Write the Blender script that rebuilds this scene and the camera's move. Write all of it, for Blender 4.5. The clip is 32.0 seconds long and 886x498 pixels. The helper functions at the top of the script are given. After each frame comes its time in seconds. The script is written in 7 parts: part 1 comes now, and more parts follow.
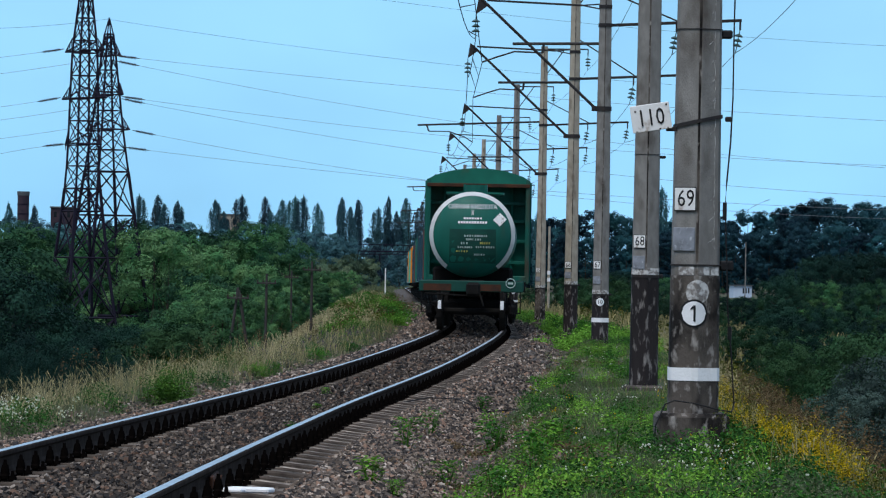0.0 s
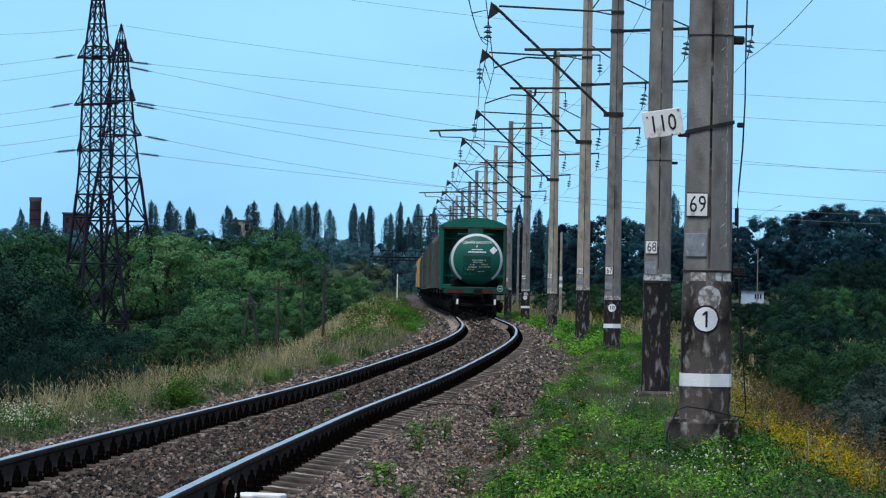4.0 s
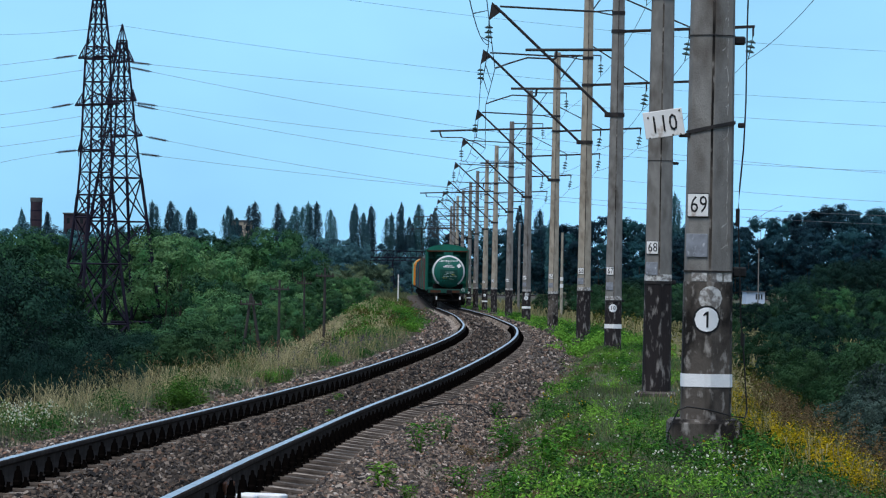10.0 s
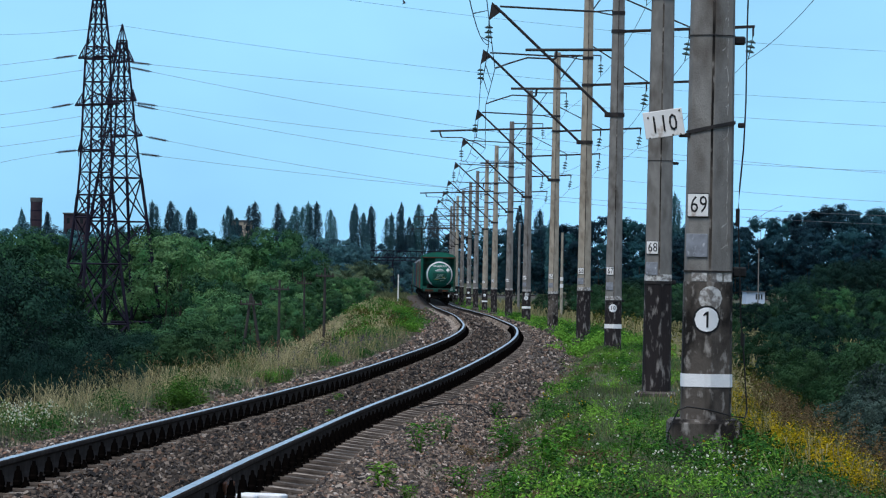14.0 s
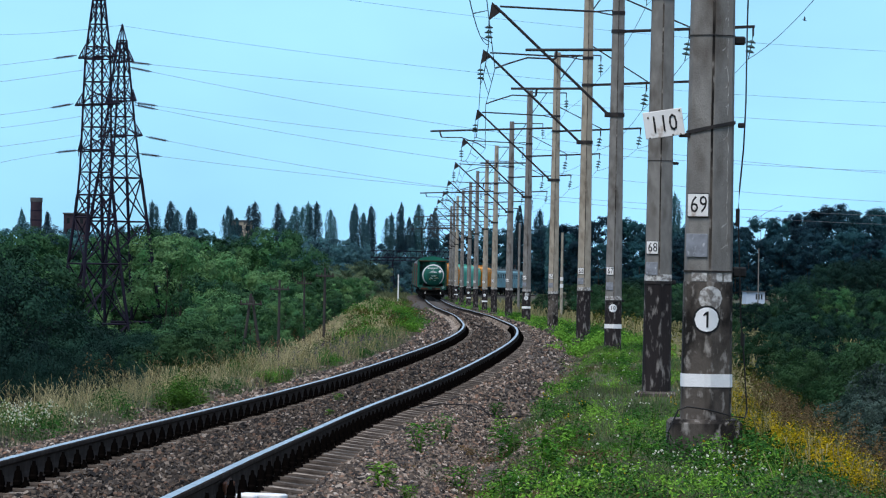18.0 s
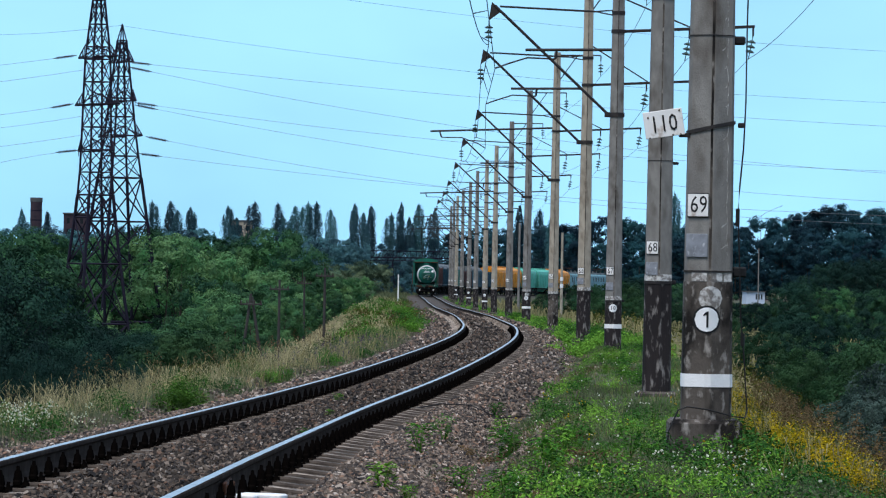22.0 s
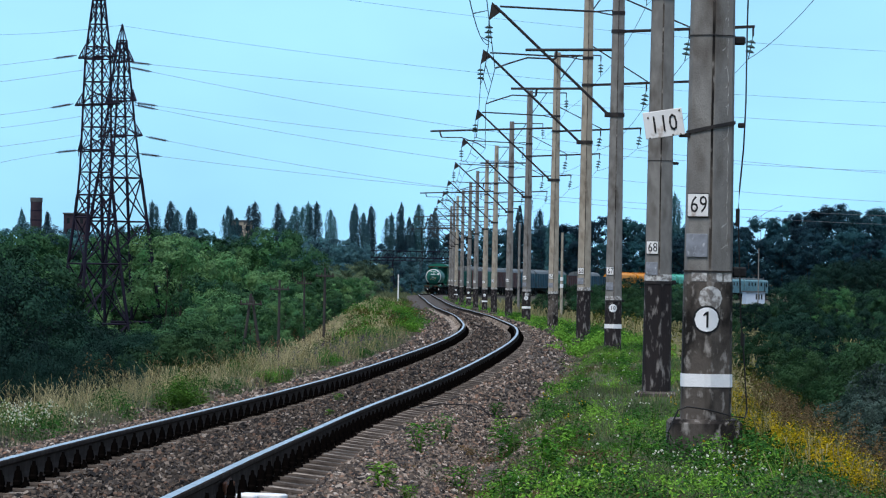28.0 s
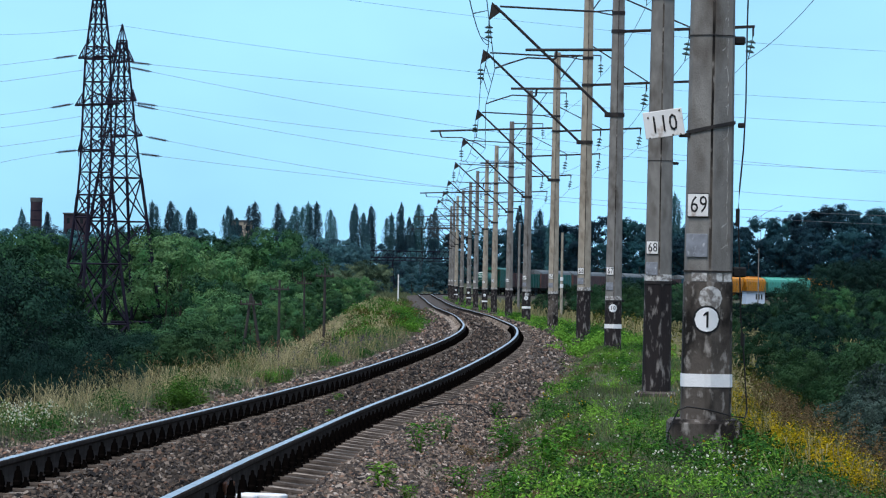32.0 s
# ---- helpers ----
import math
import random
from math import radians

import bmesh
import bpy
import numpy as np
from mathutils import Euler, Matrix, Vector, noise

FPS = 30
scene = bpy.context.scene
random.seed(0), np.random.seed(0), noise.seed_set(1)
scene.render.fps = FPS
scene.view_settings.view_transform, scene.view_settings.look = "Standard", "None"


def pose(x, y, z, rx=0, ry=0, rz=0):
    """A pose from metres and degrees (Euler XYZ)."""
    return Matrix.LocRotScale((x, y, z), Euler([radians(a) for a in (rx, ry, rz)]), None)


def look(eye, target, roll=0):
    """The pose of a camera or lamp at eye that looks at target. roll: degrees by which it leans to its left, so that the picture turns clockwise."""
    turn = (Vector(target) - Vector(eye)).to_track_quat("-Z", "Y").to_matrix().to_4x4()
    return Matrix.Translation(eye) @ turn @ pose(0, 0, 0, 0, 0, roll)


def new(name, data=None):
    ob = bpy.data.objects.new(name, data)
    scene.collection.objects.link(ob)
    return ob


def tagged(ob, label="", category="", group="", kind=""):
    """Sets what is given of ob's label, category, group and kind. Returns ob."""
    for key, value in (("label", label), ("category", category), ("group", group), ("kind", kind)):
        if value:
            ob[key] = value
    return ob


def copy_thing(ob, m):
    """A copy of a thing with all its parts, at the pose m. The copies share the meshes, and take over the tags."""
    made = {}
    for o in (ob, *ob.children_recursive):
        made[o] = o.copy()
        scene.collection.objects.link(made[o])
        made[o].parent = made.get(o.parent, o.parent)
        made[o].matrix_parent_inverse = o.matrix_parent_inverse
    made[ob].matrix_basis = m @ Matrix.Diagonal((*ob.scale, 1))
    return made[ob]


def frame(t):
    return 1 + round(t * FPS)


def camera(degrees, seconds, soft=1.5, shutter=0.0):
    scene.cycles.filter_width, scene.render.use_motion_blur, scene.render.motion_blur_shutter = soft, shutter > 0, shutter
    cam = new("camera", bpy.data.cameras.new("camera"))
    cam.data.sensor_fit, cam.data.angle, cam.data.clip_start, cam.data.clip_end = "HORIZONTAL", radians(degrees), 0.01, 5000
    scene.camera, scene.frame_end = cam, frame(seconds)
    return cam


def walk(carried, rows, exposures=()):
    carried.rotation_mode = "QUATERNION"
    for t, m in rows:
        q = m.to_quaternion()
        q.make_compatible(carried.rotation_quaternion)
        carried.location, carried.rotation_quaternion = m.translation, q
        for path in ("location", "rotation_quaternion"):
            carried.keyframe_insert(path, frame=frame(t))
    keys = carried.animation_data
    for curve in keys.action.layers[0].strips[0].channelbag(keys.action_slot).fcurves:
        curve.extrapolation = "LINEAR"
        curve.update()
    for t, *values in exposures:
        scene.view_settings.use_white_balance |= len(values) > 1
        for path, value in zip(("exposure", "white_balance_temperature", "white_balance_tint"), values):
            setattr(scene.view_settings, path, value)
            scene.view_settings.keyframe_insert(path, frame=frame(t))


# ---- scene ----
# The camera stands on the ballast shoulder; it settles in the first seconds.
cam = camera(11.195, 32.0, soft=1.2)
EYE_Z = 1.52
LENS = 8000.0


def aim(dx, dy):
    """The camera's pose, turned by dx, dy (in the lens's units) from its rest."""
    return pose(0, 0, EYE_Z) @ pose(0, 0, 0, 90 + math.degrees(math.atan((29 - dy) / LENS)), 0, -math.degrees(math.atan(dx / LENS))) @ pose(0, 0, 0, 0, 0, 1.05)


SETTLE = [(0.0, 23.0, 10.5), (0.5, 26.0, 12.2), (1.0, 15.0, 14.3), (1.5, 10.8, 7.6), (2.0, 4.8, 3.0), (2.5, 3.0, 1.3),
          (3.0, 2.6, 1.2), (3.5, 2.1, 0.9), (5.5, 0.5, 0.1), (6.5, 0.0, 0.0), (32.0, 0.0, 0.0)]
walk(cam, [(t, aim(dx, dy)) for t, dx, dy in SETTLE], exposures=[(0.0, -0.01, 6500, 10), (6.0, 0.03, 6500, 10), (17.2, 0.03, 6500, 10), (18.2, 0.22, 6640, 11), (32.0, 0.22, 6640, 11)])

# ---- world and sun: thin overcast, brightest overhead, soft light from high behind ----
SUN_EL, SUN_AZ = radians(61), radians(205)
world = bpy.data.worlds.new("world")
scene.world = world
world.use_nodes = True
wn = world.node_tree.nodes
wl = world.node_tree.links
sky = wn.new("ShaderNodeTexSky")
sky.sky_type = "NISHITA"
sky.sun_disc = False
sky.sun_elevation, sky.sun_rotation = SUN_EL, SUN_AZ
sky.air_density, sky.dust_density, sky.ozone_density = 1.0, 1.0, 2.0
scale = wn.new("ShaderNodeVectorMath")
scale.operation = "SCALE"
scale.inputs["Scale"].default_value = 0.08
wl.new(sky.outputs["Color"], scale.inputs[0])
# cloud veil: blue near the horizon, paler and greyer overhead
coord = wn.new("ShaderNodeTexCoord")
parts = wn.new("ShaderNodeSeparateXYZ")
wl.new(coord.outputs["Generated"], parts.inputs["Vector"])
rise = wn.new("ShaderNodeMapRange")
rise.inputs["From Min"].default_value, rise.inputs["From Max"].default_value = 0.03, 0.45
wl.new(parts.outputs["Z"], rise.inputs["Value"])
cloud = wn.new("ShaderNodeMix")
cloud.data_type = "RGBA"
cloud.inputs["B"].default_value = (0.43, 0.59, 0.86, 1)
wl.new(rise.outputs["Result"], cloud.inputs["Factor"])
# the unseen sky behind the camera is set duller, keeping faces towards it darker
fore_aft = wn.new("ShaderNodeMapRange")
fore_aft.inputs["From Min"].default_value, fore_aft.inputs["From Max"].default_value = -0.75, 0.75
wl.new(parts.outputs["Y"], fore_aft.inputs["Value"])
rim = wn.new("ShaderNodeMix")
rim.data_type = "RGBA"
rim.inputs["A"].default_value = (0.26, 0.37, 0.50, 1)
rim.inputs["B"].default_value = (0.34, 0.79, 1.22, 1)
wl.new(fore_aft.outputs["Result"], rim.inputs["Factor"])
wl.new(rim.outputs["Result"], cloud.inputs["A"])
veil = wn.new("ShaderNodeMix")
veil.data_type = "RGBA"
veil.inputs["Factor"].default_value = 0.85
wl.new(cloud.outputs["Result"], veil.inputs["B"])
wl.new(scale.outputs["Vector"], veil.inputs["A"])
stretch = wn.new("ShaderNodeMapping")
stretch.inputs["Scale"].default_value = (1, 1, 2.2)
wl.new(coord.outputs["Generated"], stretch.inputs["Vector"])
lumps = wn.new("ShaderNodeTexNoise")
lumps.inputs["Scale"].default_value, lumps.inputs["Detail"].default_value = 8.0, 4.0
wl.new(stretch.outputs["Vector"], lumps.inputs["Vector"])
thick = wn.new("ShaderNodeMapRange")
thick.inputs["From Min"].default_value, thick.inputs["From Max"].default_value = 0.3, 0.7
thick.inputs["To Min"].default_value, thick.inputs["To Max"].default_value = 0.90, 1.14
wl.new(lumps.outputs["Fac"], thick.inputs["Value"])
uneven = wn.new("ShaderNodeVectorMath")
uneven.operation = "SCALE"
wl.new(veil.outputs["Result"], uneven.inputs[0])
wl.new(thick.outputs["Result"], uneven.inputs["Scale"])
wl.new(uneven.outputs["Vector"], wn["Background"].inputs["Color"])
wn["Background"].inputs["Strength"].default_value = 1.0
sun_data = bpy.data.lights.new("sun", "SUN")
sun_data.energy, sun_data.angle, sun_data.color = 2.35, radians(20), (1.0, 0.985, 0.96)
sun = new("sun", sun_data)
sun.matrix_world = look((math.sin(SUN_AZ) * 50, math.cos(SUN_AZ) * 50, 50 * math.tan(SUN_EL)), (0, 0, 0))


# ---- materials ----
def material(name, base, rough=0.8, metal=0.0, second=None, scale=3.0, amount=0.5, bump=0.0, bump_scale=40.0, island=0.0, obj=0.0,
             stain=None, stain_scale=1.2, stain_amount=0.0, spec=0.22, stretch=(1, 1, 1)):
    """Procedural surface: two colours mixed by coarse noise, stains at a second scale, fine relief."""
    m = bpy.data.materials.new(name)
    m.use_nodes = True
    n, l = m.node_tree.nodes, m.node_tree.links
    b = n["Principled BSDF"]
    b.inputs["Roughness"].default_value, b.inputs["Metallic"].default_value = rough, metal
    b.inputs["Specular IOR Level"].default_value = spec
    tc = n.new("ShaderNodeTexCoord")
    mp = n.new("ShaderNodeMapping")
    mp.inputs["Scale"].default_value = stretch
    l.new(tc.outputs["Object"], mp.inputs["Vector"])

    def noise_tex(sc, detail=4.0):
        t = n.new("ShaderNodeTexNoise")
        t.inputs["Scale"].default_value, t.inputs["Detail"].default_value = sc, detail
        l.new(mp.outputs["Vector"], t.inputs["Vector"])
        return t

    def mix(fac, a, b2, mode="MIX"):
        x = n.new("ShaderNodeMix")
        x.data_type, x.blend_type = "RGBA", mode
        for sock, v in (("Factor", fac), ("A", a), ("B", b2)):
            if hasattr(v, "is_linked"):
                l.new(v, x.inputs[sock])
            elif sock == "Factor":
                x.inputs[sock].default_value = v
            else:
                x.inputs[sock].default_value = (*v, 1)
        return x.outputs["Result"]

    def ramp(src, lo, hi):
        r = n.new("ShaderNodeMapRange")
        r.inputs["From Min"].default_value, r.inputs["From Max"].default_value = lo, hi
        l.new(src, r.inputs["Value"])
        return r.outputs["Result"]

    col = base
    if second is not None:
        f1 = ramp(noise_tex(scale).outputs["Fac"], 0.5 - 0.32 * (1.1 - amount), 0.5 + 0.32 * (1.1 - amount))
        col = mix(f1, base, second)
    if stain is not None:
        f2 = ramp(noise_tex(stain_scale, 6.0).outputs["Fac"], 0.62 - 0.35 * stain_amount, 0.75 - 0.25 * stain_amount)
        col = mix(f2, col, stain)
    if island or obj:
        if island:
            g = n.new("ShaderNodeNewGeometry")
            src, amp = g.outputs["Random Per Island"], island
        else:
            g = n.new("ShaderNodeObjectInfo")
            src, amp = g.outputs["Random"], obj
        hsv = n.new("ShaderNodeHueSaturation")
        r = n.new("ShaderNodeMapRange")
        r.inputs["To Min"].default_value, r.inputs["To Max"].default_value = 1 - amp, 1 + amp
        l.new(src, r.inputs["Value"])
        l.new(r.outputs["Result"], hsv.inputs["Value"])
        if hasattr(col, "is_linked"):
            l.new(col, hsv.inputs["Color"])
        else:
            hsv.inputs["Color"].default_value = (*col, 1)
        col = hsv.outputs["Color"]
    if hasattr(col, "is_linked"):
        l.new(col, b.inputs["Base Color"])
    else:
        b.inputs["Base Color"].default_value = (*col, 1)
    if bump:
        bp = n.new("ShaderNodeBump")
        bp.inputs["Strength"].default_value, bp.inputs["Distance"].default_value = bump, 0.02
        l.new(noise_tex(bump_scale, 5.0).outputs["Fac"], bp.inputs["Height"])
        l.new(bp.outputs["Normal"], b.inputs["Normal"])
    return m


def leaf_material(name, dark, light, island=0.22, through_light=0.15, per_tree=True):
    """Leaves: colour varies by clump and leaf; some light passes through."""
    m = material(name, dark, 0.75, second=light, scale=0.35, amount=0.55, island=island, spec=0.06)
    n, l = m.node_tree.nodes, m.node_tree.links
    b = n["Principled BSDF"]
    info, hsv = n.new("ShaderNodeObjectInfo"), n.new("ShaderNodeHueSaturation")
    for sock, lo, hi in (("Value", 0.55, 1.75), ("Hue", 0.525, 0.472)):
        r = n.new("ShaderNodeMapRange")
        r.inputs["To Min"].default_value, r.inputs["To Max"].default_value = lo, hi
        l.new(info.outputs["Random"], r.inputs["Value"])
        l.new(r.outputs["Result"], hsv.inputs[sock])
    if not per_tree:
        hsv.inputs["Fac"].default_value = 0.0
    l.new(b.inputs["Base Color"].links[0].from_socket, hsv.inputs["Color"])
    l.new(hsv.outputs["Color"], b.inputs["Base Color"])
    tr = n.new("ShaderNodeBsdfTranslucent")
    l.new(hsv.outputs["Color"], tr.inputs["Color"])
    mx = n.new("ShaderNodeMixShader")
    mx.inputs["Fac"].default_value = through_light
    l.new(b.outputs["BSDF"], mx.inputs[1])
    l.new(tr.outputs["BSDF"], mx.inputs[2])
    l.new(mx.outputs["Shader"], n["Material Output"].inputs["Surface"])
    return m


M = {}
M["concrete"] = material("pole concrete", (0.25, 0.24, 0.222), 0.9, second=(0.175, 0.166, 0.154), scale=9.0, amount=0.6, bump=0.35, bump_scale=90,
                         stain=(0.10, 0.085, 0.072), stain_scale=3.0, stain_amount=0.25, stretch=(1, 1, 0.5))
M["pale_concrete"] = material("pale pole concrete", (0.42, 0.37, 0.295), 0.9, second=(0.31, 0.27, 0.215), scale=8.0, amount=0.6, bump=0.35, bump_scale=90,
                              stain=(0.17, 0.135, 0.10), stain_scale=2.6, stain_amount=0.22, stretch=(1, 1, 0.5))
M["tar"] = material("old tar coat", (0.012, 0.010, 0.011), 0.8, second=(0.028, 0.022, 0.022), scale=3.0, amount=0.5, bump=0.4, bump_scale=30,
                    stain=(0.24, 0.22, 0.205), stain_scale=15.0, stain_amount=0.20, stretch=(1, 1, 0.3))
M["stained"] = material("weather-stained concrete", (0.098, 0.083, 0.071), 0.92, second=(0.014, 0.012, 0.011), scale=3.6, amount=0.85, bump=0.4, bump_scale=60,
                        stain=(0.30, 0.275, 0.25), stain_scale=18.0, stain_amount=0.18, stretch=(1, 1, 0.55))
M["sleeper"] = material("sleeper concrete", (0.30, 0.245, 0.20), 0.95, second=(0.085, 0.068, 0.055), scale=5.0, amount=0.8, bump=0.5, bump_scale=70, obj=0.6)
# the shade in the gaps between sleepers is put into this flank colour
M["flank_shade"] = material("shade-darkened sleeper flanks", (0.05, 0.040, 0.034), 0.9, second=(0.09, 0.072, 0.060), scale=9, amount=0.5, bump=0.4, bump_scale=60, spec=0.08)
M["ballast"] = material("ballast bed", (0.035, 0.029, 0.025), 0.95, second=(0.095, 0.075, 0.062), scale=14.0, amount=0.9, bump=1.0, bump_scale=16,
                        stain=(0.09, 0.07, 0.055), stain_scale=1.3, stain_amount=0.4)
M["stone"] = material("crushed stone", (0.205, 0.152, 0.118), 0.92, second=(0.070, 0.058, 0.050), scale=2.5, amount=0.6, island=0.5, bump=0.4, bump_scale=60)


def stone_colours(m, oil=1.0):
    """Each stone takes its own shade: slate grey, brown, tan, pinkish granite or pale."""
    n, l = m.node_tree.nodes, m.node_tree.links
    b = n["Principled BSDF"]
    g, ramp = n.new("ShaderNodeNewGeometry"), n.new("ShaderNodeValToRGB")
    ramp.color_ramp.interpolation = "CONSTANT"
    e = ramp.color_ramp.elements
    shades = ((0.0, (0.022, 0.020, 0.020)), (0.22, (0.050, 0.040, 0.034)), (0.46, (0.095, 0.072, 0.056)), (0.66, (0.150, 0.115, 0.090)), (0.80, (0.185, 0.110, 0.076)), (0.89, (0.26, 0.205, 0.165)), (0.965, (0.38, 0.32, 0.27)))
    while len(e) < len(shades):
        e.new(1.0)
    for k, (p, c) in enumerate(shades):
        e[k].position, e[k].color = p, (c[0] * oil, c[1] * oil, c[2] * oil, 1)
    l.new(g.outputs["Random Per Island"], ramp.inputs["Fac"])
    mx = n.new("ShaderNodeMix")
    mx.data_type = "RGBA"
    mx.inputs["Factor"].default_value = 0.85
    l.new(b.inputs["Base Color"].links[0].from_socket, mx.inputs["A"])
    l.new(ramp.outputs["Color"], mx.inputs["B"])
    l.new(mx.outputs["Result"], b.inputs["Base Color"])


stone_colours(M["stone"], 1.45)
M["oily_stone"] = material("oil-stained crushed stone", (0.10, 0.078, 0.062), 0.9, second=(0.040, 0.034, 0.030), scale=2.5, amount=0.6, island=0.5, bump=0.4, bump_scale=60)
stone_colours(M["oily_stone"], 0.80)
M["rail_side"] = material("rusty rail flank", (0.062, 0.050, 0.044), 0.95, second=(0.036, 0.029, 0.025), scale=6.0, amount=0.5, bump=0.3, bump_scale=80, spec=0.0)
M["rail_top"] = material("polished rail head", (0.74, 0.72, 0.71), 0.36, 1.0, second=(0.46, 0.43, 0.41), scale=4.0, amount=0.4)
M["fastener"] = material("greasy black fastening steel", (0.0025, 0.002, 0.002), 0.9, second=(0.005, 0.004, 0.0035), scale=20, amount=0.5, spec=0.0)
M["soil"] = material("dry earth and grass roots", (0.080, 0.066, 0.042), 0.98, second=(0.042, 0.050, 0.020), scale=0.8, amount=0.6, bump=0.8, bump_scale=9,
                     stain=(0.05, 0.06, 0.022), stain_scale=0.25, stain_amount=0.5)
M["iron"] = material("dark painted iron", (0.025, 0.026, 0.03), 0.6, 0.3, second=(0.05, 0.04, 0.035), scale=8, amount=0.4)
M["rust_iron"] = material("dark rusty lattice steel", (0.014, 0.010, 0.022), 0.85, 0.1, second=(0.008, 0.008, 0.020), scale=1.5, amount=0.6)
M["wire"] = material("weathered wire", (0.03, 0.03, 0.033), 0.7, 0.2)
M["bright_wire"] = material("aluminium cable", (0.16, 0.17, 0.19), 0.6, 0.3)
M["porcelain"] = material("brown glazed porcelain", (0.030, 0.020, 0.018), 0.35, second=(0.05, 0.03, 0.025), scale=5)
M["glass_disc"] = material("green glass discs", (0.05, 0.085, 0.08), 0.25)
M["white_plate"] = material("white enamel plate", (0.86, 0.85, 0.83), 0.5, second=(0.74, 0.72, 0.69), scale=6, amount=0.4, stain=(0.30, 0.20, 0.13), stain_scale=9, stain_amount=0.12)
M["white_paint"] = material("white band paint", (0.90, 0.90, 0.90), 0.75, second=(0.76, 0.76, 0.76), scale=7, amount=0.3, bump=0.2, bump_scale=50)
M["worn_white"] = material("flaking white paint", (0.60, 0.59, 0.57), 0.85, second=(0.20, 0.18, 0.165), scale=22, amount=0.8, bump=0.3, bump_scale=50)
M["black"] = material("black paint", (0.012, 0.012, 0.013), 0.6)
M["grey_patch"] = material("grey painted patch", (0.30, 0.32, 0.36), 0.8, second=(0.17, 0.18, 0.20), scale=9, amount=0.6, stain=(0.50, 0.52, 0.55), stain_scale=26, stain_amount=0.12)
M["green_paint"] = material("dark green wagon paint", (0.008, 0.125, 0.092), 0.5, second=(0.006, 0.080, 0.060), scale=1.5, amount=0.5,
                            stain=(0.05, 0.045, 0.03), stain_scale=1.0, stain_amount=0.18, stretch=(1, 1, 0.4))
M["teal_paint"] = material("teal wagon paint", (0.014, 0.16, 0.12), 0.6, second=(0.012, 0.11, 0.09), scale=1.0, amount=0.5, stain=(0.05, 0.06, 0.045), stain_amount=0.2)
M["mint_paint"] = material("pale green hopper paint", (0.10, 0.48, 0.36), 0.6, second=(0.08, 0.38, 0.28), scale=1.0, amount=0.5, stain=(0.10, 0.13, 0.09), stain_amount=0.15)
M["yellow_paint"] = material("ochre yellow hopper paint", (0.74, 0.27, 0.016), 0.6, second=(0.60, 0.22, 0.015), scale=1.0, amount=0.5, stain=(0.16, 0.10, 0.04), stain_amount=0.2)
M["blue_paint"] = material("dull blue wagon paint", (0.020, 0.072, 0.105), 0.65, second=(0.016, 0.054, 0.082), scale=1.0, amount=0.5, stain=(0.04, 0.037, 0.032), stain_amount=0.25)
M["brown_paint"] = material("red-brown wagon paint", (0.13, 0.065, 0.06), 0.75, second=(0.09, 0.05, 0.05), scale=1.0, amount=0.5, stain=(0.05, 0.04, 0.035), stain_amount=0.3)
M["loco_paint"] = material("faded light blue-green engine paint", (0.17, 0.32, 0.35), 0.55, second=(0.13, 0.26, 0.29), scale=0.8, amount=0.5, stain=(0.10, 0.12, 0.12), stain_amount=0.25)
M["roof_white"] = material("dusty grey roof", (0.15, 0.17, 0.18), 0.8, second=(0.10, 0.115, 0.12), scale=1.0, amount=0.5)
M["rust"] = material("rusted steel edge", (0.075, 0.030, 0.016), 0.9, second=(0.035, 0.020, 0.014), scale=4, amount=0.6)
M["under"] = material("grimy running gear", (0.004, 0.004, 0.004), 0.9, second=(0.008, 0.007, 0.006), scale=5, amount=0.5)
M["window"] = material("dark cab glass", (0.012, 0.016, 0.02), 0.12)
M["brick_far"] = material("weathered dark brick", (0.052, 0.034, 0.045), 0.95, second=(0.030, 0.024, 0.034), scale=0.7, amount=0.6)
M["slate"] = material("grey roofing", (0.10, 0.11, 0.12), 0.8, second=(0.07, 0.075, 0.08), scale=0.8)
M["cabin_white"] = material("white painted boards", (0.52, 0.60, 0.72), 0.8, second=(0.42, 0.50, 0.60), scale=1.2, amount=0.4)
M["bark"] = material("grey-brown bark", (0.060, 0.048, 0.038), 0.95, second=(0.035, 0.03, 0.026), scale=2.5, amount=0.6, bump=0.6, bump_scale=14, stretch=(1, 1, 0.25))
M["grey_wood"] = material("weathered grey timber", (0.055, 0.052, 0.050), 0.9, second=(0.032, 0.030, 0.028), scale=2, amount=0.5, stretch=(1, 1, 0.2))
M["leaf_a"] = leaf_material("broad tree leaves", (0.016, 0.064, 0.036), (0.046, 0.108, 0.042))
M["leaf_b"] = leaf_material("bright shrub leaves", (0.011, 0.036, 0.019), (0.028, 0.062, 0.026))
# far leaves and poplars: the blue cast of distance haze is put into the colour
M["leaf_c"] = leaf_material("haze-blue far leaves", (0.036, 0.096, 0.122), (0.060, 0.132, 0.142))
M["leaf_p"] = leaf_material("dark haze-blue poplar leaves", (0.020, 0.058, 0.078), (0.036, 0.086, 0.098))
M["leaf_g"] = leaf_material("dark haze-blue wood leaves", (0.010, 0.040, 0.058), (0.022, 0.066, 0.076))
# near-slope trees: the deep shade within the crowns is put into the leaf colour
M["leaf_n"] = leaf_material("shade-darkened leaves", (0.005, 0.020, 0.018), (0.016, 0.042, 0.030))
M["leaf_f"] = leaf_material("light green leaves", (0.036, 0.116, 0.054), (0.086, 0.176, 0.064))
M["leaf_d"] = leaf_material("silvery willow leaves", (0.036, 0.066, 0.056), (0.066, 0.096, 0.082))
M["leaf_e"] = leaf_material("browning leaves", (0.050, 0.096, 0.062), (0.086, 0.116, 0.064))
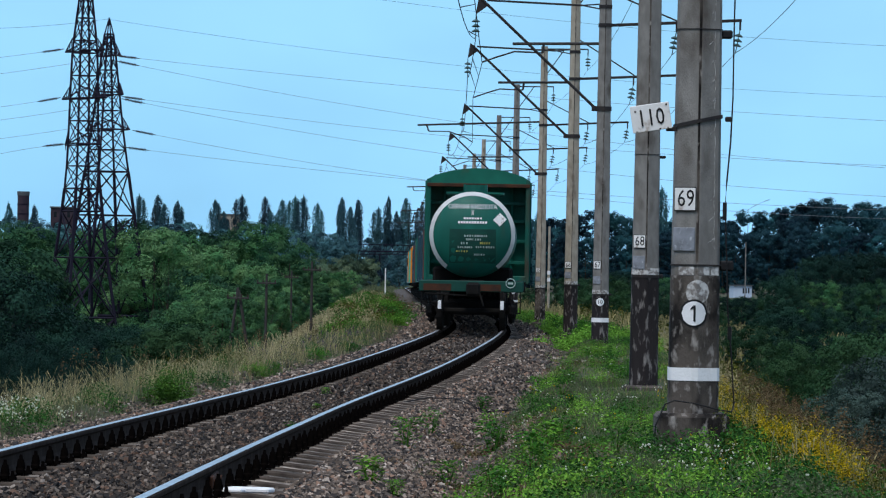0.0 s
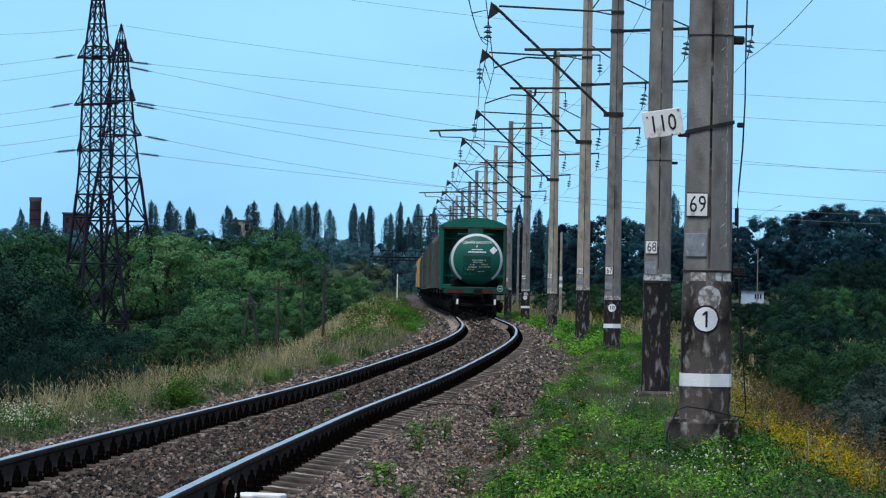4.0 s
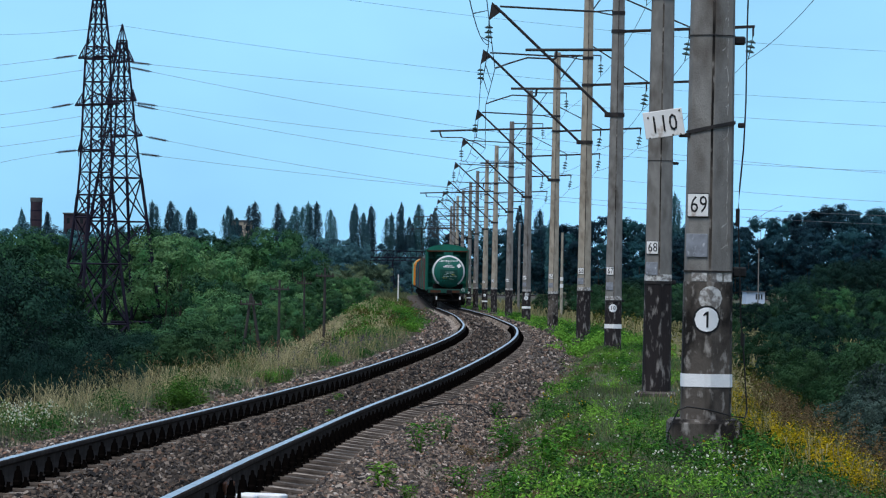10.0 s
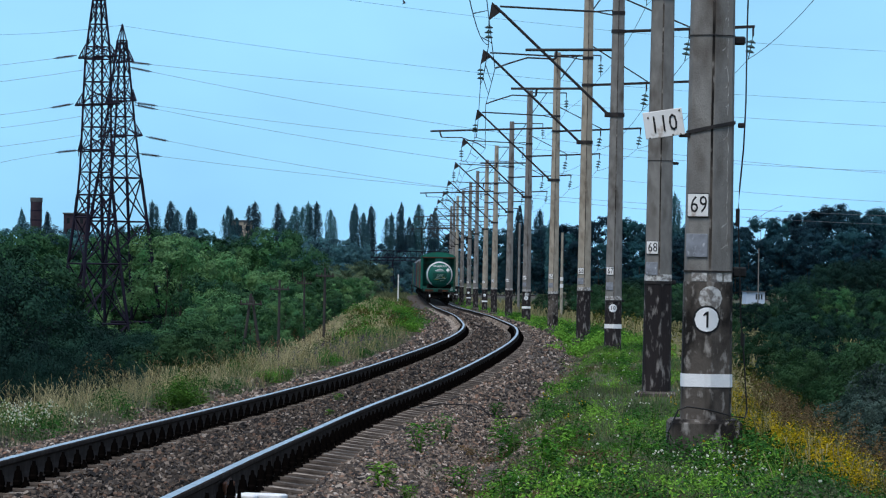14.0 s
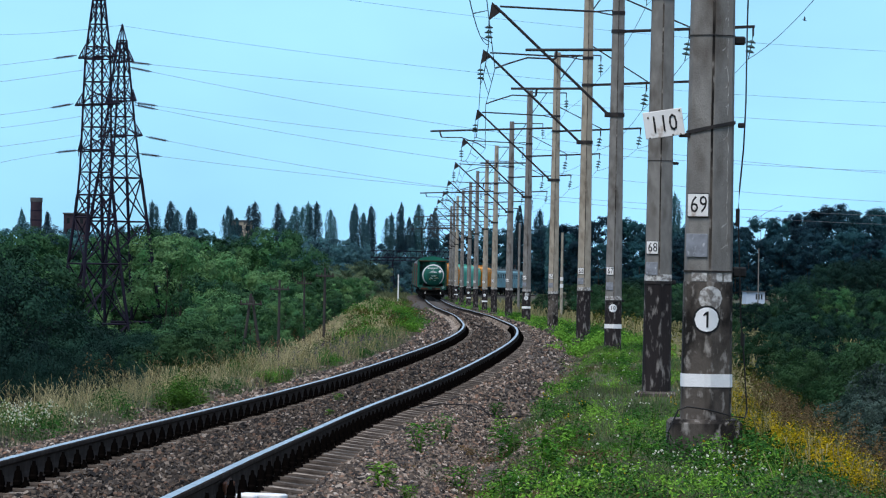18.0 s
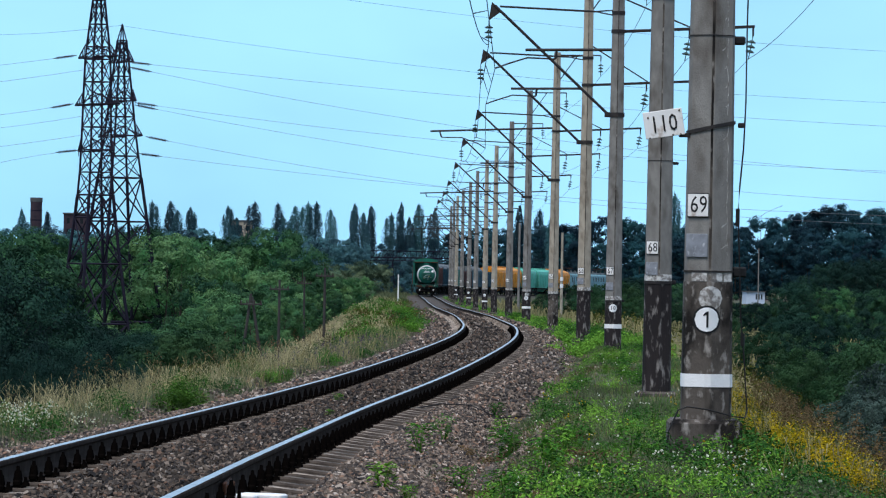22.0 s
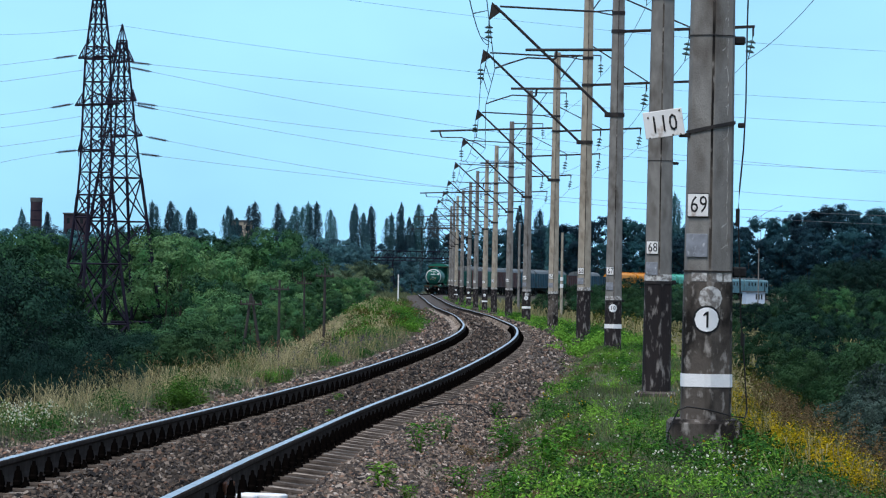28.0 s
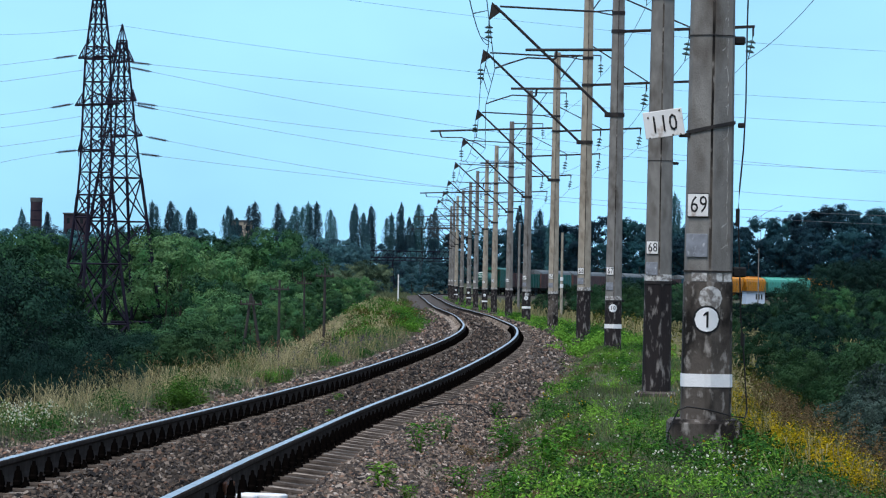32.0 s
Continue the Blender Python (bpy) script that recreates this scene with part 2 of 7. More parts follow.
M["grass_green"] = leaf_material("green grass blades", (0.046, 0.130, 0.022), (0.115, 0.205, 0.046), 0.5, 0.25, per_tree=False)
M["grass_dry"] = leaf_material("dry straw grass", (0.40, 0.33, 0.165), (0.19, 0.18, 0.08), 0.4, 0.3, per_tree=False)
M["weed"] = leaf_material("weed leaves", (0.034, 0.140, 0.016), (0.105, 0.245, 0.032), 0.4, 0.25)
M["yellow_flower"] = leaf_material("golden flower heads", (0.55, 0.38, 0.010), (0.40, 0.30, 0.012), 0.3, 0.3, per_tree=False)
M["rust_flower"] = leaf_material("withered brown heads", (0.130, 0.085, 0.040), (0.090, 0.065, 0.034), 0.4, 0.2, per_tree=False)
M["white_flower"] = leaf_material("white flower heads", (0.75, 0.75, 0.66), (0.62, 0.66, 0.48), 0.2, 0.3, per_tree=False)
M["weed_dark"] = leaf_material("dark green herb leaves", (0.016, 0.070, 0.014), (0.044, 0.128, 0.022), 0.5, 0.15, per_tree=False)
M["weed_lime"] = leaf_material("yellow-green herb leaves", (0.110, 0.200, 0.024), (0.070, 0.170, 0.024), 0.45, 0.2, per_tree=False)
M["weed_grey"] = leaf_material("grey-green feathery herb", (0.078, 0.108, 0.054), (0.128, 0.144, 0.078), 0.4, 0.2, per_tree=False)
M["straw_pale"] = leaf_material("bleached straw", (0.50, 0.42, 0.24), (0.34, 0.29, 0.15), 0.35, 0.3, per_tree=False)
M["gold_leaf"] = leaf_material("yellowed herb leaves", (0.50, 0.34, 0.008), (0.28, 0.22, 0.010), 0.5, 0.3, per_tree=False)
M["olive_leaf"] = leaf_material("olive herb leaves", (0.095, 0.090, 0.014), (0.052, 0.066, 0.014), 0.45, 0.2, per_tree=False)
M["bush_leaf"] = leaf_material("dark bush leaves", (0.034, 0.110, 0.018), (0.105, 0.190, 0.026), 0.5, 0.2, per_tree=False)
M["purple_flower"] = leaf_material("purple sage spikes", (0.075, 0.055, 0.095), (0.11, 0.08, 0.12), 0.3, 0.2, per_tree=False)

M["ring_white"] = material("dusty white ring paint", (0.62, 0.63, 0.62), 0.75, second=(0.50, 0.51, 0.50), scale=5, amount=0.4)
M["tank_dark"] = material("overpainted dark green", (0.006, 0.060, 0.045), 0.6, second=(0.005, 0.045, 0.034), scale=3)
M["teal_green"] = material("lighter green panel", (0.010, 0.15, 0.10), 0.55, second=(0.008, 0.11, 0.078), scale=2, stain=(0.06, 0.05, 0.03), stain_amount=0.15)
M["stencil_grey"] = material("faded stencil paint", (0.35, 0.45, 0.42), 0.7)
M["stencil_yellow"] = material("yellow stencil paint", (0.45, 0.42, 0.10), 0.7)


# ---- mesh helpers ----
def mesh_object(name, bm, mat, parent=None, label="", smooth=False):
    me = bpy.data.meshes.new(name)
    bm.to_mesh(me)
    bm.free()
    for mm in (mat if isinstance(mat, (list, tuple)) else (mat,)):
        me.materials.append(mm)
    if smooth:
        me.shade_smooth()
    ob = new(name, me)
    if parent is not None:
        ob.parent = parent
    if label:
        tagged(ob, label)
    return ob


def part(name, bm, mat, parent, label="", smooth=False):
    return mesh_object(name, bm, mat, parent, label, smooth)


def soup(name, verts, faces, mat, parent=None, label="", slots=None):
    me = bpy.data.meshes.new(name)
    me.from_pydata(verts, [], faces)
    for mm in (mat if isinstance(mat, (list, tuple)) else (mat,)):
        me.materials.append(mm)
    if slots is not None:
        me.polygons.foreach_set("material_index", slots)
    ob = new(name, me)
    if parent is not None:
        ob.parent = parent
    if label:
        tagged(ob, label)
    return ob


def root(name, m=None, **tags):
    ob = new(name)
    ob.empty_display_size = 0.2
    if m is not None:
        ob.matrix_basis = m
    return tagged(ob, **tags)


def box(bm, c, size, rot=None, bevel=0.0, slot=0):
    mat = Matrix.Translation(c) @ (rot.to_4x4() if rot is not None else Matrix()) @ Matrix.Diagonal((*size, 1))
    r = bmesh.ops.create_cube(bm, size=1.0, matrix=mat)
    fs = {f for v in r["verts"] for f in v.link_faces}
    for f in fs:
        f.material_index = slot
    if bevel:
        bmesh.ops.bevel(bm, geom=list({e for v in r["verts"] for e in v.link_edges}), offset=bevel, segments=1, affect="EDGES", material=slot)


def rod(bm, a, b, r0, r1=None, n=8, slot=0, caps=True):
    """A round bar from a to b."""
    a, b = Vector(a), Vector(b)
    d = b - a
    q = d.to_track_quat("Z", "Y").to_matrix().to_4x4()
    r = bmesh.ops.create_cone(bm, cap_ends=caps, segments=n, radius1=r0, radius2=r0 if r1 is None else r1, depth=d.length,
                              matrix=Matrix.Translation((a + b) / 2) @ q)
    for f in {f for v in r["verts"] for f in v.link_faces}:
        f.material_index = slot


def strip(bm, pts, r, n=5):
    """A bent round wire through points."""
    rings = []
    pts = [Vector(p) for p in pts]
    for i, p in enumerate(pts):
        d = pts[min(i + 1, len(pts) - 1)] - pts[max(i - 1, 0)]
        q = d.to_track_quat("Z", "Y")
        rings.append([bm.verts.new(p + q @ Vector((r * math.cos(2 * math.pi * k / n), r * math.sin(2 * math.pi * k / n), 0))) for k in range(n)])
    for a, b in zip(rings, rings[1:]):
        for k in range(n):
            bm.faces.new((a[k], a[(k + 1) % n], b[(k + 1) % n], b[k]))


def sag(a, b, drop, n=14):
    a, b = Vector(a), Vector(b)
    return [a.lerp(b, i / n) - Vector((0, 0, drop * 4 * (i / n) * (1 - i / n))) for i in range(n + 1)]


def writing(name, text, size, mat, parent, m, label=""):
    """Lettering turned into a thin mesh, centred."""
    cu = bpy.data.curves.new(name, "FONT")
    cu.body, cu.size, cu.extrude, cu.align_x, cu.align_y = text, size, 0.002, "CENTER", "CENTER"
    cu.resolution_u = 2
    tmp = bpy.data.objects.new(name, cu)
    scene.collection.objects.link(tmp)
    bpy.context.view_layer.update()
    me = bpy.data.meshes.new_from_object(tmp.evaluated_get(bpy.context.evaluated_depsgraph_get()))
    bpy.data.objects.remove(tmp)
    me.materials.clear()
    me.materials.append(mat)
    ob = new(name, me)
    ob.parent = parent
    ob.matrix_basis = m
    if label:
        tagged(ob, label)
    return ob


# ---- the line of the track: distance ahead, offset, rail-head height ----
LINE = [(22, -2.406, 0.231), (32, -2.129, 0.138), (42, -1.898, 0.008), (55, -1.541, -0.152), (70, -0.77, -0.207), (90, 0.173, -0.226),
        (115, 1.083, -0.256), (140, 1.479, -0.343), (170, 1.505, -0.525), (200, 1.404, -0.692), (230, 1.123, -0.861), (263, 0.722, -1.032), (301, 0.410, -1.295), (338, 0.120, -1.499), (400, -0.464, -1.739), (451, -0.922, -1.892), (500, -1.465, -2.008),
        (540, -2.0, -2.03), (600, -2.15, -2.32), (640, -1.3, -2.52), (700, 4.0, -2.85), (800, 22.8, -3.40),
        (900, 53.8, -4.0), (1000, 97.0, -4.5), (1100, 148.0, -5.0), (1250, 228.0, -5.6)]
RAIL_H = 0.18


def spline(ks, vs):
    """Natural cubic spline through the knots, as a function on arrays."""
    ks, vs = np.array(ks, float), np.array(vs, float)
    n, h = len(ks), np.diff(ks)
    a, r = np.zeros((n, n)), np.zeros(n)
    a[0, 0] = a[-1, -1] = 1
    for i in range(1, n - 1):
        a[i, i - 1:i + 2] = h[i - 1], 2 * (h[i - 1] + h[i]), h[i]
        r[i] = 6 * ((vs[i + 1] - vs[i]) / h[i] - (vs[i] - vs[i - 1]) / h[i - 1])
    m = np.linalg.solve(a, r)

    def value(x):
        x = np.asarray(x, float)
        i = np.clip(np.searchsorted(ks, x) - 1, 0, n - 2)
        xc = np.clip(x, ks[0], ks[-1])
        t, u = xc - ks[i], ks[i + 1] - xc
        out = m[i] * u ** 3 / (6 * h[i]) + m[i + 1] * t ** 3 / (6 * h[i]) + (vs[i] / h[i] - m[i] * h[i] / 6) * u + (vs[i + 1] / h[i] - m[i + 1] * h[i] / 6) * t
        lo = (vs[1] - vs[0]) / h[0]
        return out + np.where(x < ks[0], (x - ks[0]) * lo, 0)
    return value


log_x = spline([math.log(k[0]) for k in LINE], [k[1] for k in LINE])
log_z = spline([math.log(k[0]) for k in LINE], [k[2] for k in LINE])


def line_x(y):
    return log_x(np.log(np.maximum(y, 8.0)))


def line_z(y):
    return log_z(np.log(np.maximum(y, 8.0)))


ROUTE_Y = np.concatenate([np.arange(9, 200, 0.5), np.arange(200, 1250, 2.0)])
ROUTE = np.stack([line_x(ROUTE_Y), ROUTE_Y, line_z(ROUTE_Y)], 1)
ROUTE_S = np.concatenate([[0], np.cumsum(np.linalg.norm(np.diff(ROUTE, axis=0), axis=1))])


def on_route(s):
    """The rail-head centre at arc length s."""
    return Vector([np.interp(s, ROUTE_S, ROUTE[:, k]) for k in range(3)])


def arc_of(y):
    return float(np.interp(y, ROUTE_Y, ROUTE_S))


# ---- the ground ----
def smooth(a, b, x):
    t = np.clip((x - a) / (b - a), 0, 1)
    return t * t * (3 - 2 * t)


def wobble(x, y, k=1.0):
    return 0.5 * np.sin(0.9 * k * x + 1.3) * np.sin(0.37 * k * y + 0.4) + 0.5 * np.sin(0.41 * k * x - 0.7 * k * y)


def ground_z(x, y):
    x, y = np.asarray(x, float), np.asarray(y, float)
    u, zt = x - line_x(y), line_z(y) - RAIL_H
    bed = zt - 0.035 - 0.045 * smooth(0.45, 0.70, np.abs(u)) * smooth(1.32, 1.15, np.abs(u)) + 0.025 * smooth(1.15, 1.35, np.abs(u)) - 0.36 * smooth(1.6, 2.7, np.abs(u))
    # right-hand verge with the poles, then the slope into the valley
    verge = zt - 0.12 + 0.24 * smooth(150, 60, y) - 0.15 * smooth(150, 300, y) + 0.05 * wobble(x, y, 2)
    steep = 0.55 - 0.47 * smooth(105, 190, y)
    floor_r = -9 + 5.5 * smooth(120, 700, y) + 0.0 * x
    right = np.maximum(verge - steep * np.maximum(u - 4.7, 0), np.minimum(floor_r, verge - 0.1))
    # left-hand verge, a long low mound, and the valley
    mound = 0.38 * np.exp(-((u + 6.2) / 2.6) ** 2) * smooth(170, 290, y) * smooth(620, 400, y)
    vl = zt - 0.12 + 0.06 * wobble(x, y, 2) + mound
    floor_l = -9.5 + 6.0 * smooth(300, 1100, y)
    edge = 3.5 + 1.9 * smooth(130, 210, y)
    left = np.maximum(vl - 0.62 * np.maximum(-u - edge, 0), np.minimum(floor_l, vl - 0.1))
    z = np.where(u > 0, bed + (right - bed) * smooth(2.2, 3.0, u), bed + (left - bed) * smooth(2.1, 2.9, -u))
    far = smooth(900, 1600, y)
    return z * (1 - far) + (-4.0 + 5.0 * smooth(1200, 4000, y)) * far


def build_ground():
    us = np.concatenate([-np.geomspace(3000, 14, 26), np.arange(-13, -3, 0.8), np.arange(-3, 3.01, 0.25), np.arange(3.6, 13, 0.8), np.geomspace(14, 3000, 26)])
    ys = np.concatenate([[-3000, -600, -150, -50, -15], np.arange(0, 200, 2.0), np.geomspace(200, 1200, 90), np.geomspace(1280, 4800, 10)])
    U, Y = np.meshgrid(us, ys)
    X = U + line_x(np.clip(Y, 8, 1250))
    Z = ground_z(X, np.clip(Y, 8, 5000))
    verts = np.stack([X, Y, Z], -1).reshape(-1, 3)
    nu = len(us)
    faces, slots = [], []
    for j in range(len(ys) - 1):
        for i in range(nu - 1):
            a = j * nu + i
            faces.append((a, a + 1, a + nu + 1, a + nu))
            slots.append(1 if abs(0.5 * (us[i] + us[i + 1])) < 2.45 and ys[j] > -20 and ys[j] < 1240 else 0)
    ob = soup("ground", verts.tolist(), faces, (M["soil"], M["ballast"]), None, "", slots)
    ob.data.shade_smooth()
    tagged(ob, "railway bank of dry grass and stony ballast falling to a wooded valley", "ground", kind="structure")


build_ground()


# ---- track ----
def rail_profile():
    """Half section of a heavy rail, then mirrored: (across, up) from the foot."""
    half = [(0.075, 0.0), (0.075, 0.011), (0.022, 0.030), (0.009, 0.055), (0.009, 0.125), (0.030, 0.140), (0.0365, 0.146), (0.0365, 0.168), (0.030, 0.178), (0.012, 0.180)]
    return half + [(-a, b) for a, b in reversed(half)]


def sweep(name, side, y0, y1, parent, label):
    prof = rail_profile()
    n = len(prof)
    ss = np.concatenate([np.arange(arc_of(y0), arc_of(150), 0.5), np.arange(arc_of(150), arc_of(y1), 2.0)])
    verts, faces, slots = [], [], []
    for s in ss:
        p, q = on_route(s), on_route(s + 0.5)
        d = (q - p).normalized()
        across = Vector((d.y, -d.x, 0)).normalized()
        up = across.cross(d)
        for a, b in prof:
            verts.append(p + across * (side * 0.7975 + a) + up * (b - RAIL_H))
    for i in range(len(ss) - 1):
        for k in range(n):
            a, b = i * n + k, i * n + (k + 1) % n
            faces.append((a, b, b + n, a + n))
            slots.append(1 if 8 <= k <= 10 else 0)
    return soup(name, verts, faces, (M["rail_side"], M["rail_top"]), parent, label, slots)


def build_track():
    track = root("railway_track", label="single railway track of steel rails on concrete sleepers in ballast", category="railway track", kind="structure")
    for side in (-1, 1):
        sweep("rail", side, 14, 1240, track, "rusty rail with polished head")
    # one sleeper with lower middle, and one bolted fastening, shared by all
    bm = bmesh.new()
    rings = []
    for x, top, w in ((-1.35, -0.040, 0.110), (-1.33, -0.022, 0.112), (-0.98, 0.020, 0.125), (-0.55, 0.020, 0.125), (-0.25, -0.010, 0.105), (0.25, -0.010, 0.105), (0.55, 0.020, 0.125), (0.98, 0.020, 0.125), (1.33, -0.022, 0.112), (1.35, -0.040, 0.110)):
        rings.append([bm.verts.new((x, y, z)) for y, z in ((-w - 0.02, -0.16), (-w, top - 0.015), (-w + 0.015, top), (w - 0.015, top), (w, top - 0.015), (w + 0.02, -0.16))])
    for p, q in zip(rings, rings[1:]):
        for k in range(6):
            bm.faces.new((p[k], p[(k + 1) % 6], q[(k + 1) % 6], q[k]))
    bm.faces.new(rings[0])
    bm.faces.new(list(reversed(rings[-1])))
    bmesh.ops.recalc_face_normals(bm, faces=bm.faces)
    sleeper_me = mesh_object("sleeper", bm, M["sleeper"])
    sleeper_me.data.materials.append(M["flank_shade"])
    # tops keep the concrete; every other face takes the painted-in shade
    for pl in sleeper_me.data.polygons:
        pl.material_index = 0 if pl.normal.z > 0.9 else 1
    bm = bmesh.new()
    box(bm, (0, 0, 0.004), (0.30, 0.13, 0.012), bevel=0.003)
    for s in (-1, 1):
        # clip with its tall bolt at the rail's foot, and the lower anchor bolt outside it
        box(bm, (s * 0.094, 0, 0.034), (0.056, 0.095, 0.044), bevel=0.012)
        rod(bm, (s * 0.098, 0, 0.05), (s * 0.098, 0, 0.088), 0.034, 0.027, n=8)
        rod(bm, (s * 0.098, 0, 0.088), (s * 0.098, 0, 0.118), 0.030, 0.024, n=6)
        rod(bm, (s * 0.098, 0, 0.118), (s * 0.098, 0, 0.152), 0.016, 0.011, n=6)
        rod(bm, (s * 0.150, 0, 0.015), (s * 0.150, 0, 0.040), 0.030, 0.026, n=8)
        rod(bm, (s * 0.150, 0, 0.040), (s * 0.150, 0, 0.075), 0.016, 0.012, n=6)
    fast_me = mesh_object("rail_fastening", bm, M["fastener"])
    pitch = 0.965
    rng = random.Random(4)
    far_v, far_f = [], []
    s, i = arc_of(22), 0
    while s < arc_of(330):
        p, q = on_route(s), on_route(s + 0.4)
        d = q - p
        m = Matrix.Translation(p + Vector((rng.uniform(-0.006, 0.006), 0, -RAIL_H - 0.022))) @ Matrix.Rotation(math.atan2(d.y, d.x) - math.pi / 2 + rng.uniform(-0.01, 0.01), 4, "Z")
        if i < 130:
            m = m @ Matrix.Translation((0, 0, -0.012 * rng.random())) @ Matrix.Rotation(rng.uniform(-0.012, 0.012), 4, "X")
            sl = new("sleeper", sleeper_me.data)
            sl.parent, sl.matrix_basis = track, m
            for side in (-1, 1):
                fa = new("rail_fastening", fast_me.data)
                fa.parent, fa.matrix_basis = sl, Matrix.Translation((side * 0.7975, 0, 0.016))
        else:
            for me, off in ((sleeper_me.data, 0), (fast_me.data, -0.7975), (fast_me.data, 0.7975)):
                if me is fast_me.data and i > 200:
                    continue
                base = len(far_v)
                far_v.extend(m @ (v.co + Vector((off, 0, 0))) for v in me.vertices)
                far_f.extend(tuple(k + base for k in pl.vertices) for pl in me.polygons)
        s += pitch
        i += 1
    bpy.data.objects.remove(sleeper_me)
    bpy.data.objects.remove(fast_me)
    tagged(soup("far_sleepers", far_v, far_f, M["sleeper"], track, "distant concrete sleepers"), kind="stuff")
    # bolted fishplate joint
    bm = bmesh.new()
    p = on_route(arc_of(29.2))
    for sx in (-0.035, 0.035):
        box(bm, (0.7975 + sx, 0, -0.10), (0.03, 0.8, 0.085), bevel=0.008)
        for k in range(6):
            rod(bm, (0.7975 + sx * 1.2, -0.32 + 0.128 * k, -0.10), (0.7975 + sx * 2.1, -0.32 + 0.128 * k, -0.10), 0.02, n=6)
    joint = part("rail_joint", bm, M["rust"], track, "rusty bolted fishplate")
    joint.matrix_basis = Matrix.Translation(p)


build_track()


def build_stones():
    """Crushed stone: angular pebbles, thinning with distance."""
    rng = np.random.default_rng(7)
    base_v = np.array([(1, 1, 1), (1, -1, 1), (-1, -1, 1), (-1, 1, 1), (1, 1, -1), (1, -1, -1), (-1, -1, -1), (-1, 1, -1)], float) * 0.62
    base_f = np.array([(0, 3, 2, 1), (4, 5, 6, 7), (0, 1, 5, 4), (1, 2, 6, 5), (2, 3, 7, 6), (3, 0, 4, 7)])
    zones = [(26, 44, 640), (44, 62, 340), (62, 90, 90), (90, 150, 28), (150, 320, 7)]
    made = {"stone": ([], []), "oily_stone": ([], [])}
    for y0, y1, dens in zones:
        n = int((y1 - y0) * 5.6 * dens)
        y = rng.uniform(y0, y1, n)
        u = rng.uniform(-2.9, 3.1, n)
        keep = (np.abs(np.abs(u) - 0.7975) > 0.13) & (rng.uniform(0, 1, n) > smooth(2.2, 3.1, np.abs(u)) * 0.85)
        # the sleeper ends outside the right rail lie half bare
        keep &= ~((np.abs(u) > 0.85) & (np.abs(u) < 1.2) & (rng.uniform(0, 1, n) < 0.60))
        keep &= ~((np.abs(u) > 0.5) & (np.abs(u) < 0.85) & (rng.uniform(0, 1, n) < 0.6))
        y, u = y[keep], u[keep]
        n = len(y)
        x = line_x(y) + u
        r = rng.uniform(0.008, 0.027, n) * (1.0 if y0 < 60 else 1.4 if y0 < 140 else 2.2)
        z = ground_z(x, y) + r * rng.uniform(0.1, 0.8, n) + np.where(np.abs(u) < 0.5, 0.04, 0.0) * rng.uniform(0, 1, n)
        sc = r[:, None] * rng.uniform(0.7, 1.35, (n, 3))
        a = rng.normal(size=(n, 4))
        a /= np.linalg.norm(a, axis=1)[:, None]
        w, i, j, k = a.T
        R = np.stack([1 - 2 * (j * j + k * k), 2 * (i * j - k * w), 2 * (i * k + j * w), 2 * (i * j + k * w), 1 - 2 * (i * i + k * k), 2 * (j * k - i * w),
                      2 * (i * k - j * w), 2 * (j * k + i * w), 1 - 2 * (i * i + j * j)], 1).reshape(n, 3, 3)
        v = base_v[None] * rng.uniform(0.65, 1.25, (n, 8, 1)) * sc[:, None, :]
        v = np.einsum("nij,nkj->nki", R, v) + np.stack([x, y, z], 1)[:, None, :]
        oily = np.abs(u + 0.12 * wobble(x, y, 3)) < 0.78
        for key, pick in (("stone", ~oily), ("oily_stone", oily)):
            V, F = made[key]
            m = int(pick.sum())
            F.append((base_f[None] + (np.arange(m) * 8 + sum(map(len, V)))[:, None, None]).reshape(-1, 4))
            V.append(v[pick].reshape(-1, 3))
    for key, words in (("stone", "brown and grey crushed stone on the ballast shoulders"), ("oily_stone", "oil-darkened crushed stone between the rails")):
        ob = soup("ballast_stones", np.concatenate(made[key][0]).tolist(), np.concatenate(made[key][1]).tolist(), M[key])
        tagged(ob, words, "ballast", kind="stuff")


build_stones()


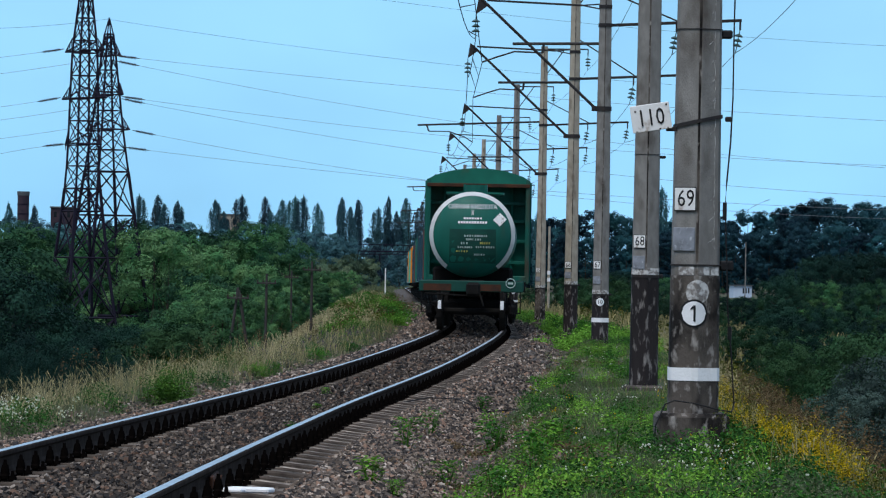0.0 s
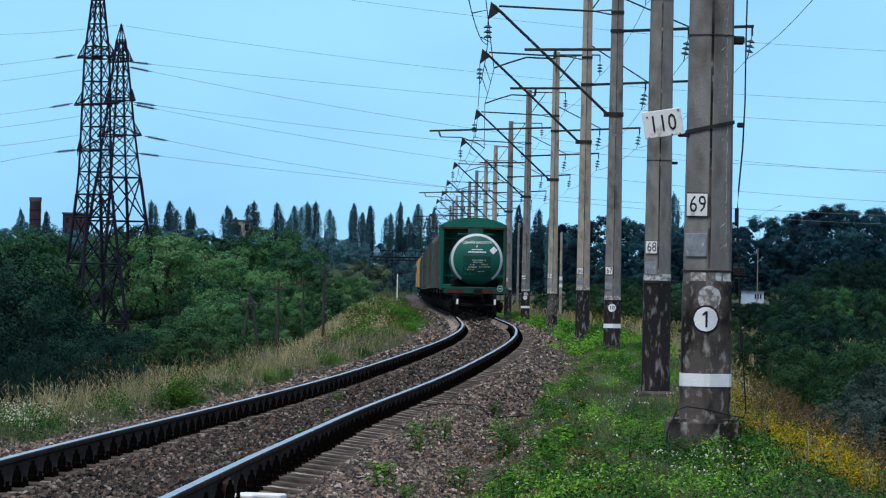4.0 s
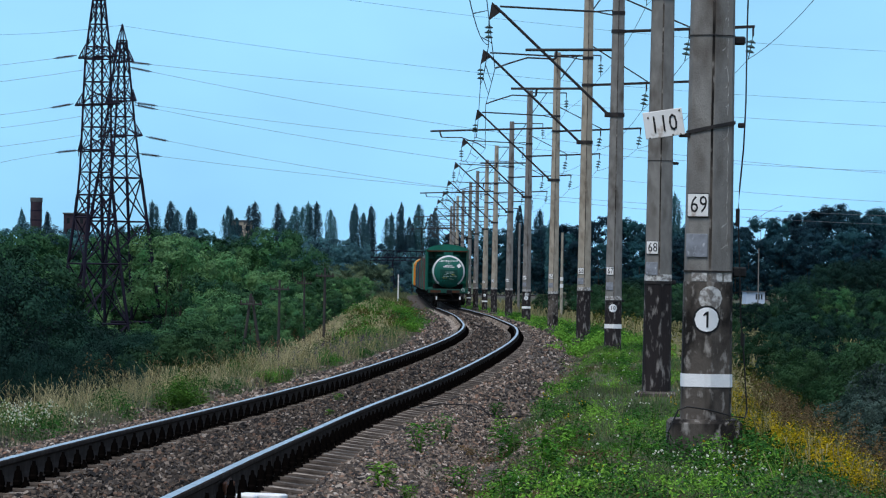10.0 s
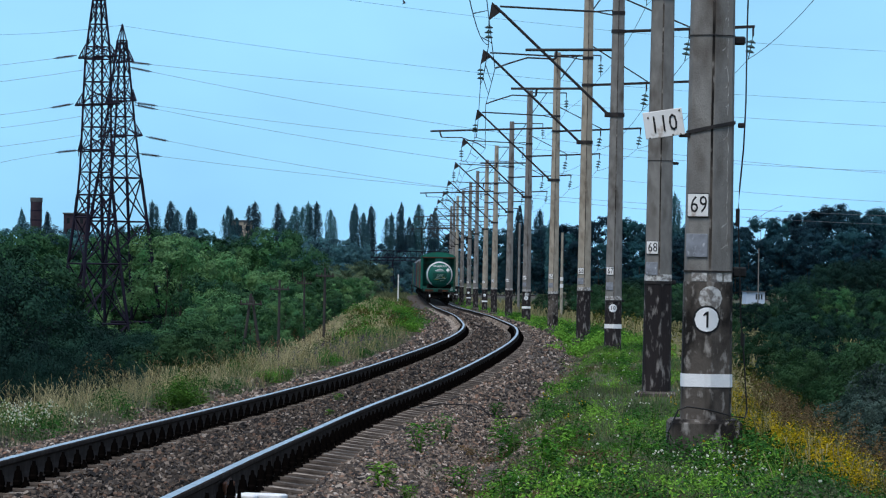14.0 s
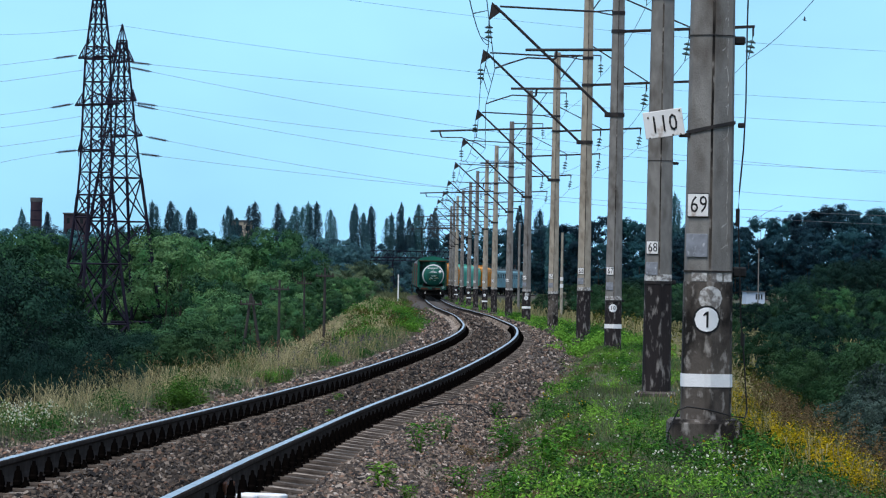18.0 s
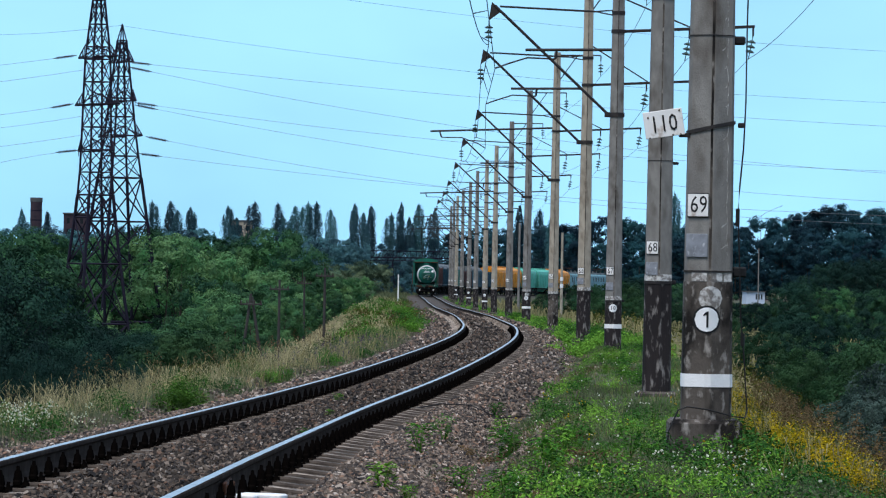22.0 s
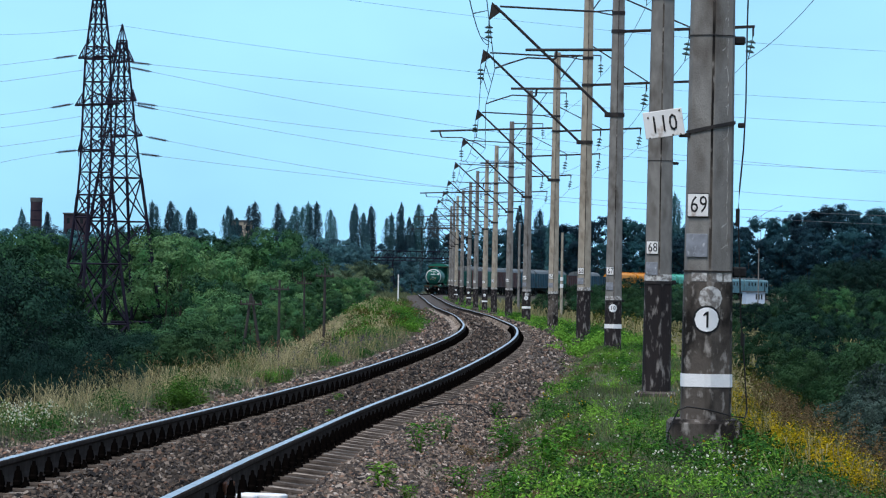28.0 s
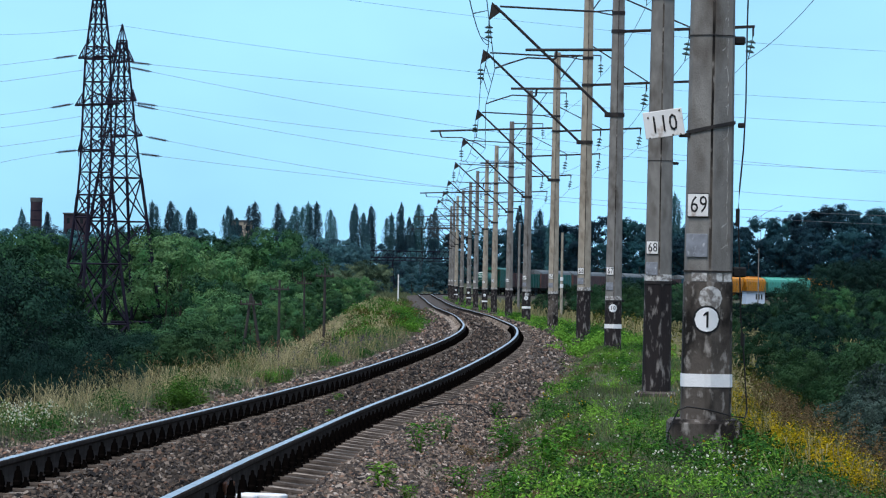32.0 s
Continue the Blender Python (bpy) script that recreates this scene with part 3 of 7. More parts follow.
# ---- woodland ----
def crown_mesh(name, seed, height, radius, base, clumps, leaves, leaf, slim=False, mat=None):
    """A crown of a few large boughs, each a dome of smaller leaf clumps; slim ones are ragged columns."""
    rng = np.random.default_rng(seed)
    if slim:
        # a main spindle and two lower shoulders: wide below the middle, ragged, with notches between the upright boughs
        share = rng.choice(3, leaves, p=(0.58, 0.24, 0.18))
        turn = rng.uniform(0, 2 * np.pi) + np.array([0, 0, 2.4])
        off = radius * np.array([0.0, rng.uniform(0.45, 0.7), rng.uniform(0.45, 0.75)])
        tall = np.array([1.0, rng.uniform(0.84, 0.97), rng.uniform(0.66, 0.9)])
        wide = np.array([0.80, 0.58, 0.55])
        t, a = rng.beta(1.2, 1.02, leaves), rng.uniform(0, 2 * np.pi, leaves)
        env = np.minimum(1.0, 0.35 + 2.4 * t) * (1 - t ** 7.0) ** 0.6 + 0.05
        env = env * (0.78 + 0.30 * np.sin(2 * a + 4 * t + seed + share) * (0.4 + t) + 0.24 * np.sin(15 * t + a + 1.7 * seed + 2 * share) + 0.14 * np.sin(37 * t - 3 * a + seed))
        rr = radius * wide[share] * np.abs(env) * rng.uniform(0.25, 1.0, leaves) ** 0.45
        sway = 0.15 * radius * np.sin(3 * t + seed)
        pos = np.stack([np.cos(a) * rr + sway + off[share] * np.cos(turn[share]), np.sin(a) * rr + off[share] * np.sin(turn[share]), base + (height - base) * t * tall[share] + 0.3 * rng.normal(size=leaves)], 1)
        return leaf_mesh(name, rng, pos, np.stack([np.cos(a), np.sin(a), 0.5 + 0 * a], 1), leaf, mat)
    boughs = max(7, clumps // 4)
    h = (np.arange(boughs) + rng.uniform(0.1, 0.9, boughs)) / boughs
    a = 2.4 * np.arange(boughs) + rng.uniform(-0.5, 0.5, boughs)
    prof = np.sin(np.pi * np.clip(h * 0.80 + 0.16, 0, 1)) ** 0.8
    rr = radius * prof * rng.uniform(0.35, 0.78, boughs)
    big = radius * rng.uniform(0.34, 0.50, boughs)
    bc = np.stack([np.cos(a) * rr, np.sin(a) * rr, np.clip(base + (height - base) * h, base + 0.5 * big, height - 0.75 * big)], 1)
    # clumps sit on the upper and outer side of each bough
    per = 12
    d = rng.normal(size=(boughs * per, 3)) + np.repeat(np.stack([np.cos(a) * 0.6, np.sin(a) * 0.6, 0.35 + 0 * a], 1), per, 0)
    d /= np.linalg.norm(d, axis=1)[:, None]
    cc = np.repeat(bc, per, 0) + d * np.repeat(big, per)[:, None] * np.array([0.85, 0.85, 0.68])
    cs = np.repeat(big, per) * rng.uniform(0.26, 0.46, boughs * per)
    idx = rng.integers(0, boughs * per, leaves)
    e = rng.normal(size=(leaves, 3)) + d[idx] * 0.7
    e /= np.linalg.norm(e, axis=1)[:, None]
    pos = cc[idx] + e * (cs[idx] * (0.45 + 0.6 * rng.uniform(0, 1, leaves)))[:, None] * np.array([1, 1, 0.78])
    pos[:, 2] = np.maximum(pos[:, 2], 0.05)
    return leaf_mesh(name, rng, pos, e * 0.6 + d[idx] * 0.5, leaf, mat)


def leaf_mesh(name, rng, pos, d, leaf, mat):
    """Bent leaf blades at the places pos, facing roughly along d."""
    leaves = len(pos)
    nrm = d + rng.normal(size=(leaves, 3)) * 0.30 + np.array([0, 0, 0.22])
    nrm /= np.linalg.norm(nrm, axis=1)[:, None]
    t = np.cross(nrm, rng.normal(size=(leaves, 3)))
    t /= np.linalg.norm(t, axis=1)[:, None]
    b = np.cross(nrm, t)
    L = leaf * rng.uniform(0.6, 1.3, leaves)[:, None]
    v = np.stack([pos - t * L * 0.55, pos + b * L * 0.30 + nrm * L * 0.08, pos + t * L * 0.6, pos - b * L * 0.30 + nrm * L * 0.08], 1).reshape(-1, 3)
    f = (np.arange(leaves)[:, None] * 4 + np.array([[0, 1, 2, 3]]))
    me = bpy.data.meshes.new(name)
    me.from_pydata(v.tolist(), [], f.tolist())
    me.materials.append(mat)
    return me


def trunk_mesh(seed, height, radius, thick, slim=False):
    rng = random.Random(seed)
    bm = bmesh.new()
    p = Vector((0, 0, -0.6))
    n, r = 6, thick
    lean = Vector((rng.uniform(-0.05, 0.05), rng.uniform(-0.05, 0.05), 1))
    for i in range(n):
        q = p + (lean + Vector((rng.uniform(-0.08, 0.08), rng.uniform(-0.08, 0.08), 0))) * (height * 0.86 / n)
        rod(bm, p, q, r, r * 0.78, n=8)
        if i >= 1:
            for k in range(3):
                a = rng.uniform(0, 6.28)
                out = radius * rng.uniform(0.45, 0.8) * (0.45 if slim else 1)
                e = p + Vector((math.cos(a) * out, math.sin(a) * out, out * (0.7 if not slim else 2.2)))
                mid = p.lerp(e, 0.5) + Vector((0, 0, -0.08 * out))
                rod(bm, p, mid, r * 0.45, r * 0.3, n=5)
                rod(bm, mid, e, r * 0.3, r * 0.08, n=5)
        p, r = q, r * 0.78
    me = bpy.data.meshes.new("trunk")
    bm.to_mesh(me)
    bm.free()
    me.materials.append(M["bark"])
    return me


KINDS = {}


def tree_kind(key, n, **k):
    KINDS[key] = []
    for i in range(n):
        seed = sum(map(ord, key)) * 7 + i * 13
        crown = crown_mesh("crown", seed, k["height"], k["radius"], k["base"], k["clumps"], k["leaves"], k["leaf"], k.get("slim", False), M[k["mat"]])
        KINDS[key].append((trunk_mesh(seed, k["height"], k["radius"], k["thick"], k.get("slim", False)), crown, k))


tree_kind("broad", 5, height=9.0, radius=3.9, base=0.8, clumps=44, leaves=14000, leaf=0.19, thick=0.16, mat="leaf_a")
tree_kind("brown", 3, height=8.0, radius=3.8, base=0.8, clumps=40, leaves=12000, leaf=0.20, thick=0.15, mat="leaf_e")
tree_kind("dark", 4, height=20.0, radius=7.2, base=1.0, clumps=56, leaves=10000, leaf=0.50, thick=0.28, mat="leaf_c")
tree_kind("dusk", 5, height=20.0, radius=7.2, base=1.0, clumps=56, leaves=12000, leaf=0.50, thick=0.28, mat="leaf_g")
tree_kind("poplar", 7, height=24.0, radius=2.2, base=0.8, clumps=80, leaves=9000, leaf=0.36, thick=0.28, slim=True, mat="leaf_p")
tree_kind("shrub", 4, height=3.2, radius=2.0, base=0.1, clumps=40, leaves=11000, leaf=0.085, thick=0.05, mat="leaf_b")
tree_kind("bush", 3, height=3.2, radius=2.0, base=0.1, clumps=40, leaves=10000, leaf=0.085, thick=0.05, mat="leaf_a")
tree_kind("willow", 2, height=4.0, radius=2.2, base=0.1, clumps=40, leaves=10000, leaf=0.09, thick=0.06, mat="leaf_d")
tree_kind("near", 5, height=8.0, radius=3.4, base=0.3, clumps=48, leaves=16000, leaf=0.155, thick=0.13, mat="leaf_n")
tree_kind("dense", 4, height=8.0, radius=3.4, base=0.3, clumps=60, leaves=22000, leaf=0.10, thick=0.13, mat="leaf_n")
tree_kind("light", 4, height=9.0, radius=3.9, base=0.6, clumps=40, leaves=14000, leaf=0.19, thick=0.15, mat="leaf_f")
WORDS = {"dense": ("leafy_tree", "dense dark green tree on the near slope", "tree"), "dusk": ("far_tree", "tall dark green tree in the far wood, tinted blue for haze", "tree"), "light": ("leafy_tree", "light green broadleaf tree in the valley", "tree"), "near": ("leafy_tree", "dense dark green tree on the near slope", "tree"), "broad": ("leafy_tree", "dark green broadleaf tree in the wooded valley", "tree"), "brown": ("leafy_tree", "broadleaf tree with browning olive foliage", "tree"),
         "dark": ("far_tree", "tall dark green tree in the far wood, tinted blue for haze", "tree"), "poplar": ("poplar", "slender dark poplar on the skyline", "poplar"),
         "bush": ("shrub", "dark green leafy shrub on the near slope", "shrub"), "shrub": ("shrub", "bright green leafy shrub on the slope", "shrub"), "willow": ("willow_bush", "silvery grey-green willow bush", "bush")}
tree_rng = random.Random(11)
TREE_BASE = {}


def plant(key, x, y, size=1.0, z=None):
    """One tree of a kind, turned at random."""
    i = tree_rng.randrange(len(KINDS[key]))
    trunk, crown, k = KINDS[key][i]
    name, label, cat = WORDS[key]
    ob = root(name, label=label, category=cat, group="trees" if key not in ("shrub", "willow", "bush") else "bushes")
    for nm, me in (("trunk", trunk), ("crown", crown)):
        c = new(nm, me)
        c.parent = ob
    zz = float(ground_z(x, y)) - 0.15 if z is None else z
    ob.matrix_basis = pose(x, y, zz, 0, 0, tree_rng.uniform(0, 360)) @ Matrix.Diagonal((size * tree_rng.uniform(0.9, 1.12), size * tree_rng.uniform(0.9, 1.12), size, 1))
    return ob


def bearing(px, y):
    """Offset across at distance y for a bearing given in lens units from straight ahead."""
    return px / LENS * y


ROLL = 0.0183
# bearings from and to, how far out, and the elevation that growth keeps under
CLEARINGS = [(526, 578, 690, -68), (-642, -498, 398, -92)]


def wood(key, n, b0, b1, y0, y1, top, grow=0.2):
    """Trees scattered over a sector, their tops near a gentle skyline (elevation in lens units)."""
    for i in range(n):
        b = b0 + (b1 - b0) * (i + tree_rng.uniform(0.1, 0.9)) / n
        y = tree_rng.uniform(y0, y1)
        x = bearing(b, y)
        if abs(x - float(line_x(y))) < 7:
            continue
        zg = float(ground_z(x, y)) - 0.15
        want = EYE_Z + (top(b) + ROLL * b) * y / LENS - zg
        h = KINDS[key][0][2]["height"]
        size = max(0.35, want / h * tree_rng.uniform(1 - grow, 1.0))
        # low growth alone in the clearings before the cabin and the pylons
        w = KINDS[key][0][2]["radius"] * size * LENS / y
        for c0, c1, end, low in CLEARINGS:
            if y < end and b - 0.6 * w < c1 and b + 0.6 * w > c0:
                size = min(size, max(0.2, (EYE_Z + (low + ROLL * b) * y / LENS - zg) / h))
        plant(key, x, y, size)


def steps(*pairs):
    xs, ys = zip(*pairs)
    return lambda b: float(np.interp(b, xs, ys))


POPLARS = [(-748, 98), (-702, 94), (-515, 112), (-484, 112), (-470, 96), (-448, 102), (-440, 92), (-381, 104), (-366, 84), (-335, 111), (-295, 109), (-282, 84), (-263, 104), (-241, 109), (-226, 110),
           (-199, 98), (-157, 108), (-142, 92), (-129, 104), (-93, 90), (-76, 109), (-44, 107), (-14, 96), (-60, 84), (135, 105), (172, 97), (190, 84), (411, 124)]


def build_woods():
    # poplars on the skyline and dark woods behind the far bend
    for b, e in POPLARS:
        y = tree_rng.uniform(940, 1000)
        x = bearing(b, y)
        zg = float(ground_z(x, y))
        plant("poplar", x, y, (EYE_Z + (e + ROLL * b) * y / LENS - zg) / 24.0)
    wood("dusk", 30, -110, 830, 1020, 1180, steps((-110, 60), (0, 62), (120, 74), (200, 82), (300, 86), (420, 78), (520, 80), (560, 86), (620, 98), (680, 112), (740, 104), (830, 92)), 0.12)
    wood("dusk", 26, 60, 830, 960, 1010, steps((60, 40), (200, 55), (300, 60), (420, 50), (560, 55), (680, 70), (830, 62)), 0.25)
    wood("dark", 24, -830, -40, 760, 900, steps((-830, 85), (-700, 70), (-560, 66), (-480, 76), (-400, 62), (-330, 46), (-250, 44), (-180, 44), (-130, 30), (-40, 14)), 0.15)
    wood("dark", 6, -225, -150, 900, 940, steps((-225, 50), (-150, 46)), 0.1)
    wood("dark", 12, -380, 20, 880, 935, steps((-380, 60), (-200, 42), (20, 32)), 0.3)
    # the valley on the left, near rows lower
    wood("broad", 20, -830, -240, 440, 580, steps((-830, 80), (-700, 66), (-620, 52), (-480, 80), (-400, 68), (-330, 54), (-300, 66), (-260, 50), (-240, 30)))
    wood("light", 9, -500, -230, 400, 520, steps((-500, 60), (-440, 40), (-380, 20), (-300, 10), (-230, -10)))
    wood("light", 8, -420, -170, 250, 330, steps((-420, -10), (-380, -30), (-250, -50), (-170, -60)))
    wood("brown", 7, -260, -20, 560, 680, steps((-260, 0), (-150, 18), (-90, 12), (-20, 0)))
    wood("light", 9, -230, -30, 420, 540, steps((-230, -16), (-130, -10), (-30, -14)))
    wood("broad", 18, -830, -140, 300, 400, steps((-830, 60), (-720, 40), (-690, -90), (-500, -112), (-470, 10), (-430, 34), (-400, 4), (-340, -8), (-250, -24), (-140, -30)))
    wood("broad", 10, -830, -470, 190, 270, steps((-830, 60), (-740, 50), (-700, -60), (-670, -112), (-500, -112), (-470, -50)))
    wood("light", 8, -460, -190, 190, 270, steps((-460, -50), (-400, -46), (-190, -72)))
    wood("dense", 9, -850, -680, 110, 150, steps((-850, 66), (-760, 40), (-710, -20), (-680, -80)))
    wood("dense", 9, -690, -430, 140, 190, steps((-690, -100), (-450, -108), (-200, -85)))
    wood("dense", 7, -830, -560, 85, 115, steps((-830, -70), (-700, -120), (-560, -125)))
    wood("shrub", 7, -560, -400, 85, 140, steps((-560, -115), (-400, -110)))
    wood("bush", 7, -400, -230, 85, 140, steps((-400, -110), (-230, -105)))
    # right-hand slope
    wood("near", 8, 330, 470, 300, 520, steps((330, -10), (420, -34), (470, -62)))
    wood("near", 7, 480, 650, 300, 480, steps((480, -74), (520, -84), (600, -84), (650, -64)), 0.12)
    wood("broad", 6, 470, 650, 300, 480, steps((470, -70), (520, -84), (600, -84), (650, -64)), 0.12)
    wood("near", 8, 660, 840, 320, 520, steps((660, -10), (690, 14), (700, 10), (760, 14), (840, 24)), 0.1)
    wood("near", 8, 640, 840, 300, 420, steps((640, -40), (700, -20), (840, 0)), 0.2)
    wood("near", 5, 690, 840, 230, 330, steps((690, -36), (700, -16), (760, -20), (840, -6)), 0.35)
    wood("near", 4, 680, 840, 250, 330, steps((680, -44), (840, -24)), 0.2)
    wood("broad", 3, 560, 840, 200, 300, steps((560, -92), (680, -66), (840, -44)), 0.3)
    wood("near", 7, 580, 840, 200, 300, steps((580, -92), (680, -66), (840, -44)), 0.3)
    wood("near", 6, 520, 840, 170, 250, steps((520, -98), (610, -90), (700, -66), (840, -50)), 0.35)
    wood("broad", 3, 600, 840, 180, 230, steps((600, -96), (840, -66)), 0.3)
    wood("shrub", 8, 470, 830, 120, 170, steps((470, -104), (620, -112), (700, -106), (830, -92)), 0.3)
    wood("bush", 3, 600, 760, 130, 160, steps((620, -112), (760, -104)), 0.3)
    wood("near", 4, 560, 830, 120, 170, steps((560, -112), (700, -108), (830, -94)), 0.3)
    wood("shrub", 10, 320, 520, 150, 260, steps((320, -50), (480, -85), (520, -90)))
    wood("shrub", 7, 470, 830, 88, 120, steps((470, -122), (620, -116), (700, -130), (830, -124)))
    wood("willow", 4, 720, 840, 72, 92, steps((720, -200), (840, -165)))
    # thickets beyond the dry meadow and beside the far bend
    wood("shrub", 5, 60, 330, 300, 420, steps((60, -44), (200, -50), (330, -46)), 0.3)
    wood("bush", 8, 190, 430, 300, 400, steps((190, -46), (430, -40)), 0.35)
    wood("bush", 5, 230, 420, 420, 520, steps((230, -34), (420, -30)), 0.2)
    wood("bush", 8, -190, -50, 540, 660, steps((-190, -22), (-50, -34)), 0.3)
    for b, y, e in ((305, 240, -18), (330, 260, -22), (210, 330, -26)):
        x = bearing(b, y)
        plant("shrub", x, y, (EYE_Z + e * y / LENS - float(ground_z(x, y))) / 3.2)


build_woods()


# ---- overhead line poles ----
# number, across, ahead, foot height, paler concrete, distance mark, shape of the registration arm
POLES = [(69, 2.056, 35, 0.06, 0, "1", 0), (68, 3.006, 63, 0.05, 0, "", 1), (67, 3.98, 105, -0.20, 0, "10", 0), (66, 3.977, 127, -0.24, 1, "", 0),
         (65, 4.123, 168, -0.52, 1, "", 1), (64, 3.747, 201, -0.66, 0, "9", 0), (63, 3.50, 237, -0.90, 0, "", 0), (62, 3.19, 278, -1.08, 1, "", 1),
         (61, 2.90, 308, -1.25, 1, "8", 0), (60, 2.50, 339, -1.37, 0, "", 0), (59, 2.20, 376, -1.51, 0, "7", 1), (58, 1.76, 412, -1.61, 0, "", 0),
         (57, 1.35, 442, -1.68, 1, "6", 0), (56, 1.10, 473, -1.76, 0, "", 1), (55, 0.86, 506, -1.86, 0, "", 0)]


def pole_r(z):
    return 0.193 - 0.0070 * z


def shaft(bm, z0, z1, grow=0.0, n=6, slot=0, rings=1):
    """A length of the tapered six-sided pole with blunted edges, one edge towards the track's near end."""
    last = None
    hexed = [Vector((math.sin(math.pi * k / 3), -math.cos(math.pi * k / 3), 0)) for k in range(6)]
    outline = [p for k in range(6) for p in (hexed[k].lerp(hexed[k - 1], 0.11), hexed[k].lerp(hexed[(k + 1) % 6], 0.11))]
    n = 12
    for i in range(rings + 1):
        z = z0 + (z1 - z0) * i / rings
        r = (pole_r(z) + grow) / math.cos(math.pi / 6)
        ring = [bm.verts.new((r * q.x, r * q.y, z)) for q in outline]
        if last:
            for k in range(n):
                bm.faces.new((last[k], last[(k + 1) % n], ring[(k + 1) % n], ring[k])).material_index = slot
        last = ring
    bm.faces.new(last)


def insulators(bm, top, n=3, pitch=0.115, r=0.105, direction=(0, 0, -1)):
    """A string of ribbed discs hanging from a point; returns its lower end."""
    d = Vector(direction).normalized()
    p = Vector(top)
    rod(bm, p, p + d * (0.12 + n * pitch + 0.1), 0.012, n=5)
    p = p + d * 0.12
    for i in range(n):
        q = p + d * (i * pitch)
        rod(bm, q, q + d * 0.045, 0.035, r, n=10)
        rod(bm, q + d * 0.045, q + d * 0.065, r, r * 0.8, n=10)
    return p + d * (n * pitch + 0.1)


def face_plate(name, x, z, w, h, mat, parent, label="", rx=0.0):
    """A thin plate on the pole face turned to the near end; it lies on the left facet."""
    bm = bmesh.new()
    box(bm, (0, 0, 0), (w, 0.008, h), bevel=0.003)
    ob = part(name, bm, mat, parent, label)
    turn = math.radians(-30) if x < -0.03 else (math.radians(30) if x > 0.03 else 0)
    r = pole_r(z)
    ob.matrix_basis = Matrix.Translation((x, -(r / math.cos(math.pi / 6)) + abs(x) * math.tan(math.pi / 6) - 0.012, z)) @ Matrix.Rotation(turn, 4, "Z")
    return ob


def disc(bm, r, y0, y1, n=24):
    rod(bm, (0, y0, 0), (0, y1, 0), r, n=n)


def bent_disc(name, x, z, r, mat, parent, label="", grow=0.004):
    """Painted round mark that follows the two facets of the pole."""
    bm = bmesh.new()

    def at(px, pz):
        rr = pole_r(z + pz)
        return (x + px, -(rr / math.cos(math.pi / 6)) + abs(x + px) * math.tan(math.pi / 6) - grow, z + pz)
    cols = 15
    grid = []
    for i in range(cols):
        px = -r + 2 * r * i / (cols - 1)
        h = math.sqrt(max(0, r * r - px * px))
        grid.append((bm.verts.new(at(px, -h - 1e-4)), bm.verts.new(at(px, h + 1e-4))))
    for a, b in zip(grid, grid[1:]):
        bm.faces.new((a[0], b[0], b[1], a[1]))
    return part(name, bm, mat, parent, label)


def facet_writing(name, text, size, mat, parent, x, z, grow=0.009, label="", squeeze=1.0):
    ob = writing(name, text, size, mat, parent, Matrix(), label)
    for v in ob.data.vertices:
        px, pz, py = v.co.x * squeeze, v.co.y, v.co.z
        rr = pole_r(z + pz)
        v.co = (x + px, -(rr / math.cos(math.pi / 6)) + abs(x + px) * math.tan(math.pi / 6) - grow - py, z + pz)
    return ob


def painted_one(pole, x, z):
    """A hand-painted figure one on the pole's edge: stem and flag."""
    bm = bmesh.new()
    for quad in (((-0.005, -0.062), (0.011, -0.062), (0.011, 0.062), (-0.005, 0.062)), ((-0.005, 0.062), (-0.005, 0.040), (-0.028, 0.026), (-0.026, 0.040))):
        v = []
        for px, pz in quad:
            rr = pole_r(z + pz)
            v.append(bm.verts.new((x + px, -(rr / math.cos(math.pi / 6)) + abs(x + px) * math.tan(math.pi / 6) - 0.014, z + pz)))
        bm.faces.new(v)
    part("mark_number", bm, M["black"], pole, "black painted number")


TIPS, REGS, FEED_A, FEED_B, CROWN_PTS = [], [], [], [], []


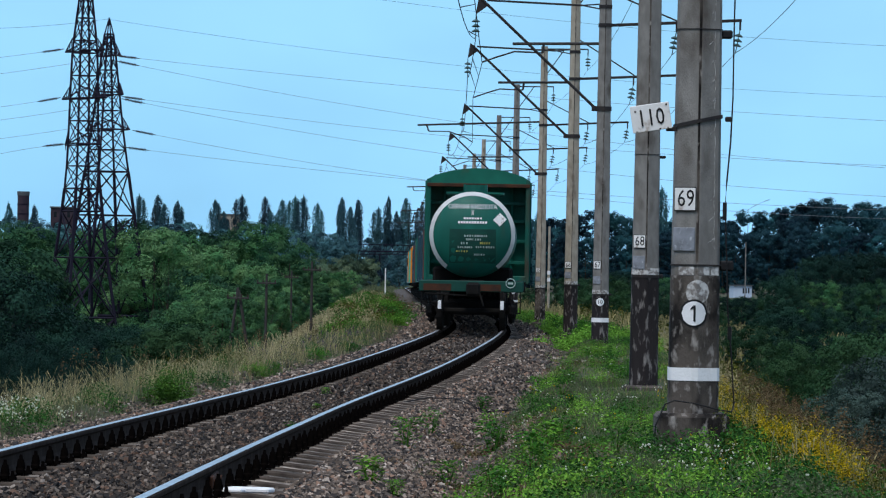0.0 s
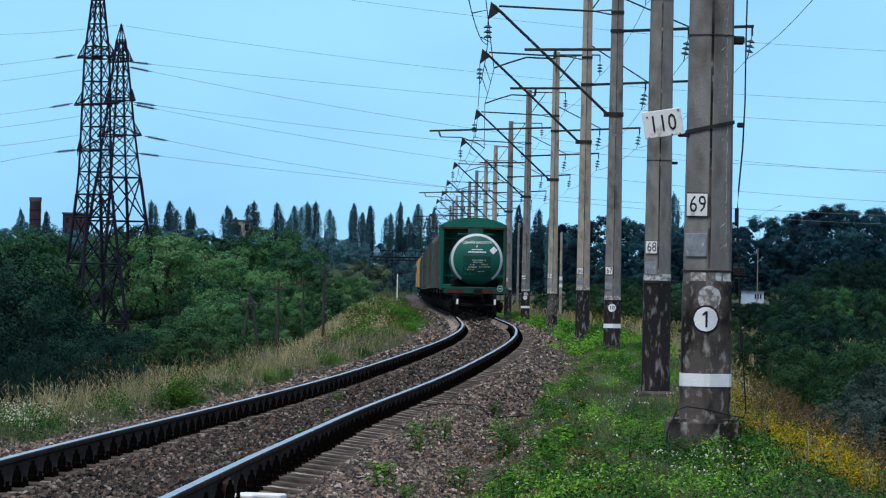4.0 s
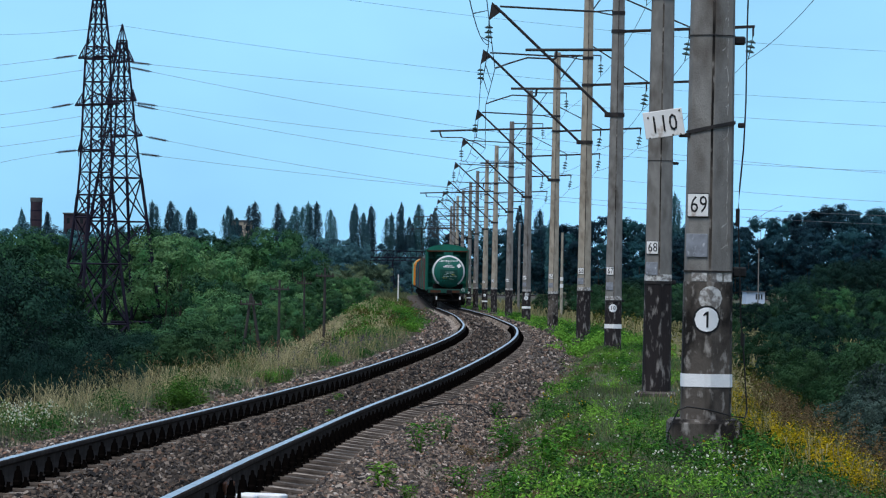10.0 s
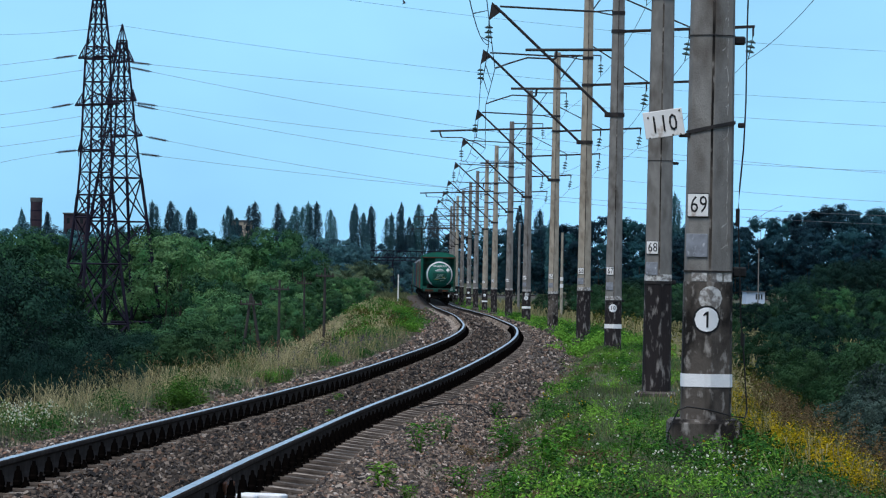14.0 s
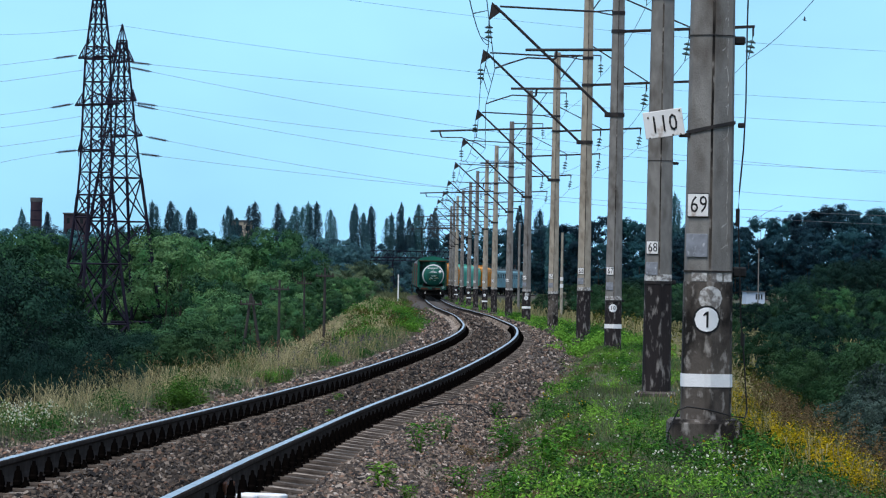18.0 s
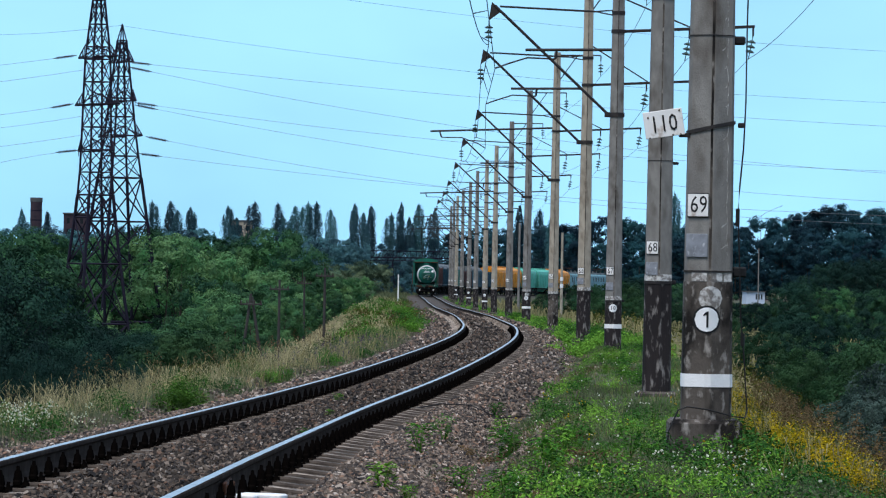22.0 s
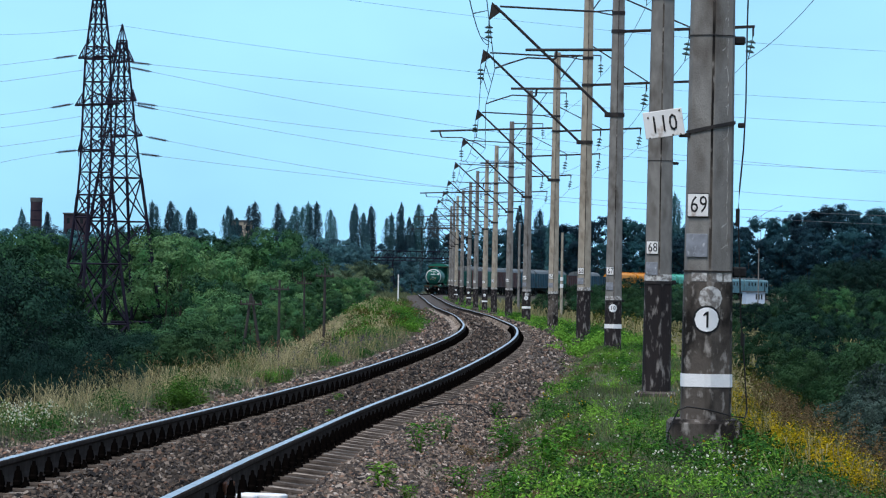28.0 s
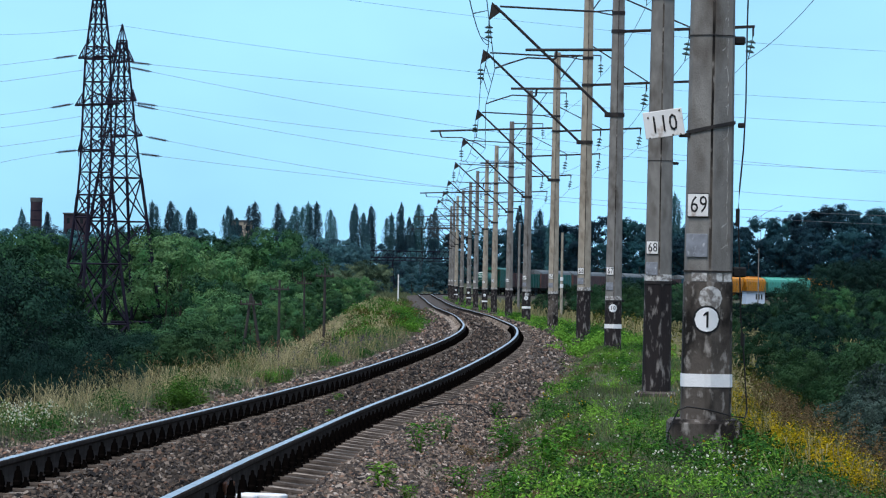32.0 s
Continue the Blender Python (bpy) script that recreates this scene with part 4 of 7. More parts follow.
def build_pole(num, x, y, z, pale, mark, reverse):
    near = y < 230
    conc = M["pale_concrete"] if pale else M["concrete"]
    pole = root("catenary_pole", pose(x, y, z), category="overhead line pole", group="overhead line poles",
                label=("pale" if pale else "grey") + " concrete line pole with tarred foot" + (" and white distance mark" if mark else " beside the track"))
    tar_top = {69: 1.37, 68: 1.27, 67: 0.95, 66: 1.09, 65: 1.02, 64: 1.05}.get(num, 1.15)
    bm = bmesh.new()
    shaft(bm, tar_top, 10.03, rings=8)
    part("shaft", bm, conc, pole)
    if near:
        bm = bmesh.new()
        for k in range(12):
            z0, z1 = 0.35 + 9.6 * k / 12, 0.35 + 9.6 * (k + 1) / 12
            ra, rb = 0.945 * pole_r(z0) / math.cos(math.pi / 6), 0.945 * pole_r(z1) / math.cos(math.pi / 6)
            v = [bm.verts.new(p) for p in ((-0.009, -ra - 0.002, z0), (0.010, -ra - 0.002, z0), (0.008 + 0.005 * (k % 2), -rb - 0.002, z1), (-0.009, -rb - 0.002, z1), (0, -ra + 0.012, z0), (0, -rb + 0.012, z1))]
            for f in ((0, 1, 2, 3), (1, 4, 5, 2), (4, 0, 3, 5)):
                bm.faces.new([v[i] for i in f])
        part("casting_seam", bm, M["stained"], pole, "dark casting seam")
    bm = bmesh.new()
    shaft(bm, -0.9, tar_top, grow=0.003, rings=4)
    part("tarred_foot", bm, M["stained"] if num in (69, 65) else M["tar"], pole, "blackened tarred lower end" if num not in (69, 65) else "dark weather-stained lower end")
    bm = bmesh.new()
    box(bm, (-0.01, 0, -0.12 if num == 69 else -0.66), (0.56, 0.60, 0.86), bevel=0.03)
    part("footing", bm, M["stained"], pole, "stained concrete footing block")
    if mark:
        bm = bmesh.new()
        zb = 0.61 if num == 69 else 0.38
        shaft(bm, zb - 0.05, zb + 0.05, grow=0.008)
        part("painted_band", bm, M["white_paint"], pole, "white painted band")
        zc = 1.08 if num == 69 else 0.80
        bent_disc("mark_rim", -0.015, zc, 0.108, M["black"], pole, "black rim", 0.006)
        bent_disc("mark_disc", -0.015, zc, 0.093, M["white_paint"], pole, "white painted disc", 0.009)
        if mark == "1":
            painted_one(pole, -0.015, zc)
        else:
            facet_writing("mark_number", mark, 0.15 if len(mark) == 1 else 0.13, M["black"], pole, -0.015, zc, 0.011, "black painted number")
        if num in (69, 64):
            bent_disc("old_mark", 0.01, zc + 0.165, 0.092, M["worn_white"], pole, "flaking white disc", 0.0055)
    if num == 69:
        for x0, x1 in ((-0.135, -0.02), (0.015, 0.10), (0.115, 0.175)):
            bm = bmesh.new()
            pts = [(x0 + (x1 - x0) * k / 3, zz) for zz in (1.375, 1.44) for k in range(4)]
            v = [bm.verts.new((px, -(pole_r(zz) / math.cos(math.pi / 6)) + abs(px) * math.tan(math.pi / 6) - 0.005, zz)) for px, zz in pts]
            for k in range(3):
                bm.faces.new((v[k], v[k + 1], v[k + 5], v[k + 4]))
            part("worn_band", bm, M["worn_white"], pole, "worn whitish band")
        bm = bmesh.new()
        shaft(bm, 1.448, 1.458, grow=0.010)
        part("wire_tie", bm, M["iron"], pole)
    else:
        bm = bmesh.new()
        shaft(bm, tar_top + 0.0, tar_top + 0.035, grow=0.011)
        part("clamp_ring", bm, M["iron"], pole)
        bm = bmesh.new()
        shaft(bm, tar_top + 0.04, tar_top + 0.13, grow=0.005)
        part("worn_band", bm, M["worn_white"], pole, "worn whitish band")
    zp = {69: 1.96, 68: 1.77, 67: 1.66, 66: 1.67, 65: 1.71}.get(num, 1.7)
    face_plate("number_plate", -0.095, zp, 0.185, 0.19, M["black"], pole, "black backing")
    bm = bmesh.new()
    box(bm, (0, 0, 0), (0.176, 0.006, 0.172), bevel=0.002)
    pl = part("plate_face", bm, M["white_plate"], pole, "white number plate")
    r = pole_r(zp)
    pl.matrix_basis = Matrix.Translation((-0.097, -(r / math.cos(math.pi / 6)) + 0.095 * math.tan(math.pi / 6) - 0.018, zp)) @ Matrix.Rotation(math.radians(-30), 4, "Z")
    facet_writing("plate_number", str(num), 0.185, M["black"], pole, -0.092, zp, 0.022, "black digits", 0.72)
    if near:
        zq = {69: 1.65, 68: 1.48, 67: 1.31, 66: 1.39, 65: 1.38}.get(num, 1.4)
        face_plate("grey_patch", -0.10, zq, 0.185, 0.18, M["grey_patch"], pole, "grey painted patch")
    # inclined cantilever, tie rod with fork, end plate
    bm = bmesh.new()
    shaft(bm, 5.24, 5.34, grow=0.02)
    box(bm, (-pole_r(5.3) - 0.06, 0, 5.29), (0.14, 0.08, 0.12), bevel=0.01)
    part("cantilever_clamp", bm, M["iron"], pole)
    tip = Vector((-2.88, 0, 7.78))
    bm = bmesh.new()
    rod(bm, (-pole_r(5.3) - 0.05, 0, 5.30), tip, 0.034, n=8)
    part("cantilever", bm, M["iron"], pole, "dark inclined steel tube")
    bm = bmesh.new()
    rod(bm, tip + Vector((0.12, 0, -0.02)), (-0.55, 0, 7.68), 0.024, n=6)
    for s in (-1, 1):
        rod(bm, (-0.55, 0, 7.68), (-pole_r(7.5), s * 0.10, 7.66 + 0.06 * s), 0.018, n=5)
    shaft(bm, 7.62, 7.70, grow=0.012)
    part("tie_rod", bm, M["iron"], pole)
    bm = bmesh.new()
    v = [bm.verts.new(p) for p in ((-2.95, -0.012, 7.86), (-2.70, -0.012, 7.66), (-3.02, -0.012, 7.42), (-2.95, 0.012, 7.86), (-2.70, 0.012, 7.66), (-3.02, 0.012, 7.42))]
    for f in ((0, 1, 2), (5, 4, 3), (0, 3, 4, 1), (1, 4, 5, 2), (2, 5, 3, 0)):
        bm.faces.new([v[k] for k in f])
    part("end_plate", bm, M["iron"], pole)
    bm = bmesh.new()
    low = insulators(bm, (-3.01, 0, 7.43), 3)
    part("insulator_string", bm, M["glass_disc"], pole, "green glass disc insulators")
    TIPS.append(Vector((x, y, z)) + low)
    # registration arm: straight, or reaching past the wire and back
    bm = bmesh.new()
    if reverse:
        rod(bm, (-0.12, 0, 7.22), (-4.67, 0, 7.02), 0.036, n=8)
        rod(bm, (-4.33, 0, 7.03), (-4.25, 0, 6.80), 0.03, n=6)
        strip(bm, [(-4.25, 0, 6.80), (-3.5, 0, 6.80), (-2.9, 0, 6.60), (-2.62, 0, 6.42)], 0.022, 6)
        reg = Vector((-2.62, 0, 6.40))
    else:
        rod(bm, (-0.12, 0, 6.80), (-2.15, 0, 6.76), 0.034, n=8)
        rod(bm, (-1.42, 0, 6.80), (-1.45, 0, 6.56), 0.03, n=6)
        strip(bm, [(-1.45, 0, 6.56), (-2.1, 0, 6.58), (-2.5, 0, 6.45), (-2.85, 0, 6.32)], 0.022, 6)
        reg = Vector((-2.85, 0, 6.30))
    part("registration_arm", bm, M["iron"], pole)
    REGS.append(Vector((x, y, z)) + reg)
    # feeder beam on the field side with two strings, and a stay
    bm = bmesh.new()
    zf = {67: 7.23, 66: 6.90}.get(num, 7.10)
    rise = 0.055
    box(bm, (1.55, 0.1, zf + rise * 1.55), (3.26, 0.06, 0.07), Matrix.Rotation(-rise, 3, "Y"), bevel=0.01)
    shaft(bm, zf - 0.04, zf + 0.04, grow=0.018)
    part("feeder_beam", bm, M["iron"], pole)
    bm = bmesh.new()
    rod(bm, (0.12, 0.1, 8.0), (1.7, 0.1, zf + 0.12), 0.02, n=5)
    part("beam_stay", bm, M["iron"], pole)
    for xx, lst in ((1.66, FEED_A), (3.14, FEED_B)):
        bm = bmesh.new()
        zh = zf + rise * xx
        rod(bm, (xx, 0.1, zh), (xx, 0.1, zh - 0.22), 0.026, n=6)
        part("hanger", bm, M["iron"], pole)
        bm = bmesh.new()
        lst.append(Vector((x, y, z)) + insulators(bm, (xx, 0.1, zh - 0.20), 3, direction=(-0.18, 0, -1)))
        part("insulator_string", bm, M["glass_disc"], pole, "green glass disc insulators")
    # bracket at the pole's head
    bm = bmesh.new()
    rod(bm, (-0.1, 0.05, 9.93), (1.62, 0.05, 9.95), 0.026, n=6)
    rod(bm, (0.1, 0.05, 9.0), (0.75, 0.05, 9.93), 0.02, n=5)
    rod(bm, (1.62, 0.05, 9.95), (1.62, 0.05, 9.72), 0.022, n=5)
    part("head_bracket", bm, M["iron"], pole)
    bm = bmesh.new()
    CROWN_PTS.append(Vector((x, y, z)) + insulators(bm, (1.62, 0.05, 9.74), 3))
    part("insulator_string", bm, M["glass_disc"], pole, "green glass disc insulators")
    # side box with earthing clamp
    bm = bmesh.new()
    zb = 1.45 if num == 69 else tar_top + 0.02
    box(bm, (pole_r(zb) + (0.055 if num == 69 else 0.035), -0.02, zb), (0.11, 0.10, 0.08) if num == 69 else (0.06, 0.08, 0.06), bevel=0.012)
    part("clamp_box", bm, M["black"], pole, "black clamp box")
    if num in (69, 68):
        zt = 3.26 if num == 69 else 2.97
        bm = bmesh.new()
        box(bm, (pole_r(zt) + 0.04, -0.02, zt - 0.02), (0.09, 0.09, 0.065) if num == 69 else (0.09, 0.08, 0.04), bevel=0.012)
        part("clamp_box", bm, M["black"], pole, "black clamp box")
        bm = bmesh.new()
        shaft(bm, zt + 0.01, zt + 0.017, grow=0.006)
        part("wire_tie", bm, M["iron"], pole)
    return pole


def build_pole_extras(pole):
    """The kilometre sign, its strap and the earthing cable on the first pole."""
    bm = bmesh.new()
    shaft(bm, 2.55, 2.578, grow=0.012)
    for v in bm.verts:
        v.co.z += 0.22 * v.co.x
    box(bm, (0.235, -0.02, 2.585), (0.05, 0.05, 0.04), bevel=0.008)
    box(bm, (-0.20, -0.09, 2.50), (0.10, 0.02, 0.035), bevel=0.004)
    part("sign_strap", bm, M["iron"], pole, "dark iron strap")
    m = Matrix.Translation((-0.37, -0.12, 2.585)) @ Matrix.Rotation(radians(-9), 4, "Y")
    bm = bmesh.new()
    box(bm, (0, 0, 0), (0.305, 0.010, 0.208), bevel=0.004)
    sign = part("kilometre_sign", bm, M["white_plate"], pole, "white kilometre plate with black digits")
    sign.matrix_basis = m
    t = writing("sign_number", "110", 0.185, M["black"], pole, m @ Matrix.Translation((0, -0.008, -0.005)) @ Matrix.Rotation(radians(90), 4, "X") @ Matrix.Diagonal((0.78, 1, 1, 1)), "black digits")
    bm = bmesh.new()
    rng = random.Random(3)
    for k in range(9):
        a = rng.choice(((-0.02 + 0.03 * k - 0.1, -0.097), (0.13, 0.085), (-0.115, 0.06)))
        box(bm, (a[0], -0.0075, a[1]), (rng.uniform(0.006, 0.018), 0.003, rng.uniform(0.006, 0.014)))
    rs = part("rust_spots", bm, M["rust"], pole, "rust chips")
    rs.matrix_basis = m
    # pale lime run-off in fine cracks down the facet turned to the slope
    rng = random.Random(8)
    for k in range(26):
        z0 = 1.6 + 0.17 * k + rng.uniform(-0.05, 0.05)
        x0 = 0.135 - 0.004 * k * 0.5
        line = []
        for i in range(5):
            zz = z0 + 0.045 * i
            px = x0 + rng.uniform(-0.006, 0.006)
            line.append((px, -(pole_r(zz) / math.cos(math.pi / 6)) + px * math.tan(math.pi / 6) - 0.001, zz))
        bm = bmesh.new()
        strip(bm, line, 0.0022, 4)
        px = x0 - rng.uniform(0.02, 0.05)
        strip(bm, [line[2], (px, -(pole_r(z0) / math.cos(math.pi / 6)) + px * math.tan(math.pi / 6) - 0.001, z0 + 0.05)], 0.0018, 4)
        part("lime_streak", bm, M["worn_white"], pole, "pale lime run-off")
    bm = bmesh.new()
    strip(bm, [(0.27, -0.1, 9.6), (0.27, -0.1, 4.0), (0.262, -0.1, 3.3), (0.262, -0.1, 2.75), (0.25, -0.1, 2.4), (0.225, -0.12, 2.1), (0.215, -0.12, 1.9), (0.235, -0.12, 1.5),
               (0.25, -0.12, 1.1), (0.28, -0.12, 0.8), (0.31, -0.14, 0.38), (0.29, -0.2, 0.33), (0.2, -0.30, 0.34), (0.0, -0.30, 0.39), (-0.16, -0.3, 0.41), (-0.23, -0.3, 0.38), (-0.30, -0.32, 0.22), (-0.31, -0.32, 0.05)], 0.0065, 6)
    part("earthing_cable", bm, M["black"], pole, "black earthing cable")
    for p in ((0.213, -0.12, 1.87, 0.07), (0.268, -0.12, 0.93, 0.05)):
        bm = bmesh.new()
        rod(bm, (p[0], p[1], p[2] - p[3]), (p[0], p[1], p[2] + p[3]), 0.016, n=8)
        part("cable_joint", bm, M["black"], pole)


for spec in POLES:
    made = build_pole(*spec)
    if spec[0] == 69:
        build_pole_extras(made)


# ---- overhead wires ----
def lead(points):
    """Points continued behind the camera's back and past the last pole."""
    a, b = points[0], points[-1]
    first = Vector((a.x - 2.6, -12, a.z + 0.1))
    last = Vector((b.x - 1.2, 620, b.z - 0.75))
    return [first] + points + [last]


def wire(name, pts, r, drop, label, mat="wire", group=""):
    bm = bmesh.new()
    line = []
    for a, b in zip(pts, pts[1:]):
        line += sag(a, b, drop * ((b - a).length / 40) ** 2, 10)[:-1]
    strip(bm, line + [pts[-1]], r, 4)
    ob = mesh_object(name, bm, M[mat])
    return tagged(ob, label, "wire", group)


mess, cont = lead(TIPS), lead(REGS)
wire("messenger_wire", mess, 0.010, 0.55, "dark messenger wire hung from the pole brackets", group="overhead wires")
cw = wire("contact_wire", cont, 0.009, 0.02, "dark contact wire above the track", group="overhead wires")
for (a, b), (c, d) in zip(zip(mess, mess[1:]), zip(cont, cont[1:])):
    drop = 0.55 * ((b - a).length / 40) ** 2
    n = max(3, int((b - a).length / 9))
    for k in range(1, n):
        t = k / n
        p = a.lerp(b, t) - Vector((0, 0, drop * 4 * t * (1 - t)))
        q = c.lerp(d, t)
        bm = bmesh.new()
        rod(bm, q, p + Vector((0, 0, 0.03)), 0.006, 0.012, n=4)
        part("dropper", bm, M["wire"], cw)
for pts in (FEED_A, FEED_B, CROWN_PTS):
    wire("feeder_wire", lead(pts), 0.008, 0.22, "thin feeder wire along the pole line", group="overhead wires")


# ---- pylons and high-voltage lines ----
bar_bm = bmesh.new()
rod(bar_bm, (0, 0, 0), (0, 0, 1), 1.0, n=4)
BAR = bpy.data.meshes.new("lattice_bar")
bar_bm.to_mesh(BAR)
bar_bm.free()
BAR.materials.append(M["rust_iron"])


def bar(name, a, b, r, parent):
    """One steel bar of a lattice, an object of its own on a shared mesh."""
    a, b = Vector(a), Vector(b)
    ob = new(name, BAR)
    ob.parent = parent
    ob.matrix_basis = Matrix.Translation(a) @ (b - a).to_track_quat("Z", "Y").to_matrix().to_4x4() @ Matrix.Diagonal((r, r, (b - a).length, 1))


def lattice(tower, levels, leg=0.09, brace=0.05):
    """Square lattice mast: levels of (height, half width), crossed braces on every face."""
    def corner(l, k):
        z, h = l
        return Vector((h if k in (0, 1) else -h, h if k in (1, 2) else -h, z))
    for a, b in zip(levels, levels[1:]):
        for k in range(4):
            k2 = (k + 1) % 4
            bar("leg", corner(a, k), corner(b, k), leg, tower)
            bar("brace", corner(a, k), corner(b, k2), brace, tower)
            bar("brace", corner(a, k2), corner(b, k), brace, tower)
            bar("girt", corner(b, k), corner(b, k2), brace, tower)


def build_pylon(x, y, z, levels, arms, yaw, peak, wide):
    tower = root("pylon", pose(x, y, z, 0, 0, yaw), label="rusty steel lattice pylon standing among the trees", category="pylon", group="pylons")
    split = wide
    low = [l for l in levels if l[0] <= split]
    high = [l for l in levels if l[0] >= split]
    lattice(tower, low, 0.15, 0.075)
    lattice(tower, high, 0.10, 0.052)
    bm = bmesh.new()
    top = high[-1]
    for sx, sy in ((1, 1), (1, -1), (-1, 1), (-1, -1)):
        rod(bm, (sx * top[1], sy * top[1], top[0]), (0, 0, peak), 0.06, n=4)
    part("peak", bm, M["rust_iron"], tower)
    for zz, length, half in arms:
        for s in (-1, 1):
            bm = bmesh.new()
            e = Vector((0, s * length, zz))
            for q in (-1, 1):
                rod(bm, (q * half, s * half, zz), e, 0.07, n=4)
                rod(bm, (q * half, s * half, zz + 1.1), e, 0.06, n=4)
                for t in (0.25, 0.5, 0.75):
                    a = Vector((q * half, s * half, zz)).lerp(e, t)
                    b = Vector((q * half, s * half, zz + 1.1)).lerp(e, t - 0.15)
                    rod(bm, a, b, 0.04, n=4)
                rod(bm, Vector((half, s * half, zz)).lerp(e, 0.4), Vector((-half, s * half, zz)).lerp(e, 0.4), 0.04, n=4)
            part("cross_arm", bm, M["rust_iron"], tower)
    return tower


build_pylon(-30.85, 400, -9.2, [(0, 2.8), (5.0, 2.3), (10.3, 1.72), (14.4, 1.34), (16.4, 1.18), (18.4, 1.06), (20.4, 1.0), (22.4, 0.96), (24.4, 0.92), (26.4, 0.88), (28.4, 0.83), (29.5, 0.76), (31.5, 0.58), (33.6, 0.40), (35.5, 0.26)],
            [(20.3, 3.7, 1.0), (24.4, 4.5, 0.92), (28.6, 4.0, 0.83)], 30, 37.5, 16.4)
build_pylon(-29.75, 414, -9.2, [(0, 3.6), (5.0, 3.0), (10.3, 2.4), (14.2, 1.95), (18.2, 1.49), (20.2, 1.27), (22.1, 1.07), (23.8, 0.92), (25.5, 0.78), (27.5, 0.60), (29.4, 0.44), (30.8, 0.30)],
            [(22.0, 4.6, 1.07), (25.2, 3.2, 0.80), (28.8, 2.5, 0.48)], 30, 32.3, 18.2)


HV_LINES = [((-28.45, 19.23), (-0.25, 16.86), (43.64, 14.57)),
            ((-28.44, 18.77), (-0.20, 14.17), (43.71, 10.32)),
            ((-27.88, 15.59), (-0.18, 12.71), (43.71, 10.62)),
            ((-27.87, 15.39), (-0.15, 11.14), (43.76, 7.79)),
            ((-26.81, 12.57), (-1.17, 8.69), (43.80, 5.87)),
            ((-27.44, 11.04), (-1.17, 8.59), (43.78, 6.63)),
            ((-33.12, 19.75), (-36.45, 19.23), (-43.02, 18.35)),
            ((-30.30, 18.84), (-35.92, 17.87), (-42.99, 16.83)),
            ((-33.34, 15.39), (-36.37, 14.83), (-42.94, 13.90)),
            ((-30.40, 14.72), (-35.84, 13.72), (-42.91, 12.73)),
            ((-30.40, 13.0), (-35.81, 12.05), (-42.88, 11.06)),
            ((-32.76, 11.25), (-36.29, 10.73), (-42.85, 9.19))]
EARTH_LINES = [((-29.32, 22.50), (-0.30, 19.14), (43.60, 16.75)),
               ((-31.55, 28.28), (-0.39, 24.20), (43.51, 21.30)),
               ((-29.32, 22.50), (-34.98, 21.79), (-43.07, 21.39))]


def hv_wire(a, m, b, r=0.015, mat="bright_wire", string=True):
    """A high-voltage conductor hanging through three points (across, height), 405 m ahead, with its strain insulator."""
    (x0, z0), (x1, z1), (x2, z2) = a, m, b
    co = np.polyfit([x0, x1, x2], [z0, z1, z2], 2)
    xs = np.linspace(x0, x2, 40)
    bm = bmesh.new()
    strip(bm, [(x, 405, float(np.polyval(co, x))) for x in xs], r, 4)
    ob = tagged(mesh_object("power_line", bm, M[mat]), "thin high-voltage conductor across the sky", "power line", "high-voltage wires")
    if string:
        d = Vector((xs[1] - xs[0], 0, float(np.polyval(co, xs[1]) - np.polyval(co, xs[0])))).normalized()
        bm = bmesh.new()
        p = Vector((x0, 405, z0))
        for k in range(12):
            q = p + d * (0.3 + 0.13 * k)
            rod(bm, q, q + d * 0.09, 0.05, 0.15, n=8)
        rod(bm, p, p + d * 2.1, 0.04, n=5)
        part("strain_insulator", bm, M["porcelain"], ob, "dark disc insulator string")
    return ob


JUMPERS = {7: (-30.4, 400.6, 18.9), 11: (-32.68, 403.2, 11.12)}
for k, (a, m, b) in enumerate(HV_LINES):
    # three of the left-hand wires run on to the rear pylon behind
    made = hv_wire(a, m, b, string=k not in (7, 9, 10))
    if k in JUMPERS:
        bm = bmesh.new()
        strip(bm, sag((a[0], 405, a[1]), JUMPERS[k], 0.5), 0.03, 5)
        part("jumper", bm, M["wire"], made, "slack jumper wire")
for a, m, b in EARTH_LINES:
    hv_wire(a, m, b, 0.012, "wire", False)


# ---- the train: each wagon's origin lies on the rail heads at mid-length, y towards the engine ----
def bogie(parent, y, axles=2, gap=1.85):
    b = bmesh.new()
    for s in (-1, 1):
        box(b, (s * 1.02, y, 0.52), (0.14, 2.3, 0.26), bevel=0.05)
        box(b, (s * 1.02, y, 0.36), (0.16, 0.7, 0.36), bevel=0.05)
        for k in (-1, 1):
            box(b, (s * 1.03, y + k * gap / 2, 0.48), (0.22, 0.34, 0.32), bevel=0.04)
    box(b, (0, y, 0.60), (2.1, 0.42, 0.24), bevel=0.04)
    frame_ob = part("bogie", b, M["under"], parent, "black grimy bogie")
    for k in (-1, 1):
        w = bmesh.new()
        for s in (-1, 1):
            rod(w, (s * 0.735, y + k * gap / 2, 0.475), (s * 0.865, y + k * gap / 2, 0.475), 0.475, 0.47, n=20)
            rod(w, (s * 0.72, y + k * gap / 2, 0.475), (s * 0.735, y + k * gap / 2, 0.475), 0.505, n=20)
        rod(w, (-1.0, y + k * gap / 2, 0.475), (1.0, y + k * gap / 2, 0.475), 0.085, n=8)
        part("wheelset", w, M["under"], frame_ob)


